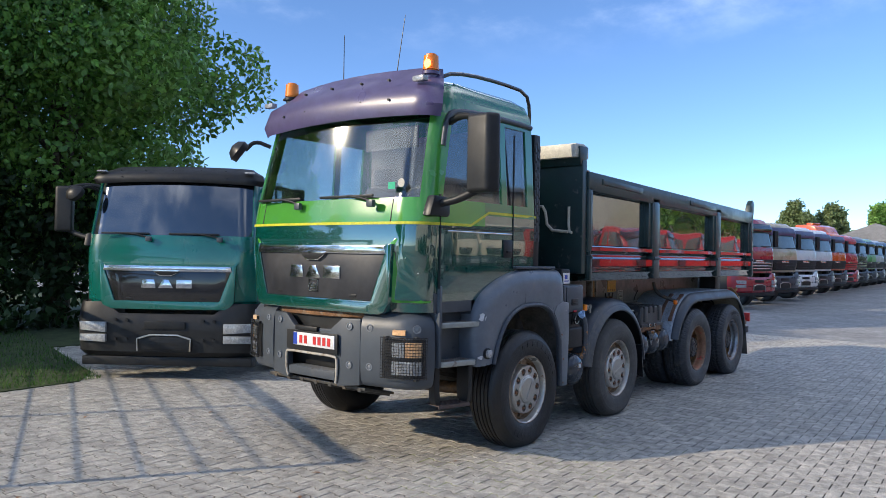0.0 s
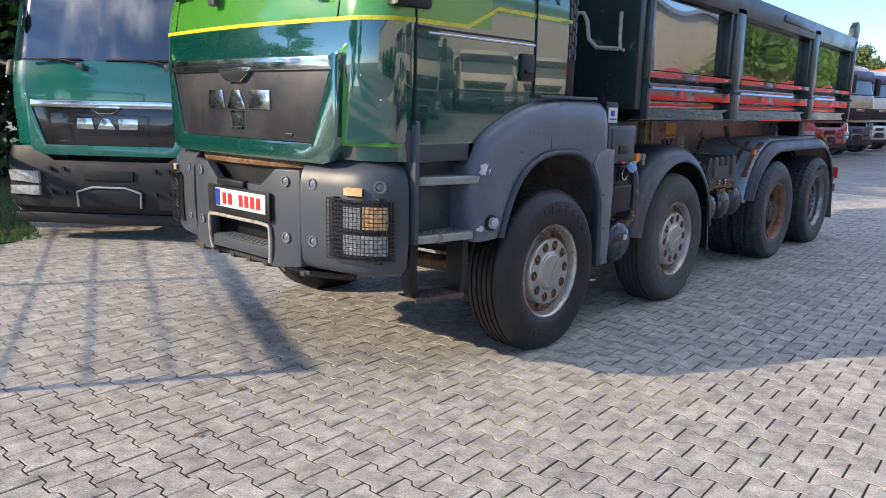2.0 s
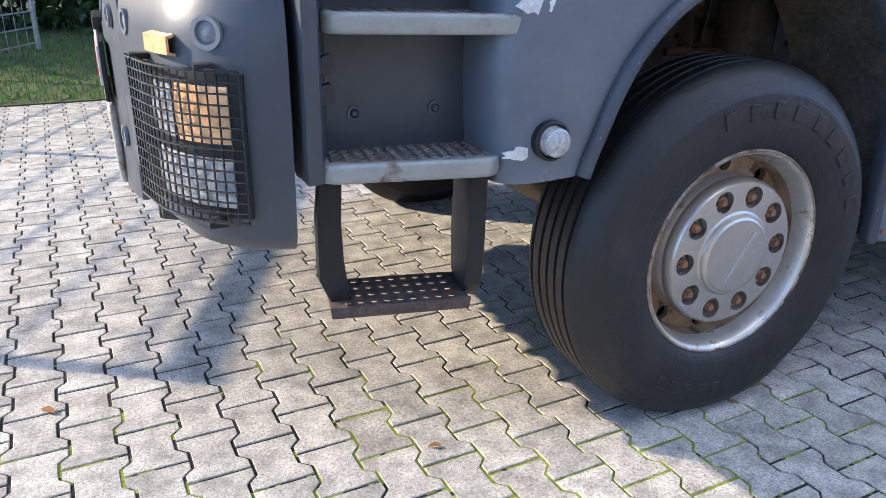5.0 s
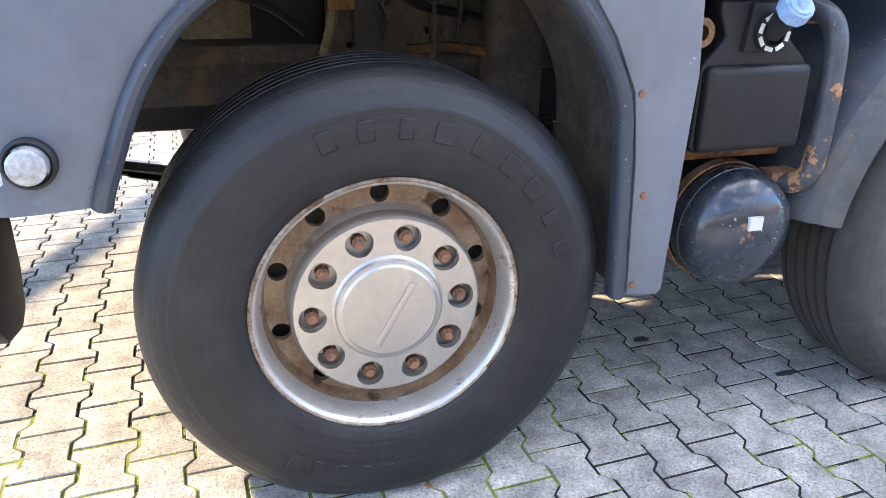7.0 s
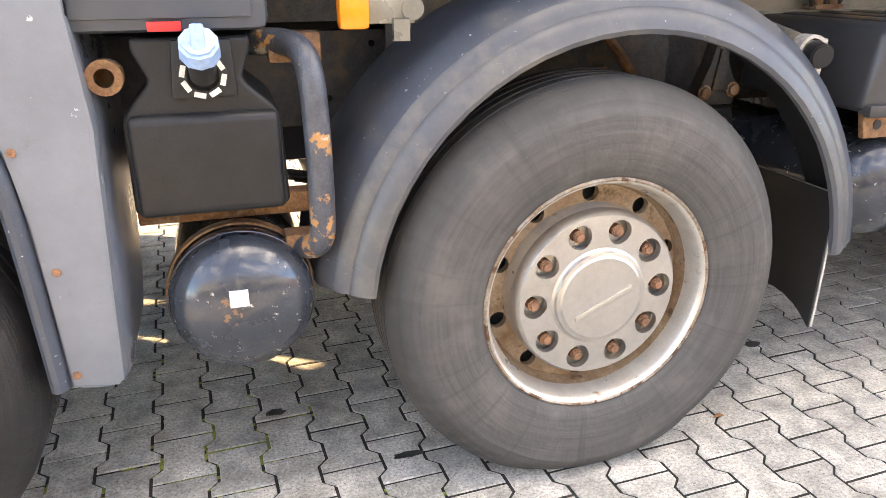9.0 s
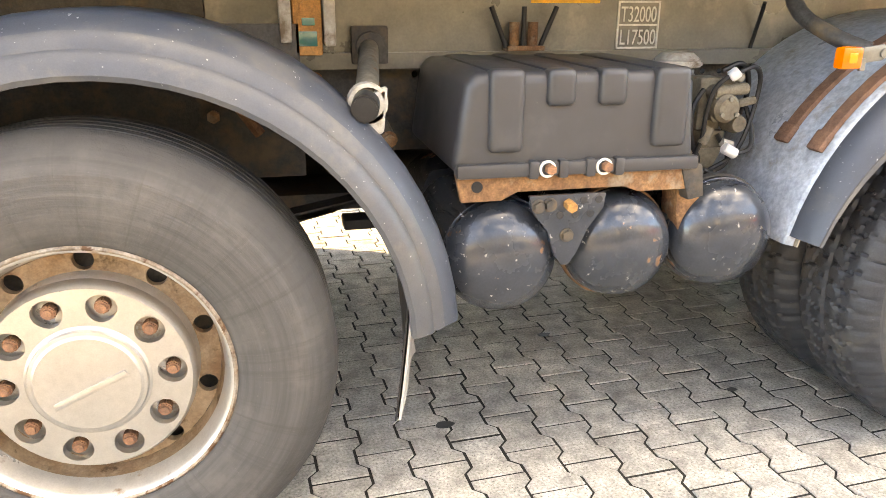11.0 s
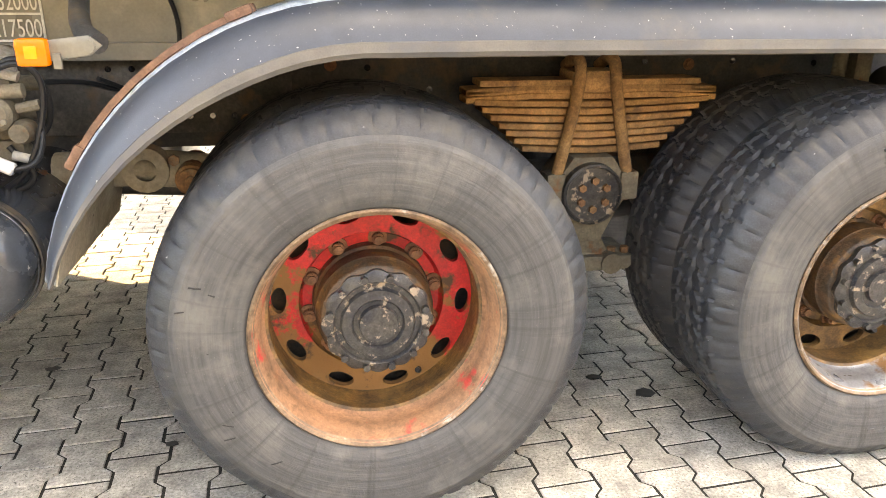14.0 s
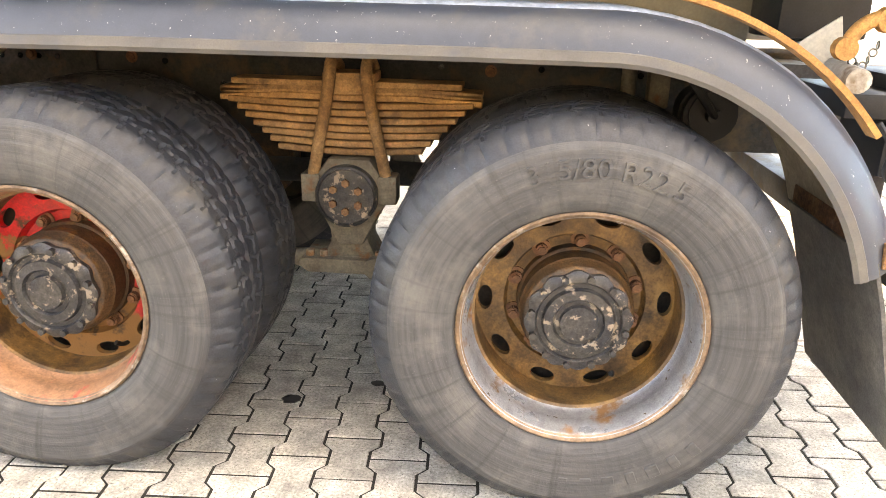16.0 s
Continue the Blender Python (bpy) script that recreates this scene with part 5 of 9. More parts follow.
P("plate_band", box(-1.5765, -1.5735, 1.35, 1.397, 0.93, 1.03), "plate_blue", "", bumper)
for y in (1.30, 1.24, 1.125, 1.065, 1.005, 0.945):
    P("plate_bar", box(-1.5765, -1.5735, y - 0.019, y + 0.019, 0.945, 1.012), "plate_red", "", bumper)
P("plate_holder", box(-1.567, -1.553, 0.85, 1.50, 0.885, 1.05, 0.004), "black", "", bumper)
P("bumper_flap", box(-1.575, -1.53, 1.10, 1.38, 1.055, 1.095, 0.01), "black", "", bumper)


def ring_bolt(s, z, side, r=0.031):
    p, q = bumper_at(s, z, 0.008, side), bumper_at(s, z, 0.108, side)
    ring = lathe([(0.004, r), (-0.005, r), (-0.005, r * 0.72), (0.002, r * 0.66), (-0.002, r * 0.38), (-0.003, 0.0)], 20)
    P("bumper_bolt", moved(ring, Matrix.Translation(p) @ (q - p).to_track_quat("-Y", "Z").to_matrix().to_4x4()), "fender_grey", "ringed bolt cover", bumper)


for side in (1, -1):
    for s, z in ((0.445, 1.125), (0.445, 0.812), (0.645, 1.125), (0.645, 0.815), (1.05, 1.132)):
        ring_bolt(s, z, side, 0.034 if s > 1 else 0.030)


def headlamp(side):
    """Headlamp cluster and wire guard wrapped round a corner of the bumper."""
    s0, s1, z0, z1 = 0.77, 1.118, 0.75, 1.055

    def strip(a, b, za, zb, out):
        return bumper_patch(a, b, [(za, out), ((za + zb) / 2, out + 0.006), (zb, out)], side, 10, 0.008)

    P("headlamp", strip(s0, s1, z0, z1, 0.016), "black", "headlamp cluster behind a wire guard", bumper)
    P("lamp_lens", strip(s0 + 0.09, s0 + 0.185, 0.912, 1.025, 0.022), "clear_lamp", "", bumper)
    P("lamp_lens", strip(s0 + 0.195, s1 - 0.03, 0.912, 1.03, 0.022), "amber_head", "warm headlamp lens", bumper)
    P("lamp_lens", strip(s0 + 0.09, s1 - 0.03, 0.775, 0.882, 0.022), "clear_lamp", "", bumper)
    for i in range(19):
        s = s0 + (s1 - s0) * i / 18
        P("guard_wire", tube([bumper_at(s, z0, 0.044, side), bumper_at(s, z1 + 0.01, 0.044, side)], 0.0022, 5, 0), "black_gloss", "", bumper)
    for j in range(15):
        z = z0 + (z1 - z0 + 0.01) * j / 14
        thick = 0.0042 if j in (0, 14) else 0.0022
        P("guard_wire", tube([bumper_at(s0 + (s1 - s0) * i / 16, z, 0.046, side) for i in range(17)], thick, 5, 0), "black_gloss", "", bumper)
    for s, z in ((s0 + 0.04, z1 + 0.012), (s1 - 0.07, z1 + 0.014), (s1 - 0.07, z0 - 0.01)):
        p = bumper_at(s, z, 0.028, side)
        P("guard_clip", box(p.x - 0.02, p.x + 0.02, p.y - 0.016, p.y + 0.016, p.z - 0.007, p.z + 0.007, 0.003), "black", "", bumper)
    P("corner_blinker", bumper_patch(0.865, 0.965, [(1.08, 0.01), (1.085, 0.03), (1.12, 0.03), (1.125, 0.01)], side, 5, 0.006), "amber_head", "small amber side lamp", bumper)


headlamp(1)
headlamp(-1)

# ---- steps and front wing ----
steps = P("step_housing", box(-1.19, -0.70, 0.20, 0.24, 0.80, 1.48, 0.01), "plastic", "grey step housing beside the bumper")
P("housing_side", prism([(-1.20, 0.07), (-1.165, 0.075), (-1.12, 0.20), (-1.12, 0.24), (-1.20, 0.24)], "z", 0.82, 1.47, 0.008), "plastic", "", steps)
P("housing_side", box(-0.76, -0.70, 0.10, 0.24, 0.80, 1.45, 0.01), "plastic", "", steps)
# slots are solid pieces; the darkness of their depth is in the colour
for z0, z1, x0 in ((1.043, 1.088, -1.152), (0.982, 1.028, -1.155)):
    P("housing_slot", prism([(x0, z0 + 0.008), (x0 + 0.008, z0), (x0 + 0.026, z0 + 0.003), (x0 + 0.033, z0 + 0.012), (x0 + 0.032, z1 - 0.006), (x0 + 0.025, z1), (x0 + 0.008, z1 - 0.003), (x0, z1 - 0.011)], "y", 0.115, 0.135), "grille", "", steps)
for x in (-1.055, -0.855):
    P("housing_bolt", lathe([(0.195, 0.018), (0.192, 0.018), (0.192, 0.011), (0.197, 0.010), (0.188, 0.006), (0.188, 0.0)], 16, (x, 0.004, 0.945)), "plastic", "", steps)
for z, x0, x1, y0 in ((1.165, -1.155, -0.68, 0.022), (0.855, -1.178, -0.757, 0.018)):
    nx, ny = 13, 5
    step = P("step", holed_plate(x0 + 0.03, x1 - 0.03, y0 + 0.032, 0.2, z, nx, ny, 0.0095, 0.006), "step_alu", "perforated worn metal step")
    corner = [(x0 + 0.05 - 0.05 * math.sin(a), y0 + 0.042 - 0.042 * math.cos(a)) for a in (math.pi / 2 * k / 6 for k in range(6, -1, -1))]
    front = corner + [(x0 + x1 - x, y) for x, y in corner[::-1]]
    nose = prism([(x0 + 0.004, 0.2)] + front + [(x1 - 0.004, 0.2), (x1 - 0.03, 0.2), (x1 - 0.03, y0 + 0.032), (x0 + 0.03, y0 + 0.032), (x0 + 0.03, 0.2)], "z", z - 0.042, z + 0.003, 0.011, 3)
    P("step_nose", nose, "step_paint", "rounded pale painted step edge, worn to brown", step)
    tb = bmesh.new()
    for i in range(nx):
        for j in range(ny):
            cx = x0 + 0.03 + (x1 - x0 - 0.06) * (i + 0.5) / nx
            cy = y0 + 0.032 + (0.168 - y0) * (j + 0.5) / ny
            rings = []
            for q, up in ((0.0135, 0.0005), (0.0115, 0.003), (0.0095, 0.003), (0.009, -0.001)):
                rings.append([tb.verts.new((cx + q * math.cos(math.pi / 5 * k), cy + q * math.sin(math.pi / 5 * k), z + up)) for k in range(10)])
            for lo, hi in zip(rings, rings[1:]):
                for k in range(10):
                    tb.faces.new((lo[k], lo[(k + 1) % 10], hi[(k + 1) % 10], hi[k]))
    P("tread_teeth", tb, "step_alu", "", step)
    yaw_at = Vector((x1, y0, z))
    step.matrix_local = Matrix.Translation(yaw_at) @ Matrix.Rotation(-0.13, 4, "Z") @ Matrix.Rotation(0.015, 4, "Y") @ Matrix.Translation(-yaw_at) @ step.matrix_local
low = P("lower_step", merge(holed_plate(-1.125, -0.835, 0.05, 0.21, 0.505, 9, 4, 0.0095, 0.005), prism([(0.05, 0.505), (0.05, 0.498), (0.21, 0.498), (0.21, 0.505)], "x", -1.15, -1.125, 0.002), prism([(0.05, 0.505), (0.05, 0.498), (0.21, 0.498), (0.21, 0.505)], "x", -0.835, -0.81, 0.002)), "rusty_step", "dark worn perforated hanging step")
P("step_edge", prism([(-1.152, 0.508), (-0.808, 0.508), (-0.812, 0.478), (-1.148, 0.478)], "y", 0.040, 0.052, 0.004), "rusty_step", "", low)
P("step_strap", prism([(-1.165, 0.83), (-1.115, 0.83), (-1.118, 0.70), (-1.112, 0.60), (-1.095, 0.50), (-1.145, 0.50), (-1.172, 0.56), (-1.175, 0.70)], "y", 0.08, 0.150, 0.008), "black", "thick rubber hanger", low)
P("step_panel", prism([(0.06, 0.83), (0.20, 0.83), (0.205, 0.62), (0.19, 0.53), (0.16, 0.497), (0.09, 0.497), (0.065, 0.53), (0.055, 0.62)], "x", -0.822, -0.776, 0.008), "black", "broad rubber hanger panel", low)
tilt = Vector((-0.80, 0.1, 0.505))
low.matrix_local = Matrix.Translation(tilt) @ Matrix.Rotation(-0.16, 4, "Z") @ Matrix.Rotation(0.02, 4, "Y") @ Matrix.Translation(-tilt) @ low.matrix_local
# wing over the first wheel
arch = smooth_line([(-0.565, 0.80), (-0.553, 0.84), (-0.525, 0.91), (-0.487, 1.0), (-0.437, 1.085), (-0.365, 1.165), (-0.26, 1.235), (-0.12, 1.28), (0.05, 1.292), (0.22, 1.28), (0.35, 1.235), (0.42, 1.17), (0.49, 1.08), (0.548, 0.965), (0.568, 0.82), (0.585, 0.47)], 3)


def spaced(pts, n):
    """n + 1 points at even steps along a line."""
    d = [0.0]
    for a, b in zip(pts, pts[1:]):
        d.append(d[-1] + math.hypot(b[0] - a[0], b[1] - a[1]))
    w = [d[-1] * k / n for k in range(n + 1)]
    return list(zip(np.interp(w, d, [p[0] for p in pts]).tolist(), np.interp(w, d, [p[1] for p in pts]).tolist()))


rim_line = smooth_line([(-0.76, 0.79), (-0.775, 1.0), (-0.77, 1.15), (-0.73, 1.28), (-0.64, 1.385), (-0.50, 1.47), (-0.32, 1.54), (-0.12, 1.585), (0.10, 1.60), (0.40, 1.60), (0.60, 1.58), (0.645, 1.50), (0.65, 1.30), (0.685, 1.20), (0.712, 1.0), (0.70, 0.60), (0.685, 0.455)], 4)
inner_, outer_ = spaced(arch, 80), spaced(rim_line, 80)
bm = bmesh.new()
rows = []
for along_, y in ((0.0, 0.05), (0.0, 0.022), (0.10, 0.014), (0.45, 0.012), (0.68, 0.015), (0.82, 0.026), (0.92, 0.046), (0.98, 0.074), (1.0, 0.11), (0.985, 0.42)):
    rows.append([bm.verts.new((a[0] + (b[0] - a[0]) * along_, y, a[1] + (b[1] - a[1]) * along_)) for a, b in zip(inner_, outer_)])
for a, b in zip(rows, rows[1:]):
    for k in range(80):
        bm.faces.new((a[k], a[k + 1], b[k + 1], b[k]))
wing = P("front_wing", solidified(bm, -0.008), "fender", "grey plastic wheel-arch wing with rounded shoulders", None, 60)
P("wing_seam", tube([(-0.07, 0.009, 1.30), (-0.08, 0.008, 1.40), (-0.09, 0.012, 1.48), (-0.095, 0.03, 1.55), (-0.10, 0.08, 1.585), (-0.10, 0.2, 1.59)], 0.004, 6, 2), "black", "", wing)
norm = []
for i, (x, z) in enumerate(arch):
    a, b = arch[max(0, i - 1)], arch[min(len(arch) - 1, i + 1)]
    t = Vector((b[0] - a[0], 0, b[1] - a[1])).normalized()
    norm.append(((x, z), (t.z, -t.x)))
P("arch_lip", sweep(norm, [(-0.002, 0.004), (0.004, -0.007), (0.014, -0.015), (0.025, -0.014), (0.034, -0.005), (0.037, 0.010), (0.034, 0.035), (0.0, 0.05)]), "lip", "rubber arch lip", wing)
P("arch_liner", sweep(norm, [(-0.004, 0.06), (-0.004, 0.42), (-0.012, 0.42), (-0.012, 0.06)]), "arch_dust", "", wing)
# rear post of the wing in bare grey
rear_post = [(0.592, 0.475), (0.682, 0.462), (0.695, 0.60), (0.71, 1.0), (0.70, 1.19), (0.70, 1.27), (0.60, 1.285), (0.48, 1.255), (0.43, 1.185), (0.498, 1.088), (0.556, 0.968), (0.575, 0.82)]
P("wing_post", merge(prism(rear_post, "y", -0.002, 0.016, 0.008), prism([(0.66, 0.47), (0.69, 0.47), (0.715, 1.0), (0.70, 1.2), (0.67, 1.2)], "y", 0.0, 0.10, 0.006)), "fender_grey", "pale grey wing post", wing)
for x, z in ((0.605, 0.728), (0.572, 0.966), (0.603, 0.50), (-0.512, 1.03), (-0.59, 0.83), (-0.40, 1.18), (-0.21, 1.30), (0.0, 1.34), (0.20, 1.335), (0.40, 1.30)):
    P("wing_screw", lathe([(0.0, 0.009), (-0.004, 0.008), (-0.005, 0.0)], 10, (x, 0.014 if x < 0.5 else -0.002, z)), "nut", "", wing)
lamp = P("wing_lamp", lathe([(0.02, 0.047), (-0.012, 0.047), (-0.016, 0.041), (-0.012, 0.037)], 28, (-0.652, 0.0, 0.895)), "black", "round clear side lamp", wing)
P("lamp_lens", lathe([(-0.01, 0.036), (-0.034, 0.033), (-0.040, 0.026), (-0.042, 0.0)], 28, (-0.652, 0.0, 0.895)), "clear_lamp", "", wing)
# bare patches where paint has peeled

def peel_patch(x, z, w, h, y, seed):
    r = random.Random(seed)
    pts = []
    for k in range(18):
        a = 2 * math.pi * k / 18
        q = 0.62 + 0.38 * r.random() * (1.2 if k % 3 else 0.7)
        pts.append((x + w / 2 * q * math.cos(a), z + h / 2 * q * math.sin(a)))
    return prism(pts, "y", y - 0.003, y + 0.003)


P("peeled_patch", merge(peel_patch(-0.70, 1.20, 0.11, 0.085, 0.018, 1), peel_patch(-0.635, 1.185, 0.09, 0.065, 0.012, 2)), "peel", "bare patch of peeled paint", wing)
P("peeled_patch", peel_patch(-0.725, 0.865, 0.09, 0.035, 0.012, 5), "peel", "", wing)
# cab side below the door
P("side_skirt", prism([(-1.22, 1.25), (-0.72, 1.25), (-0.60, 1.38), (-0.60, 1.42), (-1.25, 1.42)], "y", 0.10, 0.20, 0.012), "plastic", "grey sill panel", cab)
P("wing_shelf", box(-0.16, 0.50, 0.04, 0.30, 1.605, 1.625, 0.006), "plastic", "", wing)
# intake housing with sticker behind the wing
ih = P("side_housing", box(0.655, 0.825, 0.06, 0.40, 1.17, 1.60, 0.02), "black", "black housing with a small white label")
P("housing_label", box(0.68, 0.80, 0.054, 0.062, 1.455, 1.56), "plate_white", "", ih)
P("label_bar", merge(box(0.705, 0.755, 0.051, 0.055, 1.50, 1.54), box(0.695, 0.785, 0.051, 0.055, 1.475, 1.485)), "plate_blue", "", ih)
P("housing_pocket", box(0.705, 0.775, 0.054, 0.062, 1.27, 1.40, 0.01), "dash", "", ih)

# ---- tank group between the first axles ----
bat = P("equipment_box", box(0.66, 1.05, 0.03, 0.50, 1.165, 1.44, 0.025), "plastic", "grey plastic equipment box with a red tag")
P("box_panel", box(0.70, 1.02, 0.022, 0.034, 1.19, 1.42, 0.008), "plastic", "", bat)
P("box_latch", merge(box(0.79, 0.92, 0.014, 0.026, 1.235, 1.30, 0.008), box(0.82, 0.89, 0.010, 0.016, 1.25, 1.265, 0.003)), "black", "", bat)
P("red_tag", box(0.83, 0.89, 0.016, 0.024, 1.168, 1.186, 0.002), "red_tag", "small red tag", bat)
fluid = [(0.755, 0.815), (0.77, 0.80), (1.05, 0.80), (1.065, 0.815), (1.06, 1.0), (1.045, 1.02), (1.0, 1.06), (0.99, 1.075), (1.01, 1.13), (1.01, 1.155), (0.79, 1.155), (0.79, 1.13), (0.815, 1.075), (0.805, 1.06), (0.77, 1.02), (0.757, 1.0)]
ft = P("fluid_tank", merge(prism(fluid, "y", 0.06, 0.36, 0.018, 3), box(0.765, 1.055, 0.035, 0.08, 0.805, 1.01, 0.02, 3)), "black", "black plastic fluid tank with a pale blue cap")
P("cap_recess", prism([(0.855, 1.04), (0.98, 1.04), (0.975, 1.15), (0.865, 1.15)], "y", 0.045, 0.065, 0.006), "black", "", ft)
P("cap_collar", lathe([(0.045, 0.046), (0.031, 0.045), (0.029, 0.03)], 28, (0.918, 0.0, 1.085)), "black", "black collar with white marks", ft)
for k in range(8):
    a = 0.25 + math.pi / 4 * k
    P("collar_mark", moved(box(-0.011, 0.011, 0.0275, 0.0295, 0.033, 0.043), Matrix.Translation((0.918, 0, 1.085)) @ Matrix.Rotation(a, 4, "Y")), "label_white", "", ft)
P("cap_neck", rod((0.918, 0.04, 1.085), (0.918, -0.01, 1.13), 0.026, 16), "black", "", ft)
P("cap", merge(rod((0.918, -0.008, 1.128), (0.918, -0.04, 1.155), 0.039, 10, 0.036, 0.006), box(0.905, 0.93, -0.052, -0.03, 1.125, 1.185, 0.006)), "blue_cap", "pale blue screw cap", ft)


def air_tank(x, z, r, y0, y1, label, tag=False):
    t = P("air_tank", lathe([(0.0, 0.0), (0.004, r * 0.35), (0.018, r * 0.66), (0.045, r * 0.90), (0.075, r * 0.985), (0.09, r), (0.098, r), (0.099, r * 1.012), (0.106, r * 1.012), (0.107, r), (y1 - y0, r), (y1 - y0, 0.0)], 48, (x, y0, z)), "tank", label)
    if tag:
        P("tank_label", box(x - 0.027, x + 0.012, y0 - 0.004, y0 + 0.012, z + 0.025, z + 0.06), "plate_white", "small white label", t)
    return t


air_tank(0.945, 0.583, 0.158, 0.0, 0.75, "dark painted air tank with rust spots", True)
P("tank_strap", lathe([(0.0, 0.161), (0.03, 0.161), (0.03, 0.166), (0.0, 0.166)], 40, (0.945, 0.14, 0.583), closed=True), "rust", "")
for hb in (box(1.05, 1.16, 0.10, 0.16, 0.66, 0.72, 0.006), box(1.05, 1.16, 0.14, 0.20, 1.09, 1.15, 0.006), box(0.74, 1.15, 0.20, 0.26, 0.74, 0.79, 0.006)):
    P("hanger_bar", hb, "rust", "rusty bracket")
pipe = P("curved_pipe", tube([(1.02, 0.20, 1.13), (1.10, 0.13, 1.135), (1.125, 0.06, 1.10), (1.13, 0.05, 0.95), (1.13, 0.05, 0.78), (1.125, 0.06, 0.70), (1.07, 0.14, 0.68)], 0.028, 14, 3), "flaky_pipe", "bent painted pipe with flaking rust")

P("coupling", lathe([(0.0, 0.018), (0.0, 0.034), (0.025, 0.034), (0.03, 0.028), (0.08, 0.028), (0.08, 0.0)], 20, (0.74, 0.05, 1.085)), "rust", "rusty open pipe coupling")

# ---- wing of the second axle ----
w2 = arc_path(1.865, 0.50, 0.722, 173, 3, 28)
# wing plastic in a darker material than the front wing, to suit its shade
wing2 = P("wing", sweep(w2, [(0.0, 0.06), (0.035, 0.10), (0.045, 0.16), (0.045, 0.44), (0.035, 0.44), (0.035, 0.17), (0.025, 0.11), (-0.008, 0.07)]), "lip", "curved grey plastic wing over a wheel")
P("wing_face", sweep(w2, [(0.006, 0.066), (-0.008, 0.050), (-0.028, 0.044), (-0.033, 0.036), (-0.052, 0.022), (-0.075, 0.015), (-0.086, 0.020), (-0.087, 0.034), (-0.045, 0.05), (-0.006, 0.08)]), "fender_dusty", "dusty wing face", wing2)
P("wing_liner", sweep(w2, [(0.015, 0.10), (0.015, 0.44), (0.010, 0.44), (0.010, 0.10)]), "black", "", wing2)
for ob in (wing2, wing2.children[-1]):
    for v in ob.data.vertices:
        a = math.atan2(v.co.z - 0.50, v.co.x - 1.865)
        if a < radians(75):
            v.co.y = 0.07 + (v.co.y - 0.07) * (0.32 + 0.68 * max(0.0, a) / radians(75)) if v.co.y > 0.07 else v.co.y


def hanging_flap(dx, thick):
    """A hanging rubber flap, a little wavy, its lower end pulled forwards."""
    bm = bmesh.new()
    rows = []
    for k in (0.0, 0.2, 0.4, 0.6, 0.8, 1.0):
        rows.append([bm.verts.new((2.515 + dx + k * (-0.05 + 0.30 * y) + 0.005 * k * math.sin(16 * y), y, 0.70 - k * (0.375 - 0.03 * math.sin(9 * y)))) for y in (0.05 - 0.045 * k, 0.07, 0.11, 0.17, 0.23, 0.30, 0.37)])
    for a_, b_ in zip(rows, rows[1:]):
        for k in range(len(a_) - 1):
            bm.faces.new((a_[k], a_[k + 1], b_[k + 1], b_[k]))
    return solidified(bm, thick)


P("mudflap", hanging_flap(0.0, 0.006), "flap", "pale worn rubber mudflap", wing2)
# front sheet in black: dirt, and the shade under the wing, as colour
P("flap_face", hanging_flap(-0.011, 0.004), "black", "", wing2)
mk = P("side_marker", box(1.195, 1.26, 0.095, 0.14, 1.155, 1.225, 0.012), "orange_lamp", "orange side marker lamp", wing2)
P("marker_bracket", merge(box(1.255, 1.36, 0.115, 0.122, 1.165, 1.215, 0.003), rod((1.355, 0.11, 1.195), (1.355, 0.13, 1.195), 0.024, 16), box(1.31, 1.345, 0.10, 0.115, 1.13, 1.175)), "beam", "", mk)
strut = P("wing_strut", tube([(2.51, 0.74, 1.15), (2.44, 0.25, 1.09), (2.415, 0.12, 1.065)], 0.028, 14, 1), "frame_dusty", "dusty wing support tube")
P("strut_flange", merge(box(2.455, 2.565, 0.715, 0.735, 1.10, 1.21, 0.008), lathe([(0.0, 0.045), (-0.02, 0.043), (-0.02, 0.02)], 20, (2.51, 0.72, 1.15))), "frame", "", strut)
P("strut_end", rod((2.42, 0.125, 1.067), (2.41, 0.078, 1.06), 0.031, 18, None, 0.004), "black", "", strut)
P("strut_clamp", merge(prism([(2.38, 1.07), (2.47, 1.10), (2.46, 1.0), (2.43, 0.985), (2.385, 1.02)], "y", 0.13, 0.17, 0.006), lathe([(0.0, 0.036), (0.04, 0.036), (0.04, 0.045), (0.0, 0.045)], 20, (2.425, 0.13, 1.065), closed=True)), "white_plastic", "cream worn clamp", strut)

# ---- battery cover and air tanks ----
cover = [(2.615, 0.895), (3.245, 0.895), (3.225, 1.10), (3.205, 1.13), (2.665, 1.13), (2.645, 1.10)]
bc = P("battery_cover", merge(prism(cover, "y", 0.12, 0.66, 0.03, 3), box(2.625, 3.25, 0.105, 0.15, 0.885, 0.92, 0.01)), "cover", "grey moulded battery cover")
for x0, x1, z0, z1 in ((2.70, 2.785, 0.945, 1.115), (2.84, 2.91, 1.05, 1.115), (2.97, 3.04, 1.05, 1.115), (3.115, 3.205, 0.945, 1.115)):
    P("cover_rib", merge(box(x0, x1, 0.102, 0.16, z0, z1 + 0.022, 0.018, 3), box(x0 + 0.003, x1 - 0.003, 0.13, 0.60, 1.10, 1.137, 0.012)), "cover", "", bc)
for x in (2.845, 2.99):
    w = P("cover_washer", lathe([(0.0, 0.0155), (0.0, 0.021), (0.004, 0.021), (0.004, 0.0155)], 20, (x, 0.098, 0.905), closed=True), "label_white", "white rubber band and bolt", bc)
    P("cover_bolt", bolt(x + 0.006, 0.104, 0.905, 0.013, 0.018), "nut", "", bc)
    for dx in (-0.045, 0.03):
        P("cover_knuckle", box(x + dx, x + dx + 0.025, 0.098, 0.13, 0.88, 0.925, 0.008), "cover", "", bc)
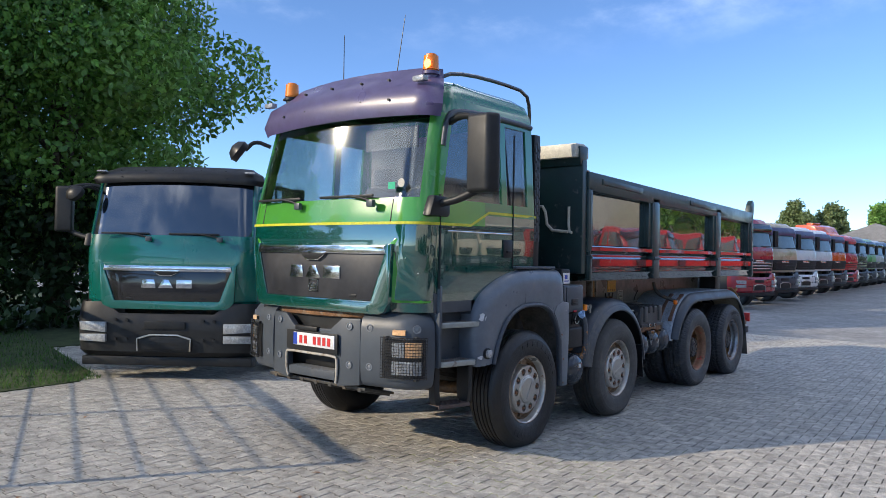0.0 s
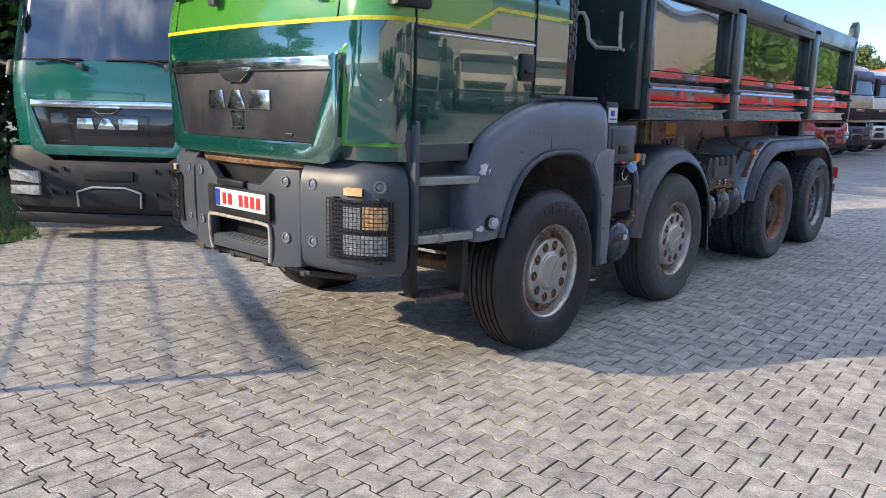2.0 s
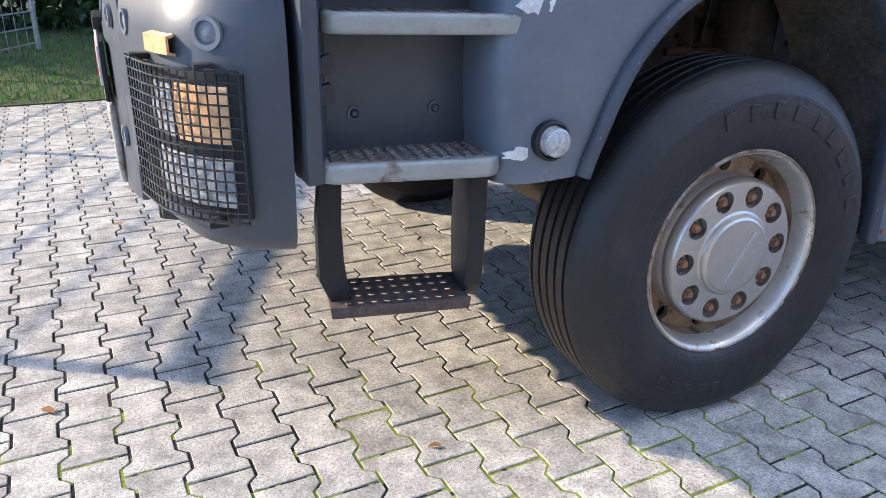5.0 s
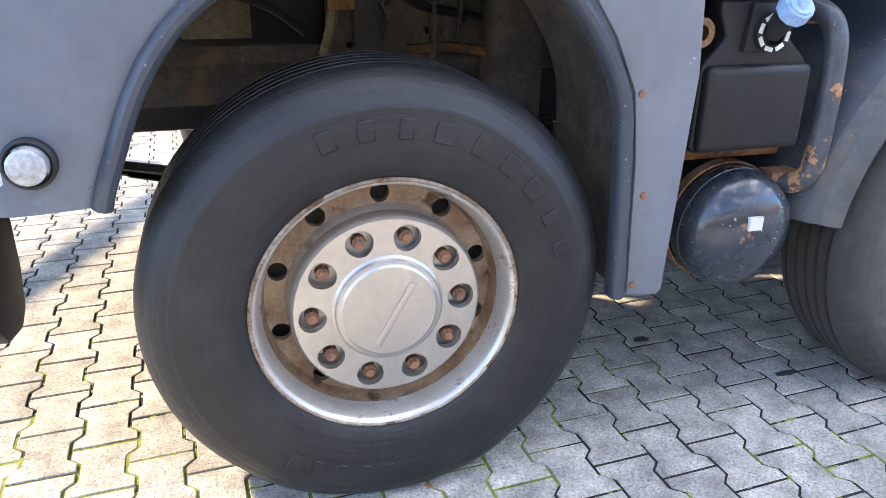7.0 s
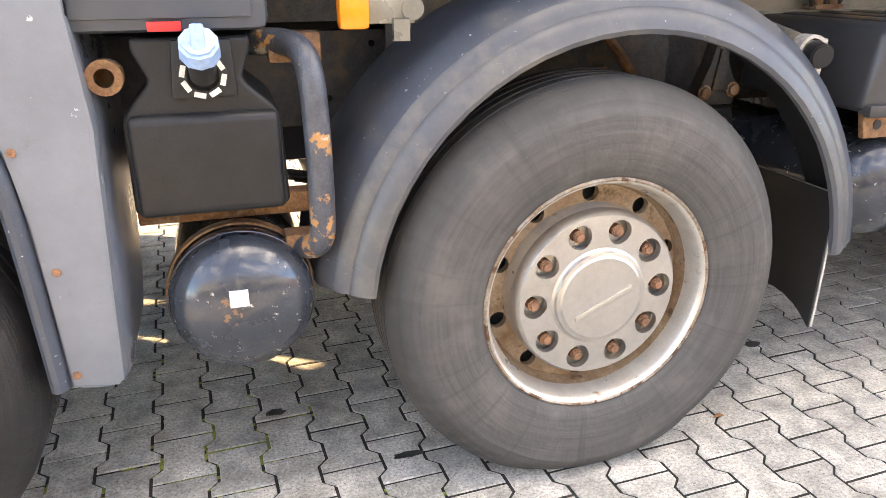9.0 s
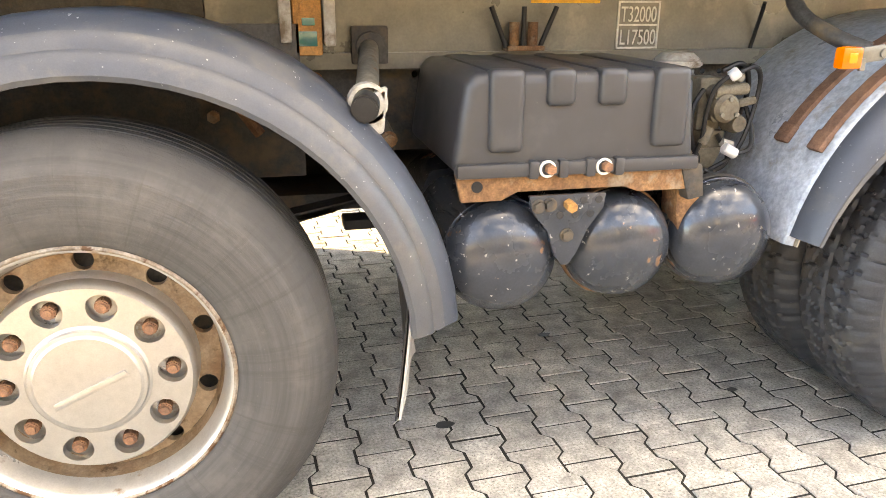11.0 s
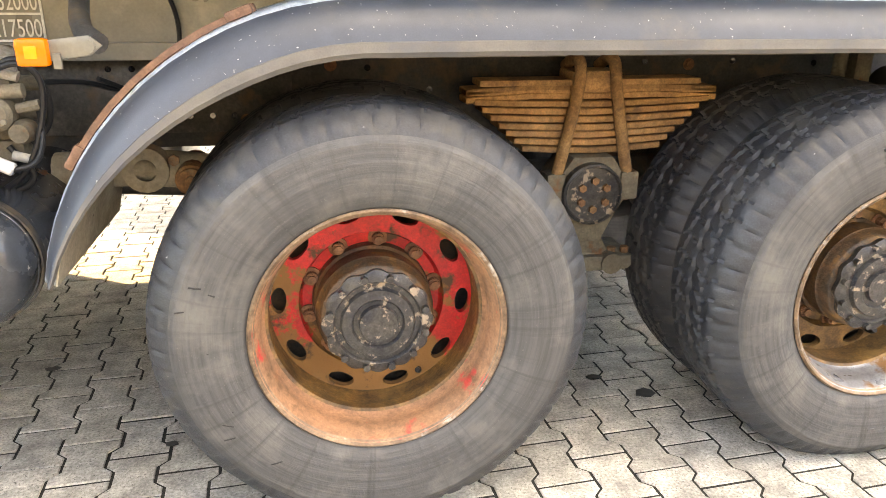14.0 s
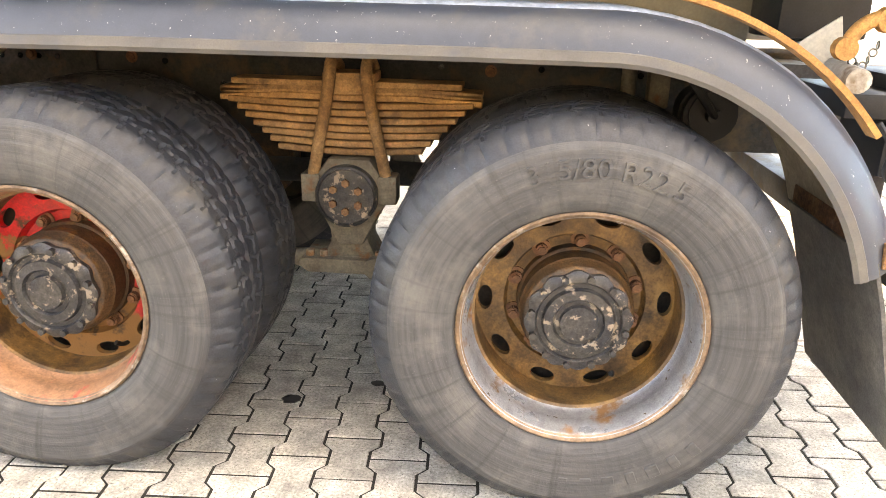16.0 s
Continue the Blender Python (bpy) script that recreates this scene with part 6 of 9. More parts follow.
rail = prism([(2.625, 0.895), (3.25, 0.895), (3.25, 0.83), (3.10, 0.83), (3.06, 0.845), (2.78, 0.845), (2.74, 0.825), (2.64, 0.825)], "y", 0.125, 0.145, 0.004)
br_ = P("battery_rail", rail, "rust", "rust-flaked mounting rail")
# flat black disc for a hole, shaded depth given by its colour
P("rail_hole", lathe([(0.0, 0.0), (0.0, 0.014), (0.004, 0.014)], 16, (2.678, 0.1225, 0.863)), "black", "", br_)
P("rail_end", prism([(3.21, 0.895), (3.27, 0.895), (3.285, 0.81), (3.24, 0.80)], "y", 0.12, 0.40, 0.006), "frame", "", br_)
plate_o = [(2.805, 0.838), (3.005, 0.838), (3.0, 0.80), (2.96, 0.745), (2.935, 0.685), (2.915, 0.655), (2.895, 0.655), (2.875, 0.685), (2.855, 0.745), (2.812, 0.80)]
bp = P("tank_bracket", prism(plate_o, "y", 0.105, 0.122, 0.004), "tank", "drilled dark bracket plate")
# bracket holes: black discs on the plate, coloured like shaded depth
for x, z in ((2.945, 0.822), (2.985, 0.822), (2.885, 0.787), (2.925, 0.787), (2.965, 0.787)):
    P("bracket_hole", lathe([(0.0, 0.0), (0.0, 0.0095), (0.004, 0.0095)], 12, (x, 0.1035, z)), "black_gloss", "", bp)
P("bracket_nut", rod((2.905, 0.105, 0.815), (2.905, 0.075, 0.812), 0.014, 6), "orange_strap", "rusty bolt end", bp)
for x, z in ((2.828, 0.812), (2.857, 0.815), (2.905, 0.735)):
    P("bracket_bolt", merge(bolt(x, 0.105, z, 0.014, 0.014), bolt(x, 0.105, z, 0.018, 0.004, 14)), "frame", "", bp)
air_tank(2.76, 0.665, 0.150, 0.10, 0.85, "dark painted air tank with paint chips")
air_tank(3.085, 0.675, 0.145, 0.10, 0.85, "dark painted air tank with paint chips")
air_tank(3.385, 0.685, 0.149, 0.10, 0.85, "dark painted air tank with paint chips")
P("tank_strap", lathe([(0.0, 0.152), (0.025, 0.152), (0.025, 0.157), (0.0, 0.157)], 40, (3.385, 0.21, 0.685), closed=True), "frame", "")
P("tank_strap", lathe([(0.0, 0.148), (0.025, 0.148), (0.025, 0.153), (0.0, 0.153)], 40, (3.085, 0.21, 0.675), closed=True), "rust", "")
P("strap_bracket", prism([(3.225, 0.88), (3.26, 0.88), (3.30, 0.79), (3.285, 0.73), (3.25, 0.69), (3.235, 0.75)], "y", 0.16, 0.24, 0.004), "rust", "rusty tank bracket")
# valve and filter beside the cover
vf = P("filter_canister", merge(rod((3.40, 0.52, 0.99), (3.40, 0.52, 1.10), 0.052, 24, None, 0.008), rod((3.40, 0.52, 1.10), (3.40, 0.52, 1.118), 0.074, 28, None, 0.005), rod((3.40, 0.52, 1.118), (3.40, 0.52, 1.14), 0.070, 28, 0.045, 0.006)), "white_plastic", "ribbed white filter canister")
for i in range(3):
    P("canister_rib", rod((3.40, 0.52, 1.005 + 0.03 * i), (3.40, 0.52, 1.017 + 0.03 * i), 0.056, 24), "white_plastic", "", vf)
P("valve_block", merge(box(3.40, 3.48, 0.38, 0.46, 0.93, 1.08, 0.012), rod((3.44, 0.38, 1.04), (3.44, 0.33, 1.04), 0.022, 12), rod((3.44, 0.38, 0.98), (3.44, 0.34, 0.98), 0.022, 12), rod((3.48, 0.42, 1.06), (3.54, 0.42, 1.06), 0.018, 10),
    rod((3.48, 0.42, 0.99), (3.53, 0.42, 0.99), 0.018, 10), box(3.41, 3.49, 0.37, 0.47, 0.88, 0.93, 0.006)), "frame_dusty", "dusty air valve with hoses")
for pts in ([(3.45, 0.36, 1.10), (3.52, 0.36, 1.13), (3.56, 0.38, 1.05), (3.55, 0.40, 0.96), (3.50, 0.40, 0.92)], [(3.40, 0.36, 1.05), (3.36, 0.35, 1.0), (3.37, 0.35, 0.90), (3.42, 0.36, 0.84), (3.36, 0.38, 0.80)],
            [(3.46, 0.36, 0.92), (3.52, 0.36, 0.84), (3.44, 0.37, 0.80), (3.36, 0.40, 0.79)], [(3.53, 0.42, 1.06), (3.60, 0.55, 1.05), (3.66, 0.70, 1.0), (3.80, 0.74, 1.03)]):
    P("hose", tube(pts, 0.0075, 8, 3), "black", "thin black air hose")
valve = P("valve_body", merge(lathe([(0.0, 0.0), (0.0, 0.030), (0.012, 0.040), (0.05, 0.040), (0.06, 0.030), (0.09, 0.030)], 20, (3.455, 0.31, 1.00)), lathe([(0.0, 0.0), (0.0, 0.022), (0.02, 0.028), (0.06, 0.028)], 16, (3.50, 0.32, 0.955)), rod((3.42, 0.34, 1.045), (3.52, 0.34, 1.052), 0.017, 12), rod((3.42, 0.34, 0.945), (3.40, 0.34, 0.90), 0.015, 10), rod((3.50, 0.34, 1.01), (3.55, 0.34, 1.02), 0.012, 8)), "frame_dusty", "dusty round air valve body")
for x, z in ((3.455, 1.028), (3.478, 0.985), (3.432, 0.985)):
    P("valve_screw", bolt(x, 0.31, z, 0.007, 0.006), "beam", "", valve)
for p, q, r in (((3.45, 0.32, 1.085), (3.47, 0.31, 1.105), 0.017), ((3.445, 0.30, 0.895), (3.485, 0.30, 0.875), 0.016)):
    P("white_connector", rod(p, q, r, 12, None, 0.003), "plate_white", "white plastic hose connector", valve)
for pts in ([(3.47, 0.31, 1.10), (3.53, 0.32, 1.12), (3.565, 0.34, 1.08), (3.555, 0.34, 1.0), (3.53, 0.33, 0.92), (3.50, 0.33, 0.86), (3.44, 0.35, 0.82)],
            [(3.44, 0.31, 1.09), (3.405, 0.32, 1.06), (3.395, 0.33, 0.98), (3.40, 0.34, 0.90), (3.37, 0.36, 0.83)],
            [(3.48, 0.30, 0.875), (3.535, 0.30, 0.885), (3.55, 0.33, 0.94), (3.54, 0.36, 1.0)],
            [(3.62, 0.60, 1.05), (3.70, 0.72, 0.99), (3.75, 0.76, 1.0), (3.80, 0.77, 1.06), (3.82, 0.76, 1.18), (3.80, 0.70, 1.28)],
            [(3.74, 0.77, 0.99), (3.78, 0.765, 1.02), (3.76, 0.76, 1.05), (3.73, 0.765, 1.02), (3.75, 0.76, 0.985), (3.80, 0.77, 1.0)]):
    P("hose", tube(pts, 0.0068, 8, 3), "black", "thin black air hose")
rail_p = P("rail_plate", box(3.28, 4.12, 0.803, 0.817, 0.865, 1.095, 0.003), "arch_dust", "grey drilled chassis side plate")
# drill holes drawn as black discs, with the dark of their depth as colour
for k in range(13):
    x, z = 3.60 + 0.065 * (k % 7) + 0.02 * (k // 7), 1.055 if k < 7 else 0.915
    P("plate_hole", lathe([(0.0, 0.0), (0.0, 0.009), (0.003, 0.009)], 12, (x, 0.8005, z)), "black_gloss", "", rail_p)
for x, z in ((3.66, 0.985), (3.98, 0.90), (3.90, 1.06)):
    P("plate_bolt", merge(bolt(x, 0.803, z, 0.014, 0.014), bolt(x, 0.803, z, 0.019, 0.004, 14)), "rust", "", rail_p)
link = P("axle_link", merge(tube([(3.48, 0.62, 0.80), (3.70, 0.60, 0.81), (3.95, 0.60, 0.78), (4.18, 0.60, 0.66)], 0.052, 14, 2), lathe([(0.0, 0.03), (0.0, 0.062), (0.05, 0.066), (0.05, 0.03)], 20, (3.72, 0.54, 0.81))), "liner", "dusty brown axle link")
P("link_joint", merge(rod((3.84, 0.52, 0.78), (3.84, 0.66, 0.80), 0.045, 16, None, 0.008), bolt(3.84, 0.52, 0.78, 0.018, 0.016), bolt(3.80, 0.53, 0.84, 0.016, 0.014)), "rust", "", link)
for x, z in ((3.475, 1.09), (3.47, 0.90)):
    P("hose_clip", rod((x, 0.35, z), (x + 0.035, 0.35, z - 0.01), 0.012, 10), "white_plastic", "")

# ---- rear wing over both drive axles ----
path = arc_path(4.30, 0.51, 0.735, 167, 92, 14)
path += [((4.60 + 0.2 * i, 1.247), (0.0, 1.0)) for i in range(5)]
path += arc_path(5.70, 0.51, 0.735, 88, 15, 16)
sheet = arc_path(4.30, 0.51, 0.735, 169, 92, 14) + path[len(arc_path(4.30, 0.51, 0.735, 167, 92, 14)):]
wing_taper = [0.20 + 0.80 * math.sin(math.pi / 2 * k / 11) ** 1.2 for k in range(11)]
rw = P("rear_wing", sweep(sheet, [(-0.006, 0.130), (0.012, 0.136), (0.020, 0.146), (0.026, 0.50), (0.018, 0.74), (0.010, 0.74), (0.014, 0.50), (0.0, 0.15)]), "galv", "galvanised sheet wing over both drive axles")
P("wing_lip", sweep(path, [(0.012, 0.135), (0.012, 0.118), (-0.01, 0.085), (-0.055, 0.052), (-0.092, 0.044), (-0.102, 0.050), (-0.098, 0.062), (-0.055, 0.075), (-0.02, 0.105), (-0.008, 0.135)], wing_taper), "lip", "dusty rubber edge strip with paint specks", rw)
P("lip_edge", sweep(path, [(-0.074, 0.0445), (-0.094, 0.0405), (-0.1045, 0.047), (-0.100, 0.064), (-0.06, 0.07)], wing_taper), "lip_dusty", "dust-caked lower edge", rw)
P("wing_liner", sweep(sheet, [(-0.010, 0.12), (-0.010, 0.74), (-0.014, 0.74), (-0.014, 0.12)]), "liner", "dust-caked underside", rw)


def strap_on(cx, a0, a1, y0, w, material, n=7):
    pth = arc_path(cx, 0.51, 0.758, a0, a1, n)
    h = 0.045 if w > 0.05 else 0.014
    return sweep(pth, [(h - 0.014, y0), (h, y0), (h, y0 + w), (h - 0.014, y0 + w)])


for y in (0.16, 0.30):
    s = P("wing_strap", strap_on(4.30, 146, 112, y, 0.040, "strap"), "strap", "brown painted strap", rw)
    for a in (147, 111):
        x, z = 4.30 + 0.772 * math.cos(radians(a)), 0.51 + 0.772 * math.sin(radians(a))
        P("strap_end", moved(box(-0.03, 0.03, -0.026, 0.026, -0.016, 0.006, 0.008), Matrix.Translation((x, y + 0.020, z)) @ Matrix.Rotation(radians(90 - a), 4, "Y")), "strap", "", rw)
P("wing_strap", strap_on(5.70, 80, 38, 0.115, 0.055, "orange_strap", 12), "orange_strap", "orange rusty strap", rw)
mk = P("side_marker", box(3.60, 3.66, 0.085, 0.12, 1.125, 1.18, 0.010), "marker_on", "lit orange side marker lamp", rw)
P("marker_core", box(3.618, 3.642, 0.0835, 0.088, 1.14, 1.165, 0.002), "marker_lit", "", mk)
P("marker_bracket", merge(prism([(3.655, 1.135), (3.735, 1.145), (3.76, 1.165), (3.735, 1.185), (3.655, 1.175)], "y", 0.105, 0.112, 0.003), rod((3.735, 0.10, 1.163), (3.735, 0.115, 1.163), 0.012, 8), box(3.665, 3.68, 0.098, 0.106, 1.12, 1.15)), "beam", "", mk)
P("wing_strut", tube([(3.665, 0.42, 1.40), (3.66, 0.38, 1.26), (3.69, 0.22, 1.19), (3.74, 0.16, 1.165)], 0.022, 12, 2), "frame", "dark wing support tube")
end = P("rear_strut", tube([(6.31, 0.70, 1.18), (6.275, 0.30, 1.13), (6.265, 0.13, 1.12)], 0.028, 14, 1), "white_plastic", "pale support tube end")
fl = sweep([((6.36, 0.72), (1, 0)), ((6.40, 0.60), (1, 0.1)), ((6.44, 0.45), (1, 0.1)), ((6.50, 0.22), (1, 0.15))], [(0.0, 0.06), (0.0, 0.62), (-0.01, 0.62), (-0.01, 0.06)])
P("mudflap", fl, "dark_flap", "dark worn rubber mudflap", rw)
P("flap_bar", merge(moved(box(-0.03, 0.03, 0.06, 0.64, -0.03, 0.03, 0.004), Matrix.Translation((6.40, 0, 0.735)))), "rust", "rusty flap bar", rw)

# ---- chassis ----
frame_l = P("frame_rail", merge(prism([(-1.30, 0.86), (-0.2, 0.82), (6.75, 0.82), (6.75, 1.10), (-0.2, 1.10), (-1.30, 1.02)], "y", 0.82, 0.835, 0.0), box(-1.2, 6.75, 0.835, 0.90, 1.085, 1.10), box(-1.2, 6.75, 0.835, 0.90, 0.82, 0.835)), "frame", "long drilled chassis rail")
P("frame_rail", merge(box(-1.2, 6.75, 1.645, 1.66, 0.82, 1.10), box(-1.2, 6.75, 1.58, 1.645, 1.085, 1.10), box(-1.2, 6.75, 1.58, 1.645, 0.82, 0.835)), "frame", "long drilled chassis rail")
# rail holes are black discs too; their inner shade is only colour
rh = random.Random(8)
for i in range(46):
    x = -0.9 + 0.155 * i + rh.uniform(-0.03, 0.03)
    z = rh.choice((1.06, 1.05, 0.98, 0.90, 1.06))
    if i % 4 == 1:
        P("rail_bolt", merge(bolt(x, 0.82, z, 0.014, 0.014), bolt(x, 0.82, z, 0.02, 0.003, 12)), "nut", "", frame_l)
    else:
        P("rail_hole", lathe([(0.0, 0.0), (0.0, 0.010), (0.003, 0.010)], 12, (x, 0.8175, z)), "black_gloss", "", frame_l)
for x in (-1.1, 0.55, 2.3, 3.7, 5.0, 6.6):
    P("cross_member", box(x - 0.06, x + 0.06, 0.84, 1.64, 0.86, 1.06, 0.01), "frame", "")
for x in (0.0, 1.8):
    P("axle_beam", merge(tube([(x, 0.33, 0.51), (x, 0.55, 0.50), (x, 0.75, 0.42), (x, 1.24, 0.40), (x, 1.73, 0.42), (x, 1.93, 0.50), (x, 2.15, 0.51)], 0.06, 12, 2), rod((x, 0.30, 0.51), (x, 0.42, 0.51), 0.19, 24), rod((x, 2.06, 0.51), (x, 2.18, 0.51), 0.19, 24)), "hub_brown", "forged front axle")
    for y in (0.78, 1.70):
        P("leaf_spring", merge(*[prism([(x - 0.75 + 0.08 * j, 0.70 - 0.02 * j), (x, 0.56 - 0.02 * j), (x + 0.75 - 0.08 * j, 0.70 - 0.02 * j), (x + 0.75 - 0.08 * j, 0.685 - 0.02 * j), (x, 0.545 - 0.02 * j), (x - 0.75 + 0.08 * j, 0.685 - 0.02 * j)], "y", y - 0.04, y + 0.04) for j in range(3)]), "frame", "")
for x in (4.30, 5.70):
    P("axle_beam", merge(rod((x, 0.55, 0.51), (x, 1.93, 0.51), 0.075, 16), lathe([(-0.22, 0.08), (-0.15, 0.19), (0.0, 0.22), (0.15, 0.19), (0.22, 0.08)], 24, (x, 1.24, 0.52)), rod((x, 0.60, 0.51), (x, 0.72, 0.51), 0.20, 24), rod((x, 1.76, 0.51), (x, 1.88, 0.51), 0.20, 24)), "hub_brown", "drive axle with differential")
P("gearbox", merge(box(0.75, 1.75, 0.90, 1.58, 0.68, 1.16, 0.06), box(-0.1, 0.8, 0.88, 1.60, 1.0, 1.28, 0.04)), "black", "dark gearbox under the chassis")
P("drive_shaft", merge(rod((0.9, 1.24, 0.80), (4.2, 1.24, 0.58), 0.055, 14), rod((4.3, 1.24, 0.6), (5.7, 1.24, 0.6), 0.05, 14)), "frame", "propeller shaft")
engine = P("engine", box(-1.15, -0.1, 0.92, 1.56, 0.72, 1.30, 0.05), "black", "dark engine under the cab")
P("gearbox", box(-0.095, 0.8, 1.0, 1.48, 0.70, 1.08, 0.06), "black", "", engine)
P("manifold", box(-0.9, 0.0, 0.7, 0.915, 1.0, 1.25, 0.03), "black", "", engine)
P("underside", box(-1.15, 0.75, 0.45, 2.05, 1.30, 1.36, 0.02), "black", "")
P("radiator_support", box(-1.42, -1.25, 0.5, 1.98, 0.72, 1.2, 0.03), "black", "")
P("brake_line", tube([(-0.42, 0.70, 1.14), (-0.25, 0.70, 1.17), (-0.10, 0.68, 1.19), (0.05, 0.66, 1.18), (0.14, 0.66, 1.08), (0.12, 0.68, 1.0)], 0.018, 10, 3), "frame", "dusty brake hose")
P("line_fitting", merge(rod((-0.24, 0.70, 1.172), (-0.12, 0.682, 1.19), 0.026, 8), rod((-0.42, 0.70, 1.14), (-0.36, 0.70, 1.15), 0.024, 8)), "rust", "corroded hose fitting")
P("shock_absorber", merge(rod((0.30, 0.74, 0.55), (0.30, 0.74, 0.92), 0.05, 16), rod((0.30, 0.74, 0.92), (0.30, 0.74, 1.20), 0.035, 16), box(0.24, 0.36, 0.70, 0.80, 1.14, 1.30, 0.01)), "rust", "dusty shock absorber")
ap = P("arch_panel", box(-0.02, 0.60, 0.66, 0.68, 0.92, 1.36), "arch_dust", "dark panel inside the wheel arch")
for b in (box(-0.55, -0.02, 0.74, 0.76, 0.95, 1.36), box(0.27, 0.275, 0.60, 0.66, 0.95, 1.36), box(0.42, 0.56, 0.50, 0.66, 0.55, 1.30, 0.02)):
    P("arch_panel", b, "arch_dust", "")
ra_ = random.Random(31)
# panel holes: discs painted black for the shade inside
for i in range(9):
    x, z = 0.04 + 0.055 * i, 1.0 + 0.29 * ra_.random()
    P("panel_hole", lathe([(0.0, 0.0), (0.0, 0.009), (0.004, 0.009)], 10, (x, 0.657, z)), "black_gloss", "", ap)
for x, z, r in ((0.34, 1.20, 0.022), (0.33, 1.15, 0.016), (0.45, 1.06, 0.018), (0.20, 1.28, 0.017)):
    P("panel_bolt", merge(bolt(x, 0.655, z, r, 0.02), bolt(x, 0.655, z, r * 1.4, 0.005, 12)), "rust", "", ap)
P("hose_bracket", merge(box(-0.02, 0.05, 0.60, 0.64, 1.10, 1.36, 0.008), box(-0.012, 0.042, 0.575, 0.62, 1.13, 1.19, 0.008)), "spring", "rusty hose bracket")
P("spring_hanger", merge(prism([(-0.55, 1.30), (-0.32, 1.30), (-0.36, 1.12), (-0.42, 1.02), (-0.48, 1.02), (-0.54, 1.14)], "y", 0.66, 0.72, 0.01), rod((-0.45, 0.66, 1.06), (-0.45, 0.62, 1.06), 0.03, 12), bolt(-0.49, 0.66, 1.24, 0.02, 0.02), bolt(-0.38, 0.66, 1.24, 0.02, 0.02)), "frame_dusty", "dusty spring hanger")
for pts, r, mt in (([(-0.52, 0.62, 1.20), (-0.30, 0.60, 1.235), (-0.12, 0.60, 1.24), (-0.02, 0.60, 1.20), (0.0, 0.62, 1.10), (-0.03, 0.66, 0.98)], 0.016, "frame_dusty"),
                   ([(-0.55, 0.64, 1.14), (-0.35, 0.62, 1.16), (-0.18, 0.62, 1.12), (-0.08, 0.64, 1.04)], 0.011, "black"),
                   ([(0.06, 0.62, 1.36), (0.10, 0.60, 1.26), (0.16, 0.61, 1.16), (0.24, 0.64, 1.10), (0.40, 0.64, 1.08), (0.52, 0.62, 1.04)], 0.012, "black"),
                   ([(0.30, 0.62, 1.36), (0.33, 0.60, 1.28), (0.36, 0.62, 1.18), (0.35, 0.64, 1.02)], 0.009, "frame"),
                   ([(0.20, 0.64, 0.99), (0.35, 0.60, 1.0), (0.50, 0.60, 0.96)], 0.014, "hub_brown")):
    P("arch_hose", tube(pts, r, 8, 3), mt, "dusty hose in the wheel arch")
for x, z in ((-0.30, 1.235), (-0.40, 1.218), (-0.10, 1.24)):
    P("hose_nut", rod((x - 0.02, 0.60, z), (x + 0.02, 0.60, z + 0.004), 0.024, 6), "spring", "rusty hose nut")
gm = P("mesh_screen", box(0.44, 0.62, 0.54, 0.55, 0.50, 0.94, 0.006), "dash", "dark ribbed screen behind the wheel")
for k in range(24):
    P("screen_rib", box(0.445, 0.615, 0.532, 0.541, 0.51 + 0.0175 * k, 0.516 + 0.0175 * k), "dash", "", gm)
P("tie_bracket", merge(box(-0.40, -0.22, 0.64, 0.67, 1.03, 1.22, 0.006), rod((-0.33, 0.64, 1.10), (-0.33, 0.60, 1.10), 0.02, 6)), "frame_dusty", "")
P("tie_bracket", box(0.05, 0.12, 0.63, 0.67, 1.0, 1.3, 0.01), "frame", "")
P("arch_panel", box(1.40, 2.30, 0.60, 0.62, 0.80, 1.22, 0.0), "frame", "")
P("arch_bracket", merge(tube([(2.05, 0.58, 1.10), (2.12, 0.56, 1.02), (2.18, 0.56, 0.93)], 0.016, 8, 2), bolt(2.06, 0.58, 0.98, 0.018, 0.02)), "rust", "")

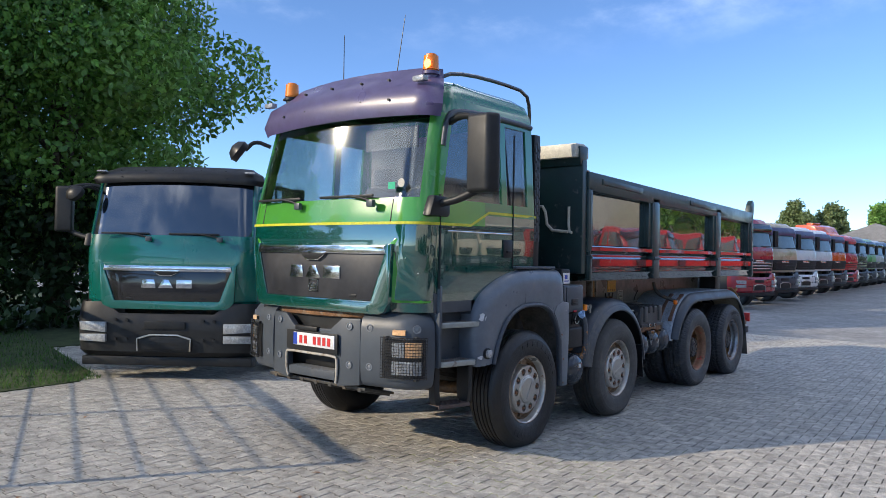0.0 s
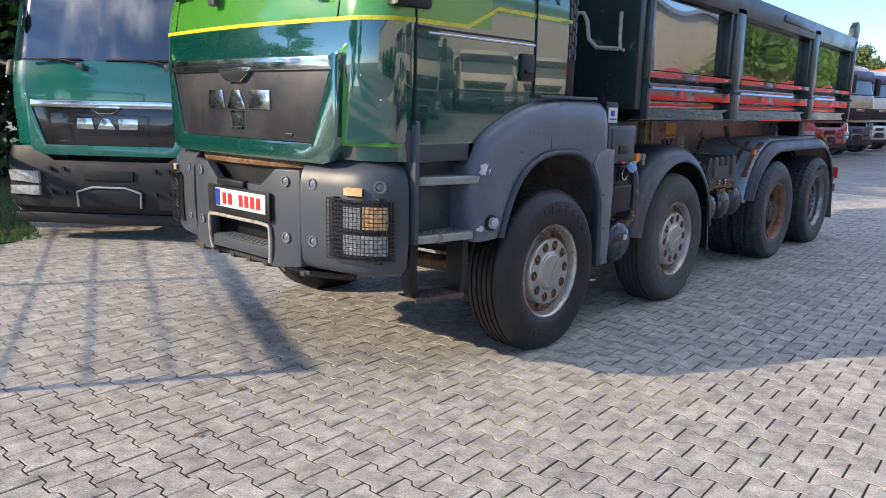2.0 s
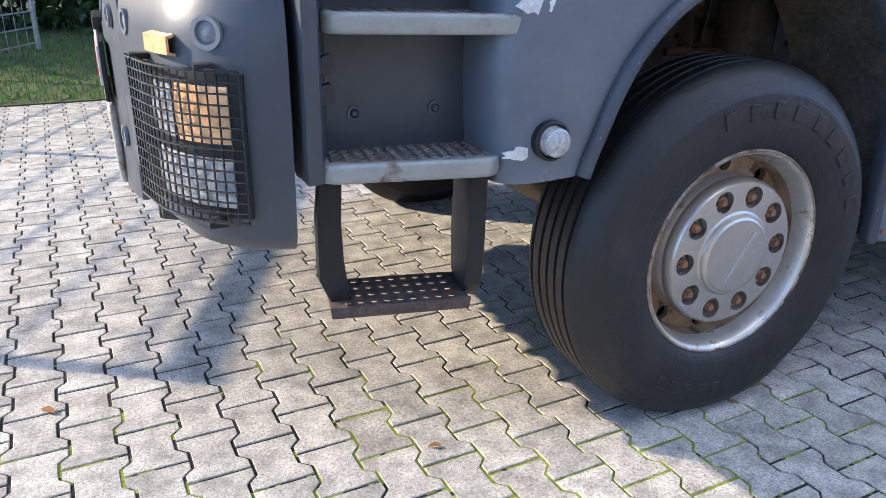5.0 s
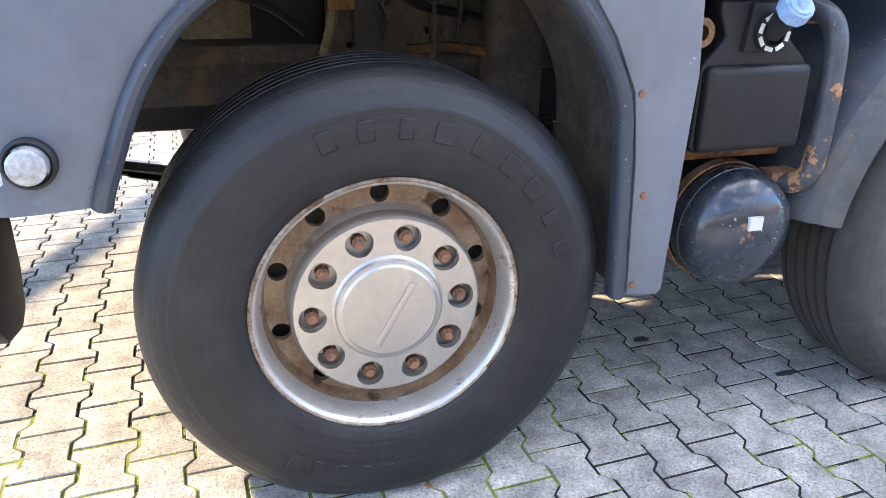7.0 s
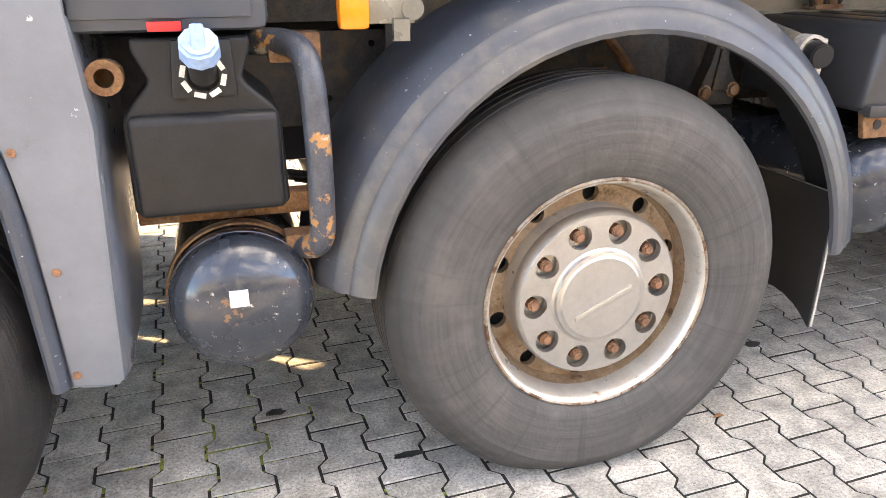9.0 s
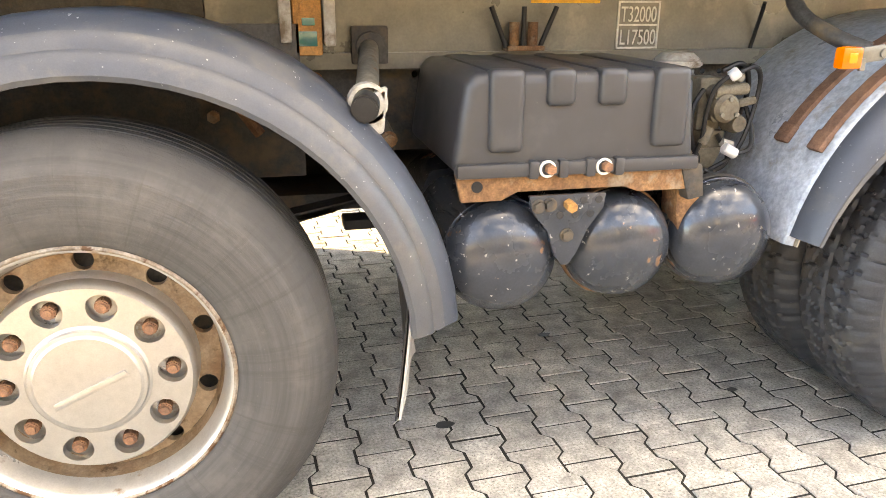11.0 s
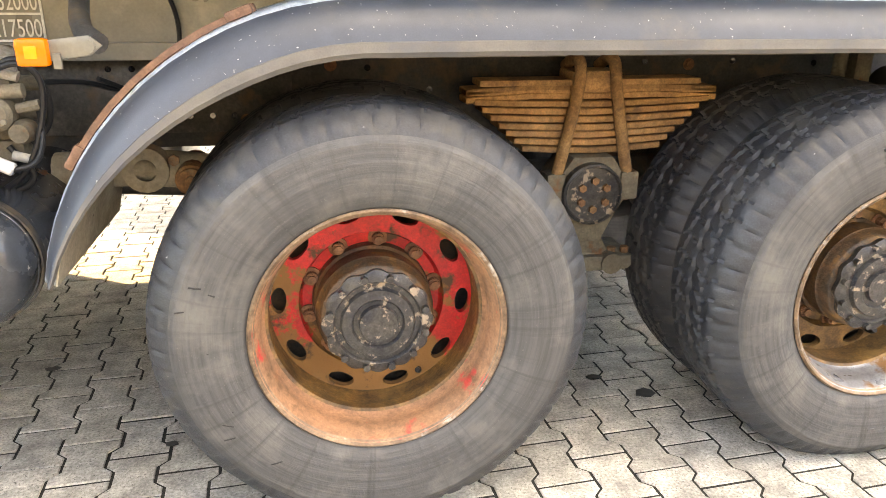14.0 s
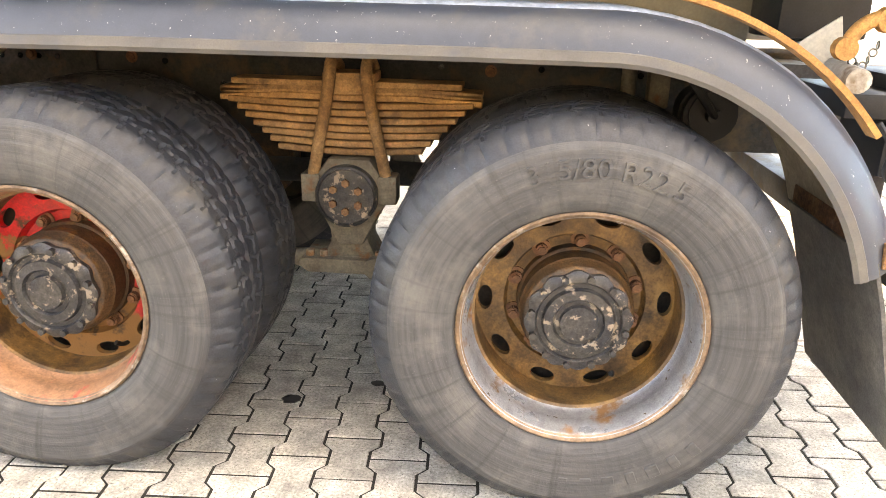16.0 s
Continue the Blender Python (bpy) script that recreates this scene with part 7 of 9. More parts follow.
# bogie springs
for y0 in (0.60, 1.80):
    sp = P("leaf_spring", box(4.62, 5.42, y0, y0 + 0.10, 0.985, 1.0, 0.003), "spring", "rusty multi-leaf bogie spring")
    for j in range(9):
        half = 0.40 + 0.0 * j if j < 2 else 0.40 - 0.025 * (j - 1)
        z = 1.012 - 0.0235 * j
        leaf = prism([(5.02 - half, z + 0.012 - 0.02 * (j < 2)), (5.02 - half * 0.5, z + 0.004), (5.02, z), (5.02 + half * 0.5, z + 0.004), (5.02 + half, z + 0.012 - 0.02 * (j < 2)),
                      (5.02 + half, z - 0.007 - 0.02 * (j < 2)), (5.02 + half * 0.5, z - 0.015), (5.02, z - 0.019), (5.02 - half * 0.5, z - 0.015), (5.02 - half, z - 0.007 - 0.02 * (j < 2))], "y", y0 - 0.004 * (j % 3), y0 + 0.10, 0.003, 1)
        P("spring_leaf", leaf, "spring", "", sp)
    P("spring_pack", merge(box(4.94, 5.10, y0 - 0.012, y0 + 0.11, 0.99, 1.055, 0.008), box(4.66, 4.95, y0 - 0.008, y0 + 0.1, 1.012, 1.03, 0.004), box(5.10, 5.36, y0 - 0.008, y0 + 0.1, 1.012, 1.03, 0.004)), "spring", "", sp)
    for x, lean in ((4.965, -0.055), (5.075, 0.055)):
        P("u_bolt", tube([(x + lean * 1.1, y0 - 0.02, 0.735), (x, y0 - 0.02, 1.02), (x, y0 - 0.005, 1.085), (x, y0 + 0.05, 1.09), (x, y0 + 0.12, 1.06)], 0.0185, 10, 2), "spring", "rusty u-bolt", sp)
        P("u_nut", rod((x + lean * 1.15, y0 - 0.02, 0.70), (x + lean * 1.15, y0 - 0.02, 0.745), 0.019, 6), "rust", "", sp)
    hubp = P("bogie_pivot", merge(prism([(4.90, 0.72), (4.955, 0.80), (5.085, 0.80), (5.14, 0.72), (5.15, 0.68), (5.11, 0.62), (5.06, 0.52), (4.98, 0.52), (4.93, 0.62), (4.89, 0.68)], "y", y0 - 0.03, y0 + 0.14, 0.015), box(4.87, 4.93, y0 - 0.04, y0 + 0.04, 0.66, 0.75, 0.01), box(5.11, 5.17, y0 - 0.04, y0 + 0.04, 0.66, 0.75, 0.01)), "frame_dusty", "dusty cast bogie pivot")
    P("pivot_cap", lathe([(0.0, 0.098), (-0.025, 0.096), (-0.03, 0.088), (-0.024, 0.084), (-0.026, 0.0)], 40, (5.015, y0 - 0.03, 0.685)), "hub", "round bolted pivot cap", hubp)
    for k in range(6):
        a = math.pi / 3 * k + 0.5
        P("cap_bolt", bolt(5.015 + 0.045 * math.cos(a), y0 - 0.056, 0.685 + 0.045 * math.sin(a), 0.0125, 0.012), "rust", "", hubp)
    P("pivot_column", merge(prism([(4.945, 0.60), (5.085, 0.60), (5.075, 0.53), (5.105, 0.47), (4.925, 0.47), (4.955, 0.53)], "y", y0 - 0.01, y0 + 0.13, 0.012), prism([(4.86, 0.475), (5.18, 0.475), (5.19, 0.45), (5.16, 0.425), (4.88, 0.425), (4.85, 0.45)], "y", y0 - 0.04, y0 + 0.16, 0.010)), "frame_dusty", "dusty cast column and foot plate", hubp)
    for x in (4.885, 4.93, 5.11, 5.155):
        P("foot_bolt", rod((x, y0 - 0.01, 0.47), (x, y0 - 0.01, 0.495), 0.014, 6), "rust", "", hubp)
    P("torque_arm", merge(tube([(4.70, y0 + 0.05, 0.44), (5.02, y0, 0.47), (5.35, y0 + 0.05, 0.44)], 0.03, 10, 1), rod((5.10, y0 - 0.05, 0.45), (5.10, y0 + 0.04, 0.45), 0.035, 12)), "frame_dusty", "dusty torque rod")

# tipper subframe beam with load marking and sticker
bmz0, bmz1 = 1.13, 1.44
beam = P("subframe_beam", merge(box(2.05, 6.20, 0.765, 0.79, bmz0, bmz1), box(2.05, 6.20, 0.735, 0.80, bmz0 - 0.045, bmz0 + 0.002)), "beam", "olive-grey tipper subframe beam")
# front of the same beam, with its shade put into a darker material
P("front_beam", box(0.75, 2.045, 0.775, 0.80, bmz0, bmz1), "frame", "front part of the subframe, darkened for shade", beam)
P("far_beam", box(0.55, 6.70, 1.68, 1.71, bmz0, bmz1), "beam")
marking = P("load_marking", merge(*[box(3.315, 3.462, 0.760, 0.764, z, z + 0.006) for z in (1.135, 1.206, 1.277)], box(3.315, 3.321, 0.760, 0.764, 1.135, 1.283), box(3.456, 3.462, 0.760, 0.764, 1.135, 1.283)), "label_white", "white load plate marking", beam)
for text, z in (("T32000", 1.219), ("L17500", 1.148)):
    tx = words(text, 0.068, 0.002)
    xs_ = [v.co.x for v in tx.verts]
    P("load_letters", moved(tx, Matrix.Translation((3.326, 0.762, z)) @ Matrix.Scale(0.124 / (max(xs_) - min(xs_)), 4, (1, 0, 0))), "label_white", "", beam)
P("warning_sticker", box(3.02, 3.25, 0.760, 0.764, 1.275, 1.42), "label_orange", "orange warning sticker with plain marks", beam)
for i in range(4):
    P("sticker_mark", box(3.03 + 0.055 * i, 3.065 + 0.055 * i, 0.757, 0.761, 1.285, 1.31), "orange_strap", "", beam)
lashing = P("lashing_point", box(2.93, 3.05, 0.70, 0.765, 1.135, 1.15, 0.003), "rust", "rusty stake pocket with dark rods")
for x, lean, mtl, h in ((2.955, 0.0, "rust", 0.075), (3.015, 0.0, "rust", 0.075), (2.93, -0.05, "black", 0.12), (2.985, 0.0, "black", 0.12), (3.04, 0.05, "black", 0.12)):
    P("lashing_rod", rod((x, 0.72, 1.145), (x + lean, 0.72, 1.145 + h), 0.008 if mtl == "black" else 0.016, 10), mtl, "", lashing)
hb_ = P("hinge_bracket", merge(box(2.285, 2.365, 0.60, 0.64, 1.135, 1.45, 0.008), rod((2.325, 0.60, 1.26), (2.325, 0.585, 1.26), 0.02, 14)), "orange_strap", "worn body bracket with flaking paint")
P("bracket_side", box(2.368, 2.40, 0.58, 0.66, 1.16, 1.45, 0.008), "white_plastic", "", hb_)
P("bracket_side", box(2.25, 2.282, 0.58, 0.66, 1.17, 1.45, 0.008), "white_plastic", "", hb_)
P("paint_patch", merge(box(2.30, 2.35, 0.597, 0.601, 1.16, 1.20, 0.004), box(2.31, 2.345, 0.597, 0.601, 1.215, 1.235, 0.004)), "teal", "", hb_)
fb = P("frame_bracket", prism([(2.475, 1.07), (2.505, 1.07), (2.525, 0.98), (2.56, 0.91), (2.555, 0.85), (2.42, 0.85), (2.415, 0.90), (2.45, 0.98)], "y", 0.58, 0.64, 0.012), "frame", "dark cast bracket with rusty bolts")
P("bracket_rib", prism([(2.482, 1.04), (2.498, 1.04), (2.52, 0.90), (2.46, 0.90)], "y", 0.57, 0.585, 0.004), "frame", "", fb)
for x, z, r in ((2.49, 1.055, 0.02), (2.435, 0.895, 0.018), (2.54, 0.90, 0.018)):
    P("bracket_bolt", merge(bolt(x, 0.578, z, r, 0.016), bolt(x, 0.578, z, r * 1.35, 0.005, 14)), "rust", "", fb)
lk = P("spring_shackle", merge(prism([(2.445, 0.85), (2.53, 0.85), (2.57, 0.70), (2.55, 0.655), (2.495, 0.655), (2.475, 0.70)], "y", 0.55, 0.62, 0.014), box(2.40, 2.56, 0.57, 0.66, 0.635, 0.665, 0.006)), "black", "dark spring shackle")
for x, z in ((2.485, 0.80), (2.522, 0.69)):
    P("shackle_bolt", merge(bolt(x, 0.55, z, 0.022, 0.014, 12), bolt(x, 0.55, z, 0.013, 0.022)), "rust", "", lk)

# supposed tank, added so that the beam behind it falls into shadow
P("hydraulic_tank", merge(box(0.42, 1.00, 0.90, 1.95, 1.38, 2.05, 0.03), box(0.50, 0.92, 1.0, 1.8, 2.05, 2.12, 0.02)), "black", "dark hydraulic tank added behind the cab to block sun")
P("fuel_tank", box(2.42, 3.62, 1.78, 2.42, 0.46, 1.14, 0.06, 3), "alu", "large fuel tank on the far side")
P("far_wing", sweep(path, [(0.0, 1.80), (0.0, 2.40), (-0.10, 2.44), (-0.10, 2.43), (-0.01, 2.39), (-0.01, 1.80)]), "lip", "far side rear wing", rw)
# no known part: added to keep sun patches off the ground below
P("under_tray", box(1.62, 3.05, 0.92, 2.15, 0.60, 0.66, 0.008), "frame", "unseen tray added under the chassis to block sun")
P("far_wing", sweep(w2[13:], [(0.0, 2.04), (0.0, 2.42), (-0.08, 2.45), (-0.08, 2.44), (-0.01, 2.41), (-0.01, 2.04)]), "fender", "far side wing")
P("far_wing", sweep(norm, [(0.0, 2.42), (-0.30, 2.42), (-0.30, 2.46), (0.0, 2.46)]), "fender", "far side front wing")
# unseen box, added to stop sun coming through behind the cab
P("far_box", box(0.60, 1.20, 1.95, 2.42, 0.50, 1.36, 0.03), "black", "unseen dark box added on the far side to block sun")
P("far_steps", box(-1.16, -0.72, 2.26, 2.44, 0.80, 1.48, 0.02), "plastic", "far side step housing")

# ---- tipper body ----
Y0 = 0.03
body = P("tipper_body", merge(prism([(1.14, 1.62), (1.22, 1.47), (6.62, 1.47), (6.62, 2.44), (1.14, 2.58)], "y", Y0 + 0.10, Y0 + 0.15, 0.0), prism([(1.14, 1.62), (1.22, 1.47), (6.62, 1.47), (6.62, 2.44), (1.14, 2.58)], "y", 2.30, 2.35, 0.0),
    box(1.14, 6.62, Y0 + 0.12, 2.33, 1.47, 1.52), box(1.12, 1.17, Y0 + 0.02, 2.44, 1.50, 2.62), box(6.58, 6.63, Y0 + 0.05, 2.40, 1.5, 2.42)), "body", "dark green steel tipper body")
# top rail, posts, lower profiles on the visible side and the far side
for y_in, y_out in ((Y0 + 0.10, Y0), (2.35, 2.45)):
    lo_y, hi_y = min(y_in, y_out), max(y_in, y_out)
    tr = prism([(1.13, 2.61), (6.62, 2.475), (6.62, 2.30), (1.13, 2.41)], "y", lo_y, hi_y, 0.012)
    P("top_rail", tr, "body_rail", "worn dark green top rail with scraped edges", body)
    for x0, x1 in ((1.13, 1.22), (2.72, 2.93), (4.90, 5.10), (6.50, 6.62)):
        P("side_post", merge(box(x0, x1, lo_y, hi_y, 1.78, 2.45, 0.015), box(x0 + 0.03, x1 - 0.03, min(lo_y, lo_y - 0.004), hi_y + 0.004, 1.62, 2.40, 0.01)), "body_rail", "", body)
        P("lower_hinge", merge(box(x0 + 0.02, x1 - 0.02, lo_y - 0.012, hi_y + 0.012, 1.48, 1.74, 0.012), rod((x0 + 0.03, lo_y - 0.005, 1.72), (x1 - 0.03, lo_y - 0.005, 1.72), 0.022, 10)), "body_rail", "", body)
    for a, b in ((1.20, 2.72), (2.93, 4.90), (5.10, 6.50)):
        lower = []
        sgn = -1 if y_out < y_in else 1
        prof = [(y_in, 1.85), (y_out, 1.83), (y_out, 1.79), (y_in + sgn * 0.03, 1.745), (y_in + sgn * 0.03, 1.725), (y_out, 1.70), (y_out, 1.625), (y_in + sgn * 0.03, 1.60), (y_in + sgn * 0.03, 1.58), (y_out, 1.56), (y_in + sgn * 0.05, 1.475), (y_in, 1.475)]
        bm = bmesh.new()
        r0 = [bm.verts.new((a, y, z)) for y, z in prof]
        r1 = [bm.verts.new((b, y, z)) for y, z in prof]
        for k in range(len(prof)):
            bm.faces.new((r0[k], r0[(k + 1) % len(prof)], r1[(k + 1) % len(prof)], r1[k]))
        bm.faces.new(r0)
        bm.faces.new(r1[::-1])
        bmesh.ops.recalc_face_normals(bm, faces=bm.faces[:])
        P("lower_profile", bm, "body", "", body, 20)
        # panel with a soft press line
        bm = bmesh.new()
        nx, nz = 14, 8
        rb_ = random.Random(int(a * 10))
        grid = [[bm.verts.new((a + (b - a) * i / nx, (y_in + sgn * 0.012) + 0.0012 * math.sin(i * 0.7 + a) * math.sin(math.pi * j / nz), 1.85 + 0.53 * j / nz)) for i in range(nx + 1)] for j in range(nz + 1)]
        for j in range(nz):
            for i in range(nx):
                bm.faces.new((grid[j][i], grid[j][i + 1], grid[j + 1][i + 1], grid[j + 1][i]))
        P("side_panel", solidified(bm, 0.006), "body", "glossy reflecting side panel", body, 80)
        for x0, dx, dx2 in ((a, 0.09, 0.02), (b - 0.07, 0.07, 0.07)):
            P("panel_gusset", prism([(x0, 1.85), (x0 + dx, 1.85), (x0 + dx2, 2.40), (x0, 2.40)], "y", lo_y + (0.02 if sgn < 0 else 0), hi_y, 0.006), "body_rail", "", body)
for x0, x1 in ((1.42, 2.42), (3.9, 4.85)):
    dz = (x0 - 1.13) * -0.0246
    P("rail_plate", moved(prism([(x0, 2.545), (x1, 2.52), (x1, 2.455), (x0, 2.48)], "y", Y0 - 0.012, Y0 + 0.02, 0.006), Matrix.Translation((0, 0, 0.02 + dz))), "body_rail", "", body)
P("maker_mark", merge(*[box(1.32 + 0.062 * i, 1.365 + 0.062 * i, Y0 + 0.083, Y0 + 0.087, 2.33, 2.36) for i in range(11)]), "cream", "row of small plain bars", body)
P("body_sticker", merge(*[box(1.36, 1.43, Y0 + 0.083, Y0 + 0.087, 1.98 + 0.06 * i, 2.025 + 0.06 * i) for i in range(4)], box(1.34, 1.52, Y0 + 0.083, Y0 + 0.087, 1.92, 1.95)), "label_orange", "small yellow sticker of plain bars", body)
# headboard with tarpaulin box, ladder bar, hinge ear
head = P("headboard", merge(box(1.03, 1.12, 0.05, 2.43, 1.55, 2.72, 0.012), prism([(1.0, 2.66), (1.12, 2.66), (1.16, 2.86), (0.98, 2.86)], "y", 0.06, 2.42, 0.012)), "body_rail", "dark headboard behind the cab", body)
P("tarp_box", merge(prism([(0.93, 2.74), (1.20, 2.74), (1.20, 2.86), (1.10, 2.89), (0.93, 2.88)], "y", 0.08, 2.40, 0.01), box(0.98, 1.12, 0.075, 0.085, 2.80, 2.83, 0.004)), "cream", "beige tarpaulin box", body)
P("ladder_bar", merge(tube([(1.02, 0.20, 2.24), (1.02, 0.20, 1.98), (1.02, 0.16, 1.97)], 0.014, 8, 1), tube([(1.02, 0.60, 2.25), (1.0, 0.48, 2.25), (1.0, 0.44, 2.0), (1.0, 0.20, 1.98)], 0.016, 8, 1)), "cream", "pale climbing bar", body)
P("hinge_ear", prism([(6.45, 2.47), (6.66, 2.45), (6.70, 2.62), (6.60, 2.68), (6.50, 2.60)], "y", Y0 + 0.01, Y0 + 0.09, 0.01), "body_rail", "", body)
P("tailgate", box(6.64, 6.72, 0.06, 2.42, 1.45, 2.45, 0.012), "body_rail", "dark tailgate", body)
chain_at = [(6.255, 1.185), (6.262, 1.172), (6.272, 1.158), (6.284, 1.147), (6.296, 1.148), (6.306, 1.162), (6.314, 1.178), (6.322, 1.195)]
for k, (x, z) in enumerate(chain_at):
    link = moved(lathe([(-0.0022, 0.0085), (0.0, 0.011), (0.0022, 0.0085), (0.0, 0.0065)], 12, closed=True), Matrix.Translation((x, 0.20, z)) @ Matrix.Rotation(radians(80 * (k % 2)), 4, "Z"))
    P("chain_link", link, "beam", "small chain link")
P("tail_lever", merge(tube([(6.36, 0.20, 1.255), (6.31, 0.20, 1.255), (6.27, 0.20, 1.23), (6.25, 0.20, 1.185)], 0.017, 10, 2), rod((6.25, 0.185, 1.185), (6.25, 0.215, 1.185), 0.026, 14), rod((6.335, 0.185, 1.25), (6.335, 0.215, 1.25), 0.03, 14)), "orange_strap", "rusty locking lever")
P("tail_plate", prism([(6.17, 1.18), (6.275, 1.255), (6.30, 1.14), (6.24, 1.135)], "y", 0.30, 0.31, 0.004), "cream", "dusty cream plate")
chamber = P("brake_chamber", merge(rod((6.06, 0.50, 0.98), (6.06, 0.66, 0.98), 0.075, 20, None, 0.012), rod((6.06, 0.54, 0.98), (6.06, 0.56, 0.98), 0.083, 20), rod((6.06, 0.50, 0.98), (6.06, 0.46, 0.98), 0.02, 10)), "black", "dark round brake chamber")
P("chamber_hose", tube([(6.06, 0.47, 0.98), (6.02, 0.44, 1.03), (5.98, 0.48, 1.09), (5.97, 0.60, 1.12)], 0.012, 8, 3), "black", "", chamber)
P("hanger_post", merge(box(5.90, 5.96, 0.60, 0.66, 0.98, 1.13, 0.008), rod((5.84, 0.60, 1.00), (5.84, 0.60, 1.14), 0.022, 12)), "frame_dusty", "dusty upright bracket")
P("tail_valve", merge(box(6.44, 6.62, 0.32, 0.60, 0.86, 1.12, 0.02), rod((6.48, 0.32, 1.0), (6.48, 0.28, 1.0), 0.03, 12), tube([(6.40, 0.30, 1.06), (6.46, 0.26, 1.10), (6.54, 0.27, 1.07), (6.60, 0.30, 1.12)], 0.010, 8, 2)), "black", "dark valve block behind the wing")
P("tail_box", box(6.19, 6.42, 0.48, 0.74, 1.19, 1.44, 0.015), "black", "dark box under the body")
P("tail_bracket", merge(box(6.30, 6.50, 0.25, 0.60, 1.02, 1.08, 0.008), tube([(6.36, 0.2, 1.02), (6.40, 0.18, 0.96), (6.39, 0.2, 0.90), (6.44, 0.2, 0.86)], 0.008, 8, 3)), "black", "dark bracket with a hanging wire")
P("underrun_bar", merge(box(6.55, 6.67, 0.10, 2.38, 0.55, 0.65, 0.01), box(6.50, 6.58, 0.55, 0.65, 0.6, 0.9)), "frame", "rear underrun bar")
P("rear_lamp", box(6.70, 6.76, 0.10, 0.5, 0.72, 0.86, 0.01), "red_tag", "rear lamp unit")
P("tip_cylinder", merge(rod((2.2, 0.9, 1.05), (2.2, 0.9, 1.45), 0.07, 16), box(3.4, 3.9, 0.8, 1.6, 1.2, 1.45, 0.02)), "frame", "tipping cylinder")

# ---- wheels ----
front_wheel(truck, 0.0, 0.005, 0.508, 6, TYRE_RIB, ridge=60)
front_wheel(truck, 1.795, 0.005, 0.508, 6, TYRE_RIB_GREY, marks=False, ridge=24)
front_wheel(truck, 0.0, 2.475, 0.508, 0, TYRE_RIB, back=True, marks=False)
front_wheel(truck, 1.795, 2.475, 0.508, 0, TYRE_RIB_GREY, back=True, marks=False)
rear_wheel(truck, 4.30, 0.045, 0.508, 0, "red")
rear_wheel(truck, 5.70, 0.045, 0.508, -5, "pale")
rear_wheel(truck, 4.30, 2.435, 0.508, 0, "pale", back=True, outer=False)
rear_wheel(truck, 5.70, 2.435, 0.508, 0, "pale", back=True, outer=False)

# ---- other trucks ----
PLAIN_WHEEL = to_mesh("wheel", merge(flatten(lathe(tyre_profile([(0.03, 0.524), (0.262, 0.524)]), 40, closed=True)), lathe([(0.03, 0.29), (0.06, 0.26), (0.05, 0.2), (0.03, 0.12), (0.02, 0.0)], 32)), ["tyre"], 40)


def cab_front_bumper(t, m, low_m="plastic", lamps="clear_lamp"):
    def put(name, bm, material, label="", parent=None):
        return part(name, moved(bm, m), material, parent or t, label)
    bm = bmesh.new()
    rows = []
    for z, push in ((0.58, -0.06), (0.64, 0.0), (0.9, 0.02), (1.12, 0.015), (1.26, -0.02)):
        ring = []
        for a in (0, 22, 45, 68, 90):
            ring.append((-1.15 - (0.32 + push) * math.sin(radians(a)), 0.97 + (0.25 + push) * math.cos(radians(a))))
        ring += [(-1.505 - push, 0.80), (-1.52 - push, 0.60), (-1.53 - push, 0.25)]
        ring += [(x, -y) for x, y in ring[::-1]]
        rows.append([bm.verts.new((x, -y, z - (0.14 * min(1.0, max(0.0, (0.80 - abs(y)) / 0.20)) if z > 1.2 else 0.05 * min(1.0, max(0.0, (0.80 - abs(y)) / 0.20)) if z > 1.0 else 0))) for x, y in ring])
    for a, b in zip(rows, rows[1:]):
        for k in range(len(a) - 1):
            bm.faces.new((a[k], a[k + 1], b[k + 1], b[k]))
    bumper_ = put("bumper", solidified(bm, 0.02), low_m, "grey plastic bumper")
    for s in (-1, 1):
        bm = merge(prism([(0.74, 0.88), (1.10, 0.90), (1.12, 1.01), (0.74, 1.01)], "x", -1.555, -1.40, 0.012), prism([(0.74, 0.76), (1.11, 0.76), (1.11, 0.85), (0.74, 0.86)], "x", -1.555, -1.40, 0.012))
        for v in bm.verts:
            v.co.x += -0.012 + max(0.0, v.co.y - 0.80) ** 2 * 0.9
            v.co.y *= s
        bmesh.ops.recalc_face_normals(bm, faces=bm.faces[:])
        put("headlamp", bm, lamps, "clear headlamp", bumper_)
    put("step_slot", merge(box(-1.565, -1.50, -0.32, 0.32, 0.66, 0.84, 0.01)), "black", "", bumper_)
    put("slot_frame", tube([(-1.57, -0.33, 0.66), (-1.57, -0.34, 0.86), (-1.57, 0.34, 0.86), (-1.57, 0.33, 0.66)], 0.012, 8, 1), "alu", "", bumper_)
    put("plate_holder", box(-1.565, -1.55, -0.26, 0.26, 0.93, 1.03, 0.005), "black", "", bumper_)
    for y in (-0.62, -0.48, 0.48, 0.62):
        for z in (0.80, 1.04):
            put("bumper_bolt", rod((-1.54, y, z), (-1.562, y, z), 0.020, 12), "black", "", bumper_)
    put("lower_lip", box(-1.47, -1.25, -1.08, 1.08, 0.46, 0.575, 0.02), "black", "dark under-run lip", bumper_)
    return bumper_


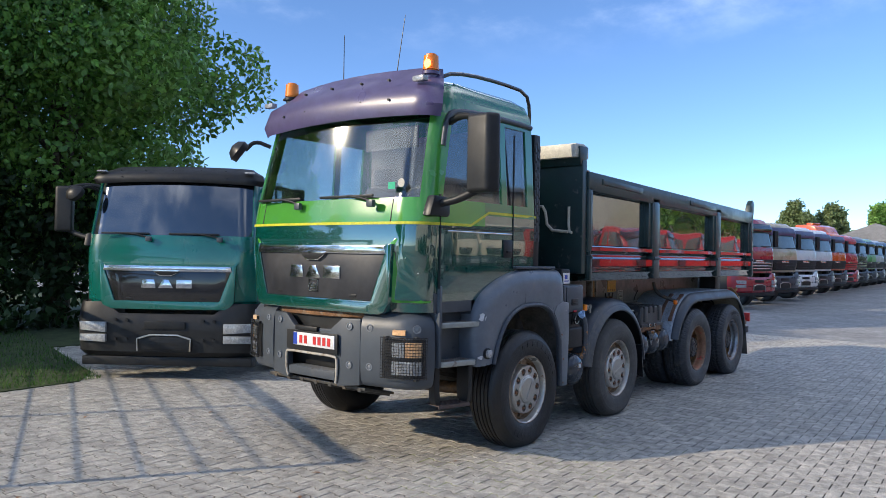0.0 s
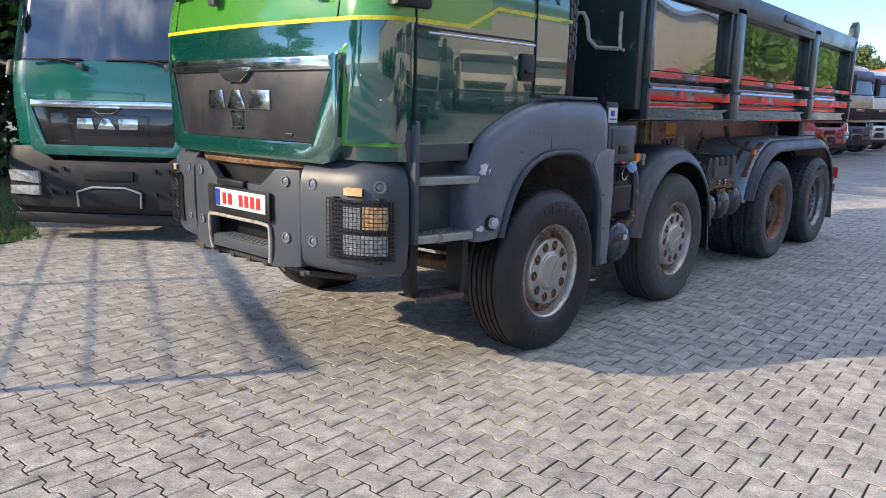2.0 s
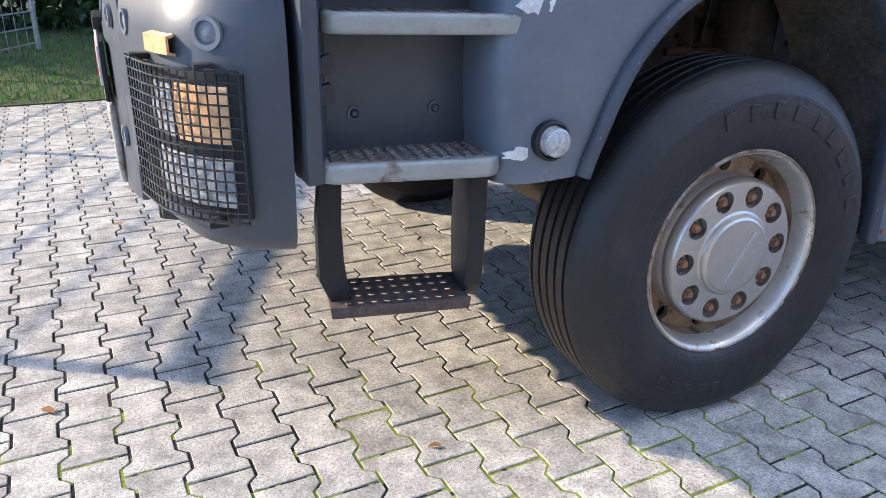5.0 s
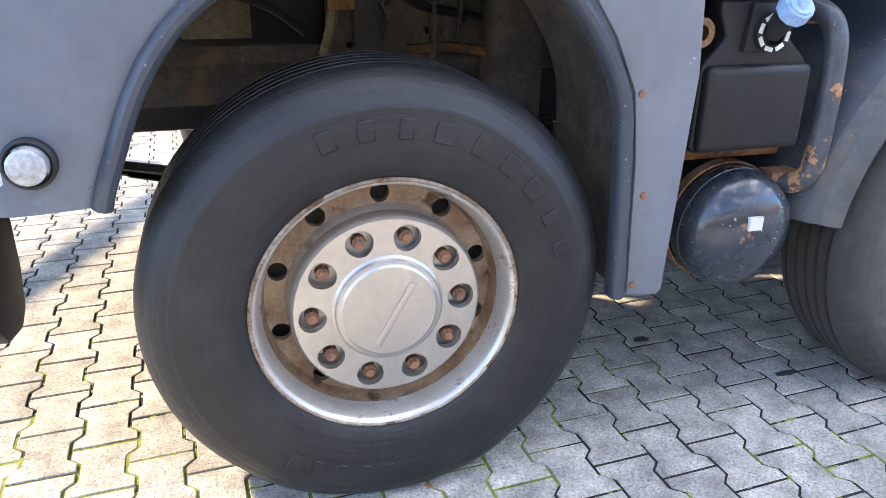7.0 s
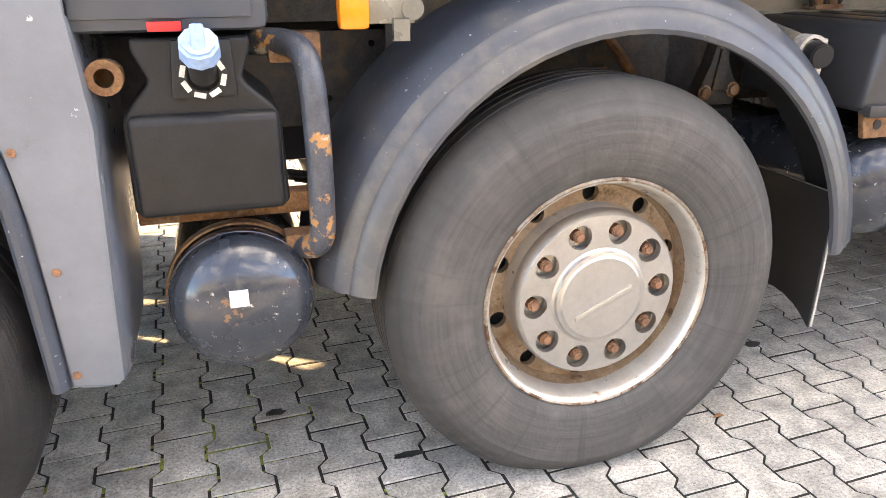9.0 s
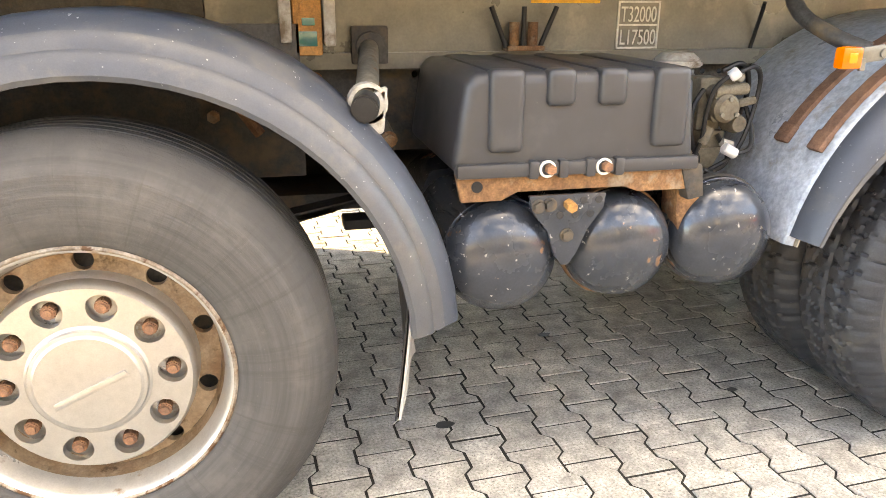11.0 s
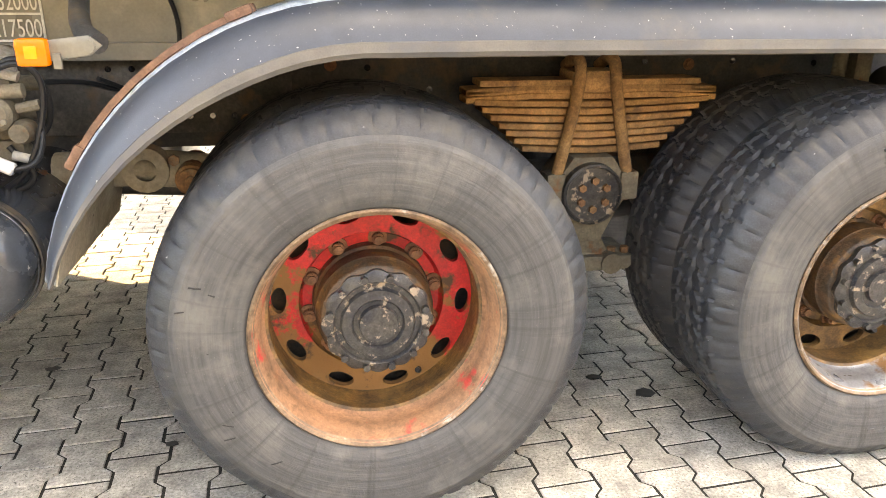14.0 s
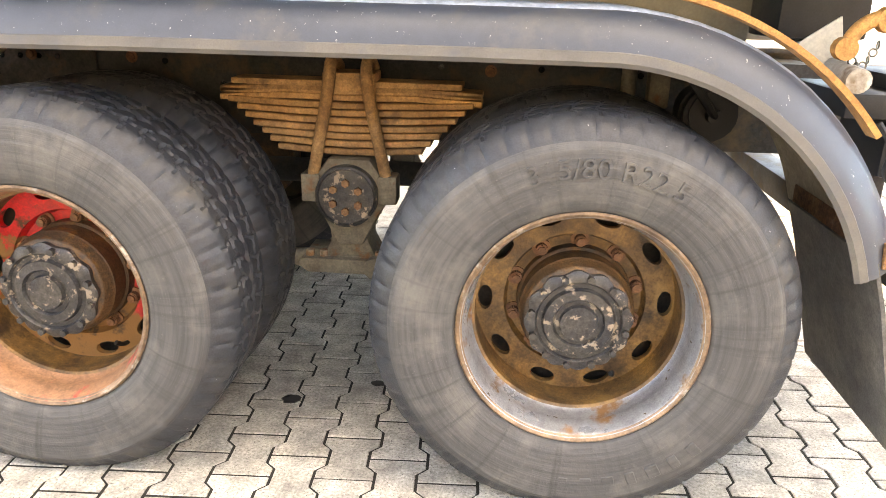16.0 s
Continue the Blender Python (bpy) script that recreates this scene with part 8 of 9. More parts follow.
def rigid_rest(t, m, length, load=None):
    """Chassis, wings and wheels behind a parked cab."""
    def put(name, bm, material, label=""):
        return part(name, moved(bm, m), material, t, label)
    put("chassis", merge(box(-1.1, length, -0.42, -0.34, 0.82, 1.08), box(-1.1, length, 0.34, 0.42, 0.82, 1.08), box(-1.1, 0.3, -0.7, 0.7, 0.7, 1.3, 0.04)), "frame", "dark chassis")
    for s in (-1, 1):
        wing = sweep(arc_path(0, 0.51, 0.66, 185, -5, 14), [(0.0, 0.90 * s), (0.05, 0.95 * s), (0.05, 1.20 * s), (0.0, 1.235 * s), (-0.03, 1.23 * s), (-0.01, 0.92 * s)])
        put("wing", wing, "plastic")
        put("cab_steps", box(-1.15, -0.66, min(0.9 * s, 1.18 * s), max(0.9 * s, 1.18 * s), 0.55, 1.3, 0.03), "black")
        for x in (0.0, length - 1.0):
            part("wheel", PLAIN_WHEEL, None, t, "", m @ pose(x, 1.235 * s, 0.508, 0, 0, 180 if s > 0 else 0))
    if load:
        put("load_body", box(0.6, length + 0.4, -1.23, 1.23, 1.15, load[1], 0.03), load[0], "plain load body")


second = thing("green_truck", "dark teal flat-fronted truck with a black visor, parked under trees", "truck")
LOW = Matrix.Translation((0, 0, -0.34))
build_cab(second, LOW, "teal", "teal", "black", "black_gloss", stripe=False, glass_m="dark_glass", interior=False)
# same grey plastic bumper; black material carries the shade it stands in
cab_front_bumper(second, Matrix.Translation((0, 0, -0.28)), "black")
rigid_rest(second, Matrix.Identity(4), 6.0)
for ob in second.children_recursive:
    if ob.data and max((v.co.z for v in ob.data.vertices), default=0.0) > 2.53:
        for v in ob.data.vertices:
            if v.co.z > 2.52:
                v.co.z = 2.52 + (v.co.z - 2.52) * 0.5
T2_M = pose(0.70, 6.28, 0, 0, 0, 38.5) @ Matrix.Scale(1.045, 4)
second.matrix_basis = T2_M
PAINTS = {}


def paint(name, c):
    if name not in PAINTS:
        PAINTS[name] = mat(name + "_cab_paint", c, tuple(v * 0.85 for v in c), rough=0.28, coat=0.6, scale=1.2, grain_amount=0.03)
    return PAINTS[name]


def far_truck(at, colour, name, visor_m, label, tall=0.0, load=None, grille_m="black", bumper_m="plastic"):
    """A parked lorry seen from far: simpler cab with its glass, visor, grille, bumper, lamps and mirrors."""
    t = thing("parked_truck", label, "truck", "trucks parked in rows", "", at)
    body_m = paint(name, colour)
    def put(nm, bm, material, lab="", parent=None):
        return part(nm, bm, material, parent or t, lab)
    bm, rings = cab_shell(0.0, lambda i, k, n: None if is_front_glass(i, k, n) or is_side_glass(i, k, n) else 0)
    bm.faces.new(rings[-1])
    drop_loose(bm)
    c = put("cab", bm, body_m)
    bm, _ = cab_shell(-0.01, lambda i, k, n: 0 if is_front_glass(i, k, n) else None)
    put("windscreen", drop_loose(bm), "far_glass", "", c)
    for s in (True, False):
        bm, _ = cab_shell(-0.01, lambda i, k, n, s=s: 0 if is_side_glass(i, k, n) and (k < n // 2) == s else None)
        put("side_window", drop_loose(bm), "far_glass", "", c)
    vis = bmesh.new()
    vr = []
    for z, out in ((2.70, 0.05), (2.82, 0.10), (3.0, 0.07)):
        ring = cab_ring(z, grow=out)
        vr.append([vis.verts.new(p) for p in ring[9:len(ring) - 10]])
    for a, b in zip(vr, vr[1:]):
        for k in range(len(a) - 1):
            vis.faces.new((a[k], a[k + 1], b[k + 1], b[k]))
    put("sun_visor", solidified(vis, 0.01), visor_m, "", c)
    if tall:
        put("high_roof", merge(prism([(-1.15, 3.0), (-0.85, 3.05 + tall * 0.8), (-0.5, 3.05 + tall), (0.2, 3.05 + tall), (0.22, 3.0)], "y", -0.95, 0.95, 0.06), box(-0.4, -0.05, -0.35, 0.35, 3.05 + tall, 3.17 + tall, 0.03)), body_m, "", c)
    g = put("grille", prism([(-0.80, 1.74), (0.80, 1.74), (0.68, 1.34), (-0.68, 1.34)], "x", -1.55, -1.45, 0.012), grille_m, "", c)
    for z in (1.40, 1.50, 1.60):
        put("grille_bar", box(-1.565, -1.545, -0.66, 0.66, z, z + 0.035, 0.006), "chrome" if name in ("dark_red", "graphite") else "black", "", c)
    put("badge_shape", box(-1.562, -1.545, -0.22, 0.22, 1.64, 1.71, 0.006), "chrome", "", c)
    cab_front_bumper(t, Matrix.Identity(4), bumper_m)
    for s in (-1, 1):
        mir = put("mirror", mirror_head(s), "black")
        put("mirror_arm", tube([(-1.18, 1.05 * s, 2.83), (-1.0, 1.2 * s, 2.86)], 0.03, 6, 0), "black", "", mir)
    for y in (-0.5, 0.35):
        put("wiper", box(-1.49, -1.47, y - 0.3, y + 0.3, 2.19, 2.215), "black", "", c)
    rigid_rest(t, Matrix.Identity(4), 6.0, load)
    return t


row = [
    ((0.36, 0.015, 0.03), "dark_red", "black_gloss", "dark red truck with a low bumper, parked in a row", 0.0, None, "black", paint("dark_red", (0.36, 0.015, 0.03))),
    ((0.50, 0.41, 0.26), "sand", "purple", "sand-coloured truck with a dark visor, parked in a row", 0.0, ("body", 2.6), "black", "plastic"),
    ((0.80, 0.80, 0.78), "white", "purple", "white truck with a dark visor, parked in a row", 0.0, None, "black", paint("white", (0.80, 0.80, 0.78))),
    ((0.80, 0.80, 0.78), "white", "purple", "white truck with a grey bumper, parked in a row", 0.0, None, "black", "plastic"),
    ((0.70, 0.10, 0.012), "orange", "purple", "orange high-roof truck parked in a row", 0.55, None, "black", "plastic"),
    ((0.55, 0.02, 0.04), "red", "red_tag", "red truck parked in a row", -0.0, None, "red_tag", paint("red", (0.55, 0.02, 0.04))),
    ((0.06, 0.06, 0.062), "graphite", "black_gloss", "dark grey truck parked in a row", 0.1, None, "black", "plastic"),
    ((0.12, 0.34, 0.12), "leaf_green", "black_gloss", "green truck parked in a row", 0.0, None, "black", "plastic"),
    ((0.45, 0.47, 0.48), "silver", "black_gloss", "silver truck parked in a row", 0.1, None, "black", "plastic"),
    ((0.05, 0.06, 0.08), "navy", "black_gloss", "dark blue truck parked in a row", 0.0, None, "black", "plastic"),
    ((0.5, 0.5, 0.5), "pale_grey", "black_gloss", "pale grey truck parked in a row", 0.0, None, "black", "plastic"),
    ((0.10, 0.10, 0.11), "dark_grey", "black_gloss", "dark truck at the end of a row", 0.0, None, "black", "plastic"),
]
for i, (c, nm, vis, lab, tall, load, gm, bmm) in enumerate(row):
    far_truck(pose(21.6 + 3.75 * i, 5.6 + 0.13 * i, 0, 0, 0, 72), c, nm, vis, lab, tall, load, gm, bmm)
# trucks across the yard, seen mirrored in the glossy panels
CREAM, RED = (0.70, 0.64, 0.50), (0.5, 0.02, 0.02)
DARK = (0.03, 0.045, 0.05)
for x, y, turn_, c, nm in ((-1.6, -8.6, -90, CREAM, "cream"), (1.6, -8.4, -90, CREAM, "cream"), (4.8, -8.7, -90, CREAM, "cream"), (5.5, -15.5, -62, DARK, "dark_teal"), (9.0, -15.2, -62, DARK, "dark_teal"), (12.4, -14.8, -62, DARK, "dark_teal"), (15.9, -14.2, -58, CREAM, "cream"), (19.6, -14.6, -62, CREAM, "cream"), (23.5, -13.5, -90, RED, "bright_red"), (27.2, -12.8, -100, RED, "bright_red"), (31.5, -12.5, -100, RED, "bright_red"),
                           (36.0, -12.5, -100, RED, "bright_red"), (42.0, -12.5, -100, RED, "bright_red"), (48.0, -12.5, -100, RED, "bright_red"), (55.0, -12.5, -100, RED, "bright_red")):
    far_truck(pose(x, y, 0, 0, 0, turn_), c, nm, "black_gloss", {"cream": "cream", "bright_red": "red", "dark_teal": "dark"}[nm] + " truck parked across the yard", 0.0, (paint(nm, c), 3.0))

# ---- trees, hedge, grass ----
def leaf_cloud(centres, radii, count, size, seed, squash=0.8):
    r = np.random.RandomState(seed)
    centres, radii = np.array(centres), np.array(radii)
    w = radii ** 2
    pick = r.choice(len(centres), count, p=w / w.sum())
    d = r.normal(size=(count, 3))
    d /= np.linalg.norm(d, axis=1)[:, None]
    rad = radii[pick] * (0.45 + 0.6 * r.rand(count) ** 0.5)
    p = centres[pick] + d * rad[:, None] * np.array((1, 1, squash))
    p += r.normal(size=(count, 3)) * size
    n = d * 0.6 + r.normal(size=(count, 3)) * 0.7
    n /= np.linalg.norm(n, axis=1)[:, None]
    t = np.cross(n, r.normal(size=(count, 3)))
    t /= np.linalg.norm(t, axis=1)[:, None]
    b = np.cross(n, t)
    s = size * (0.6 + 0.8 * r.rand(count))[:, None]
    tip, wide = t * s, b * s * 0.55
    v = np.stack([p - tip, p + wide - tip * 0.1, p + tip, p - wide - tip * 0.1], axis=1).reshape(-1, 3)
    f = np.arange(count * 4).reshape(-1, 4)
    me = bpy.data.meshes.new("crown")
    me.from_pydata(v.tolist(), [], f.tolist())
    return me


def tree(x, y, height, spread, seed, leaf_m, leaves, size, label, base=0.35, clumps=26):
    r = random.Random(seed)
    t = thing("tree", label, "tree", "trees", "", Matrix.Translation((x, y, 0)))
    segs = [rod((0, 0, 0), (0.1, 0.0, height * 0.45), spread * 0.07, 10, spread * 0.045), rod((0.1, 0, height * 0.44), (0.0, 0.1, height * 0.85), spread * 0.045, 8, 0.03)]
    cs, rs = [], []
    for i in range(clumps):
        a, h = r.uniform(0, 2 * math.pi), r.uniform(base, 0.95)
        k = math.sin(min(1.0, (h - base) / (1 - base) + 0.18) * math.pi) ** 0.6
        q = spread * k * r.uniform(0.35, 0.85)
        c = (q * math.cos(a), q * math.sin(a), height * h)
        cs.append(c)
        rs.append(spread * r.uniform(0.20, 0.36))
        if i % 2 == 0:
            segs.append(tube([(0.08, 0.02, height * max(0.2, h - 0.28)), (c[0] * 0.5, c[1] * 0.5, height * (h - 0.1)), c], spread * 0.014, 6, 1))
    part("trunk", merge(*segs), "bark", t)
    me = leaf_cloud(cs, rs, leaves, size, seed)
    me.materials.append(M[leaf_m])
    part("crown", me, None, t)
    return t


tree(1.9, 14.5, 11.5, 4.6, 11, "leaf", 90000, 0.085, "large leafy tree behind the parked truck", 0.16, 70)
tree(-3.8, 15.0, 12.5, 4.6, 12, "leaf", 90000, 0.085, "large leafy tree beside the yard", 0.14, 70)
tree(-1.8, 20.5, 13.0, 5.0, 13, "leaf", 60000, 0.11, "tall leafy tree beside the yard", 0.14, 60)
# out of view: added in the sun's path for dappled shade on near paving
tree(-17.6, 6.9, 8.0, 3.0, 15, "leaf", 26000, 0.12, "unseen round-crowned tree added beyond the fence to shade the paving", 0.52, 34)
tree(-9.5, 17.0, 12.0, 4.5, 14, "leaf", 24000, 0.12, "tall leafy tree beside the yard", 0.14, 30)
for x, y, h, s, sd, m_ in ((96, 21.5, 9.3, 3.0, 21, "leaf_pale"), (100, 18.0, 9.4, 2.8, 22, "leaf_pale"), (92, 11.0, 8.2, 3.8, 23, "leaf"), (104, 5, 7.4, 3.6, 24, "leaf"), (112, 3, 8.0, 4, 25, "leaf"), (120, -6, 9, 5, 26, "leaf")):
    tree(x, y, h, s, sd, m_, 14000, 0.17, "distant tree beyond the parked trucks", 0.25)
for x, sd in ((50, 51), (60, 52), (70, 53), (82, 54)):
    tree(x, -17.5, 8.5, 3.6, sd, "leaf", 5000, 0.3, "leafy tree across the yard", 0.2)
for x, y, sd in ((-24, 24, 31), (-17, 26, 32), (-30, 9, 33), (-34, 3, 34)):
    tree(x, y, 11, 2.6, sd, "leaf", 7000, 0.2, "slim tall tree by the entrance", 0.12)
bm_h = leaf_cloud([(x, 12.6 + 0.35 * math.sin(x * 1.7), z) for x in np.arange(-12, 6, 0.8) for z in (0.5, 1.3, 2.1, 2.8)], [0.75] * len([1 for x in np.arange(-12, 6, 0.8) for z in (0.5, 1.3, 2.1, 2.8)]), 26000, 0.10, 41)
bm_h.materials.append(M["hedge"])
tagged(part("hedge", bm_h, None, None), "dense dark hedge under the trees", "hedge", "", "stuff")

far_h = leaf_cloud([(x, -20.3 + 0.3 * math.sin(x * 1.7), z) for x in np.arange(-20, 70, 1.6) for z in (0.8, 2.2)], [1.25] * len([1 for x in np.arange(-20, 70, 1.6) for z in (0.8, 2.2)]), 14000, 0.22, 43)
far_h.materials.append(M["hedge"])
tagged(part("hedge", far_h, None, None), "dark hedge behind the trucks across the yard", "hedge", "", "stuff")
# ---- far buildings ----
shed = thing("open_shed", "low dark-roofed open shed behind the truck row", "building")
part("roof", prism([(24, 3.9), (74, 3.9), (74, 4.25), (24, 4.25)], "y", 15, 24, 0.05), "roof", shed)
for i in range(14):
    part("post", box(25 + 3.6 * i, 25.2 + 3.6 * i, 15.1, 15.3, 0, 3.9), "steel_post", shed)
    part("rafter", tube([(25.1 + 3.6 * i, 15.0, 3.4), (25.1 + 3.6 * i, 14.4, 3.75), (25.1 + 3.6 * i, 15.0, 4.3)], 0.06, 6, 1), "steel_post", shed)
hall = thing("grey_hall", "long grey-roofed hall in the distance", "building")
part("wall", box(88, 130, 6, 16, 0, 4.0), "wall_cream", hall)
part("roof", prism([(5.5, 4.0), (16.5, 4.0), (11, 6.0)], "x", 87, 131), "roof_grey", hall)
wall_b = thing("cream_hall", "cream rendered hall across the yard", "building")
part("wall", box(-30, 110, -30, -22, 0, 8.4), "wall_cream", wall_b)
part("roof", prism([(-30.5, 8.4), (-21.5, 8.4), (-26, 10.0)], "x", -30.5, 110.5), "roof_grey", wall_b)
for i in range(27):
    part("window", box(-27 + 5 * i, -24.5 + 5 * i, -22.03, -21.97, 2.2, 3.8, 0.02), "dark_glass", wall_b)

# ---- fence that throws the grid of shadows ----
fence = thing("mesh_fence", "galvanised bar-mesh fence with posts along the yard edge", "fence")
F0, FD = Vector((-5.25, 3.2, 0)), Vector((0.39, 0.92, 0)).normalized()
for i in range(4):
    p = F0 + FD * (0.0 + 2.5 * i)
    part("post", rod(p, p + Vector((0, 0, 2.05)), 0.035, 8), "steel_post", fence)
for z in [0.1 + 0.2 * k for k in range(10)]:
    part("rail", rod(F0 + Vector((0, 0, z)), F0 + FD * 7.5 + Vector((0, 0, z)), 0.010, 6), "steel_post", fence)
part("top_beam", rod(F0 + Vector((0, 0, 2.0)), F0 + FD * 7.5 + Vector((0, 0, 2.0)), 0.05, 8), "steel_post", fence)
WIRE = to_mesh("wire", rod((0, 0, 0.05), (0, 0, 2.0), 0.004, 5), "steel_post")
for i in range(31):
    p = F0 + FD * (0.25 * i)
    part("wire", WIRE, None, fence, "", Matrix.Translation(p))

# ---- ground ----
g = bmesh.new()
S = 400.0
vs = [g.verts.new(p) for p in ((-S, -S, -0.035), (S, -S, -0.035), (S, S, -0.035), (-S, S, -0.035))]
g.faces.new(vs)
tagged(part("ground", g, "yard", None), "grey paved yard reaching to the horizon", "ground", "", "structure")

# block paving: bone-shaped blocks in columns across the yard
PU, PV, TURN = 0.1445, 0.2015, radians(2.9)
UX, VX = Vector((math.cos(TURN), math.sin(TURN), 0)), Vector((-math.sin(TURN), math.cos(TURN), 0))
ANCHOR = Vector((-1.51, 0.46, 0))


def block_outline(g_=0.0043, inset=0.0):
    d, W, L = 0.0135, PU, PV
    k = g_ + inset
    left = [(-d, 0.0), (-d, 0.185 * L), (d, 0.315 * L), (d, 0.685 * L), (-d, 0.815 * L), (-d, L)]
    pts = [(x - k, min(max(y, k), L - k)) for x, y in [(W + d, 0.0), (W + d, 0.185 * L), (W - d, 0.315 * L), (W - d, 0.685 * L), (W + d, 0.815 * L), (W + d, L)]]
    lft = [(x + k, min(max(y, k), L - k)) for x, y in left]
    return pts + lft[::-1]


TOP, BASE = block_outline(0.0043, 0.0020), block_outline(0.0043, 0.0)
NB = len(TOP)


def block_verts(i, j, dz=0.0, tip=(0.0, 0.0)):
    o = ANCHOR + UX * (PU * i) + VX * (PV * j - (PV / 2) * i)
    out = []
    for pts, z in ((TOP, 0.0), (BASE, -0.0028), (BASE, -0.035)):
        for u, v in pts:
            q = o + UX * u + VX * v
            out.append((q.x, q.y, z + dz + (tip[0] * (u - PU / 2) + tip[1] * (v - PV / 2) if z > -0.03 else 0)))
    return out


def block_faces(s):
    f = [tuple(s + k for k in range(NB))]
    for ring in (0, 1):
        for k in range(NB):
            a, b = s + ring * NB + k, s + ring * NB + (k + 1) % NB
            f.append((a, a + NB, b + NB, b))
    return f


def block_cells(x0, x1, y0, y1):
    for i in range(int((x0 - ANCHOR.x) / PU) - 4, int((x1 - ANCHOR.x) / PU) + 4):
        for j in range(-160, 160):
            jj = j + i // 2
            o = ANCHOR + UX * (PU * i) + VX * (PV * jj - (PV / 2) * i)
            if x0 <= o.x < x1 and y0 <= o.y < y1:
                yield i, jj, o


rq = random.Random(77)
field_v, field_f = [], []
single = []
for i, j, o in block_cells(-7.0, 12.0, -7.0, 9.5):
    if o.x + 0.39 * o.y < -0.62 and o.y > 5.75:
        continue
    near = -1.3 <= o.x <= 0.65 and -0.45 <= o.y <= 0.55 or 2.5 <= o.x <= 3.6 and -0.2 <= o.y <= 0.6
    if near and len(single) < 300:
        single.append((i, j, o))
        continue
    s = len(field_v)
    field_v += block_verts(i, j, rq.gauss(0, 0.0008), (rq.gauss(0, 0.0024), rq.gauss(0, 0.0024)))
    field_f += block_faces(s)
me = bpy.data.meshes.new("paving")
me.from_pydata(field_v, [], field_f)
me.materials.append(M["paver_far"])
paving = new("paving", me)
tagged(paving, "grey bone-shaped concrete block paving", "paving", "", "stuff")
bed = bmesh.new()
vs = [bed.verts.new(p) for p in ((-6.95, -6.95, -0.0038), (11.95, -6.95, -0.0038), (11.95, 9.45, -0.0038), (-6.95, 9.45, -0.0038))]
bed.faces.new(vs)
pavement = tagged(part("pavement", bed, "joint", None), "mossy sand joints between grey paving blocks", "pavement", "", "structure")
# moss that fills stretches of the joints
moss_v, moss_f, cell = [], [], 0.014
rm = random.Random(31)
for ix in range(int(3.6 / cell)):
    for iy in range(int(2.6 / cell)):
        x, y = -2.2 + ix * cell, -1.5 + iy * cell
        wave = math.sin(7.1 * x + 3.3 * y) + math.sin(4.3 * x - 8.7 * y + 1.3) + 0.7 * math.sin(19.0 * x + 23.0 * y) + 0.7 * math.sin(31.0 * x - 17.0 * y + 2.0)
        core = 1.7 - 1.7 * math.hypot((x + 0.45) / 1.1, (y + 0.05) / 0.75)
        if wave + 1.5 * core + rm.gauss(0, 0.5) < 0.25:
            continue
        s = len(moss_v)
        h = -0.0034 + rm.uniform(-0.0002, 0.0003)
        moss_v += [(x, y, h), (x + cell, y, h), (x + cell, y + cell, h), (x, y + cell, h)]
        moss_f.append((s, s + 1, s + 2, s + 3))
me = bpy.data.meshes.new("moss")
me.from_pydata(moss_v, [], moss_f)
me.materials.append(M["moss"])
tagged(new("moss", me), "yellow-green moss in the joints of the paving", "moss", "", "stuff")
base = block_verts(0, 0)
o0 = ANCHOR
block_mesh = bpy.data.meshes.new("block")
block_mesh.from_pydata([(x - o0.x, y - o0.y, z) for x, y, z in base], [], block_faces(0))
block_mesh.materials.append(M["paver"])
for i, j, o in single:
    part("block", block_mesh, None, pavement, "", Matrix.Translation((o.x, o.y, rq.gauss(0, 0.001))) @ Euler((rq.gauss(0, 0.0035), rq.gauss(0, 0.0035), 0)).to_matrix().to_4x4())

# lawn beside the paving
pts = [(-7.1, 5.95), (-2.3, 5.9), (-1.33, 5.98), (-0.9, 6.6), (-0.2, 9.6), (6.0, 9.8), (6, 30), (-30, 30), (-30, 5.95)]
lawn = prism(pts, "z", -0.03, 0.012)
tagged(part("lawn", lawn, "soil", None), "mown grass strip under the trees", "lawn", "", "structure")
rg = np.random.RandomState(5)
n = 15000
gx = -7.0 + 7.5 * rg.rand(n)
gy = 5.9 + 6.5 * rg.rand(n) ** 1.6
ok = (gy > 5.98) & ~((gx > -1.4) & (gy < 6.6 + (gx + 0.9) * 4.2))
gx, gy = gx[ok], gy[ok]
n = len(gx)
ang = rg.rand(n) * 6.28
h = 0.04 + 0.06 * rg.rand(n)
wv = 0.006
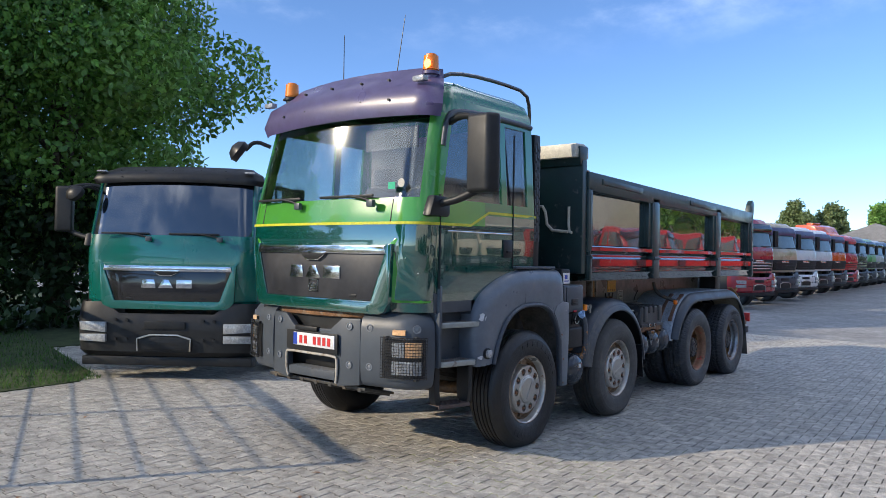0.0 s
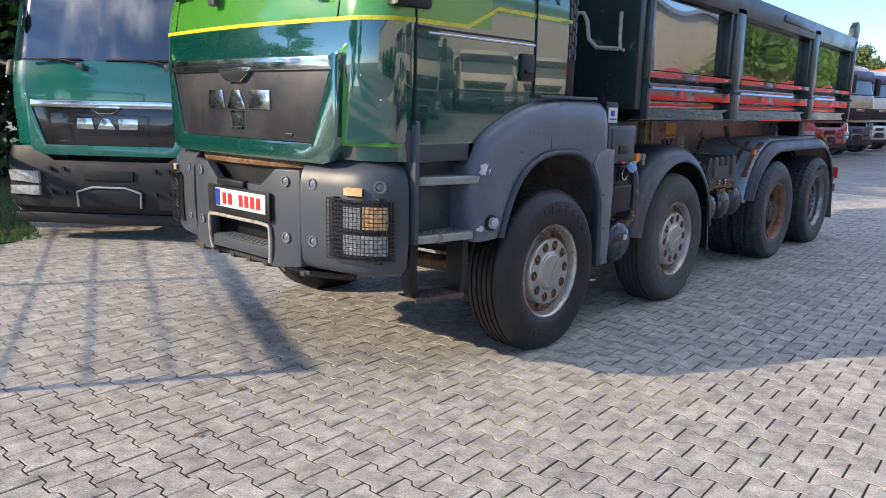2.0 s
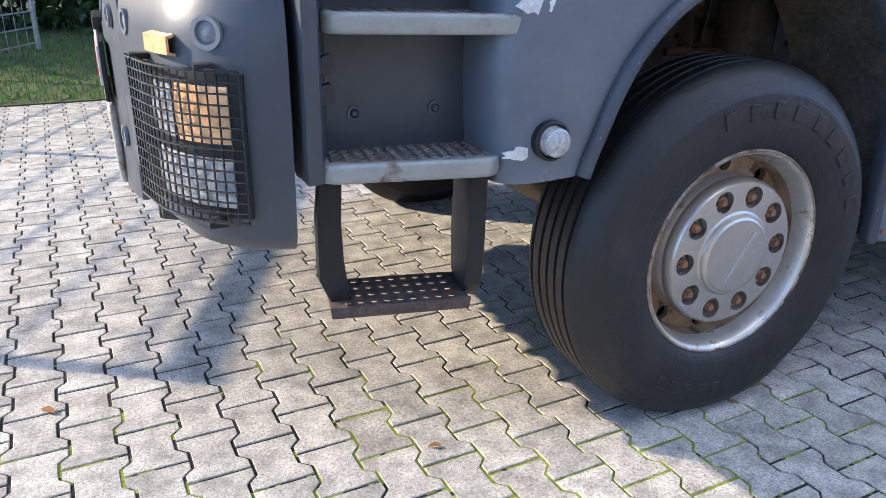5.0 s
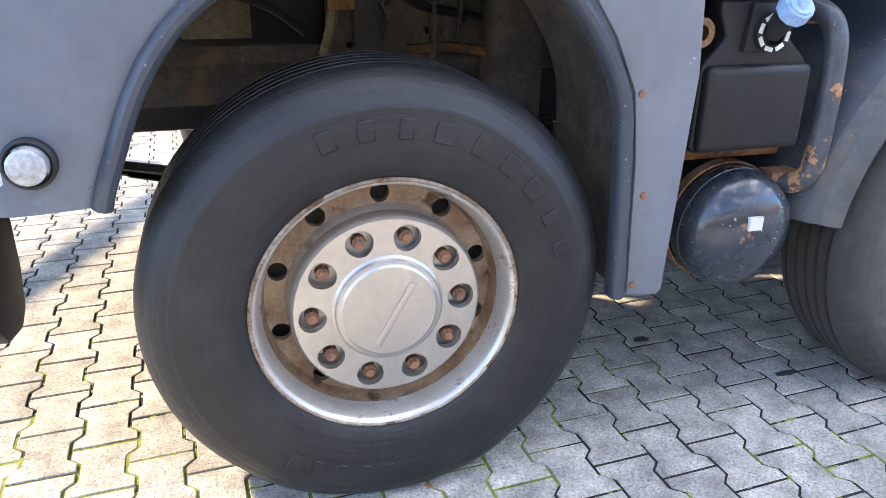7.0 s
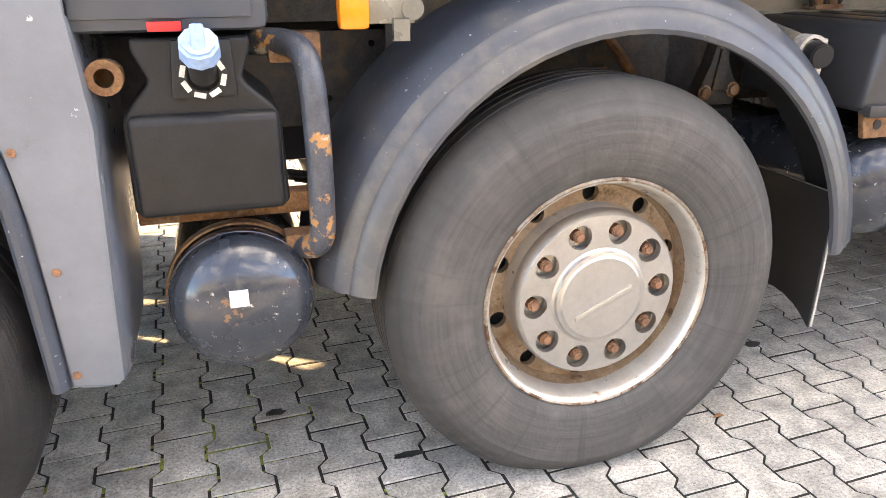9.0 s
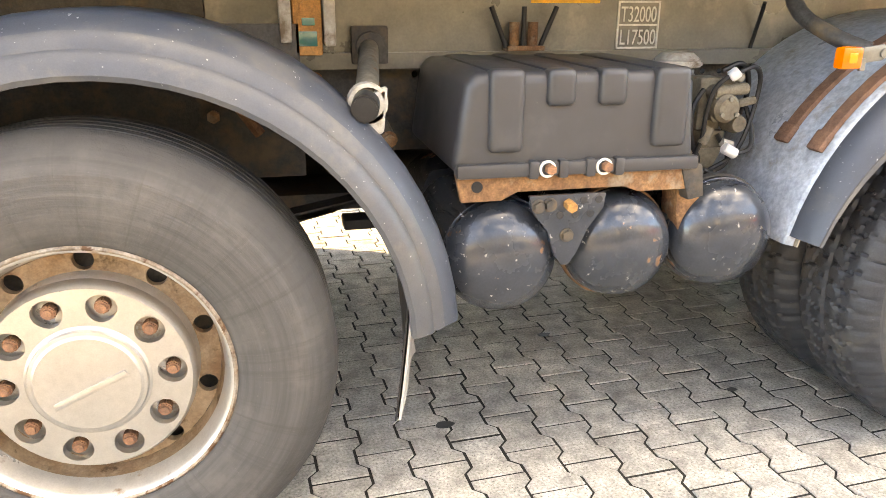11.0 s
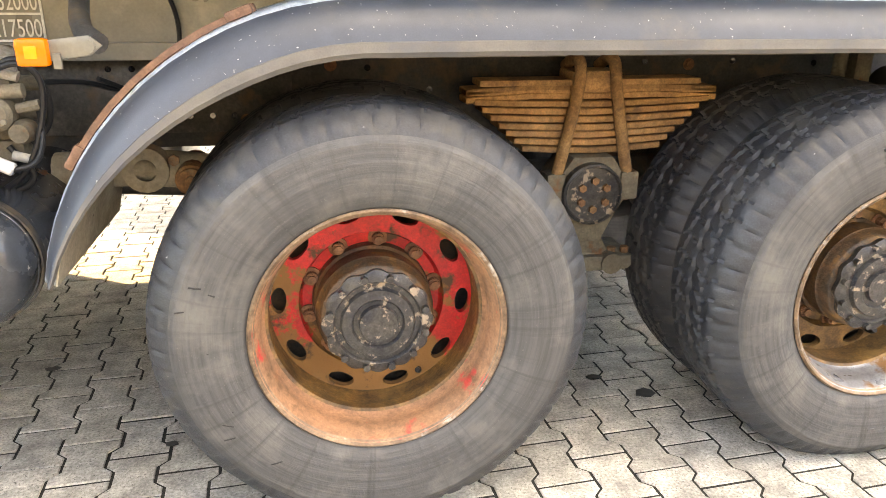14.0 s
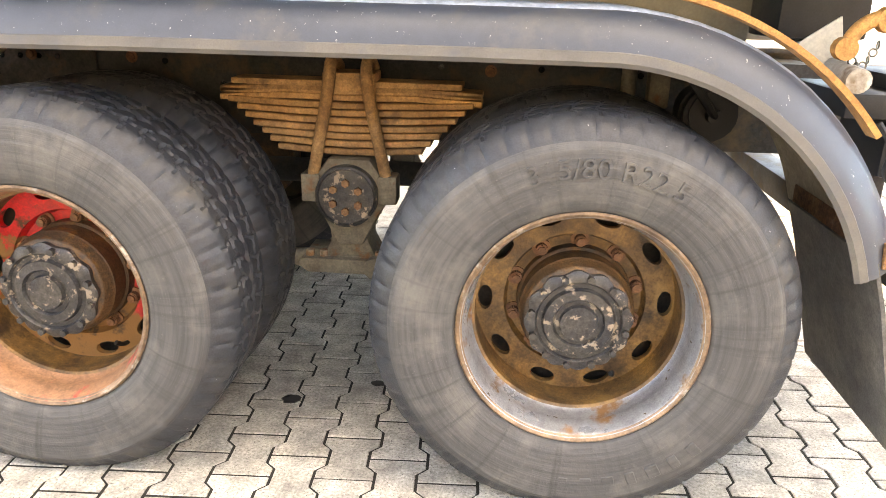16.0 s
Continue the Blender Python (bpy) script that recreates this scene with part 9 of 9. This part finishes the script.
v = np.stack([np.stack([gx - wv * np.cos(ang), gy - wv * np.sin(ang), np.full(n, 0.01)], 1), np.stack([gx + wv * np.cos(ang), gy + wv * np.sin(ang), np.full(n, 0.01)], 1),
              np.stack([gx + 0.03 * np.sin(ang * 3), gy + 0.03 * np.cos(ang * 2), h], 1)], 1).reshape(-1, 3)
me = bpy.data.meshes.new("grass")
me.from_pydata(v.tolist(), [], np.arange(n * 3).reshape(-1, 3).tolist())
me.materials.append(M["grass"])
tagged(new("grass", me), "short green grass blades at the paving edge", "grass", "", "stuff")

# ---- stains and fallen leaves on the paving ----
rs = random.Random(9)


def blot(x, y, w, h, seed):
    r = random.Random(seed)
    return prism([(x + w * (0.7 + 0.4 * r.random()) * math.cos(2 * math.pi * k / 14), y + h * (0.7 + 0.4 * r.random()) * math.sin(2 * math.pi * k / 14)) for k in range(14)], "z", 0.0, 0.0032)


# oil spots; the narrow blot at (1.34, 0.20) stands for a crack
for i, (x, y, w, h) in enumerate(((2.685, 0.462, 0.032, 0.02), (3.227, 1.016, 0.03, 0.016), (1.0, 0.52, 0.03, 0.02), (3.714, 0.461, 0.02, 0.014), (5.23, 0.49, 0.04, 0.03), (4.83, 0.48, 0.035, 0.03), (5.1, 0.62, 0.03, 0.018), (1.34, 0.20, 0.05, 0.015), (2.10, -0.28, 0.02, 0.012))):
    solo("oil_stain", blot(x, y, w, h, i), "oil", "small dark oil or crack mark on the paving", "stain", "oil spots on the paving")
for x, y, s in ((-0.861, 0.151, 0.02), (0.088, -0.01, 0.016), (-2.3, 0.4, 0.03), (-1.85, 0.75, 0.03), (-2.9, -0.6, 0.025), (2.28, 0.10, 0.02), (1.75, -0.45, 0.02), (-3.6, 1.8, 0.03), (-1.2, 3.2, 0.03), (-2.2, 3.9, 0.03), (-1.6, 2.4, 0.025)):
    a_ = rs.uniform(0, 6.28)
    lf = bmesh.new()
    ring = [lf.verts.new((x + s * c_ * math.cos(a_) - s * 0.5 * w_ * math.sin(a_), y + s * c_ * math.sin(a_) + s * 0.5 * w_ * math.cos(a_), 0.006 + 0.008 * abs(w_))) for c_, w_ in ((-1, 0), (-0.4, 0.8), (0.4, 0.7), (1, 0), (0.4, -0.7), (-0.4, -0.8))]
    lf.faces.new(ring)
    solo("fallen_leaf", solidified(lf, 0.0008), "dry_leaf", "curled brown leaf fallen on the paving", "leaf", "fallen leaves")
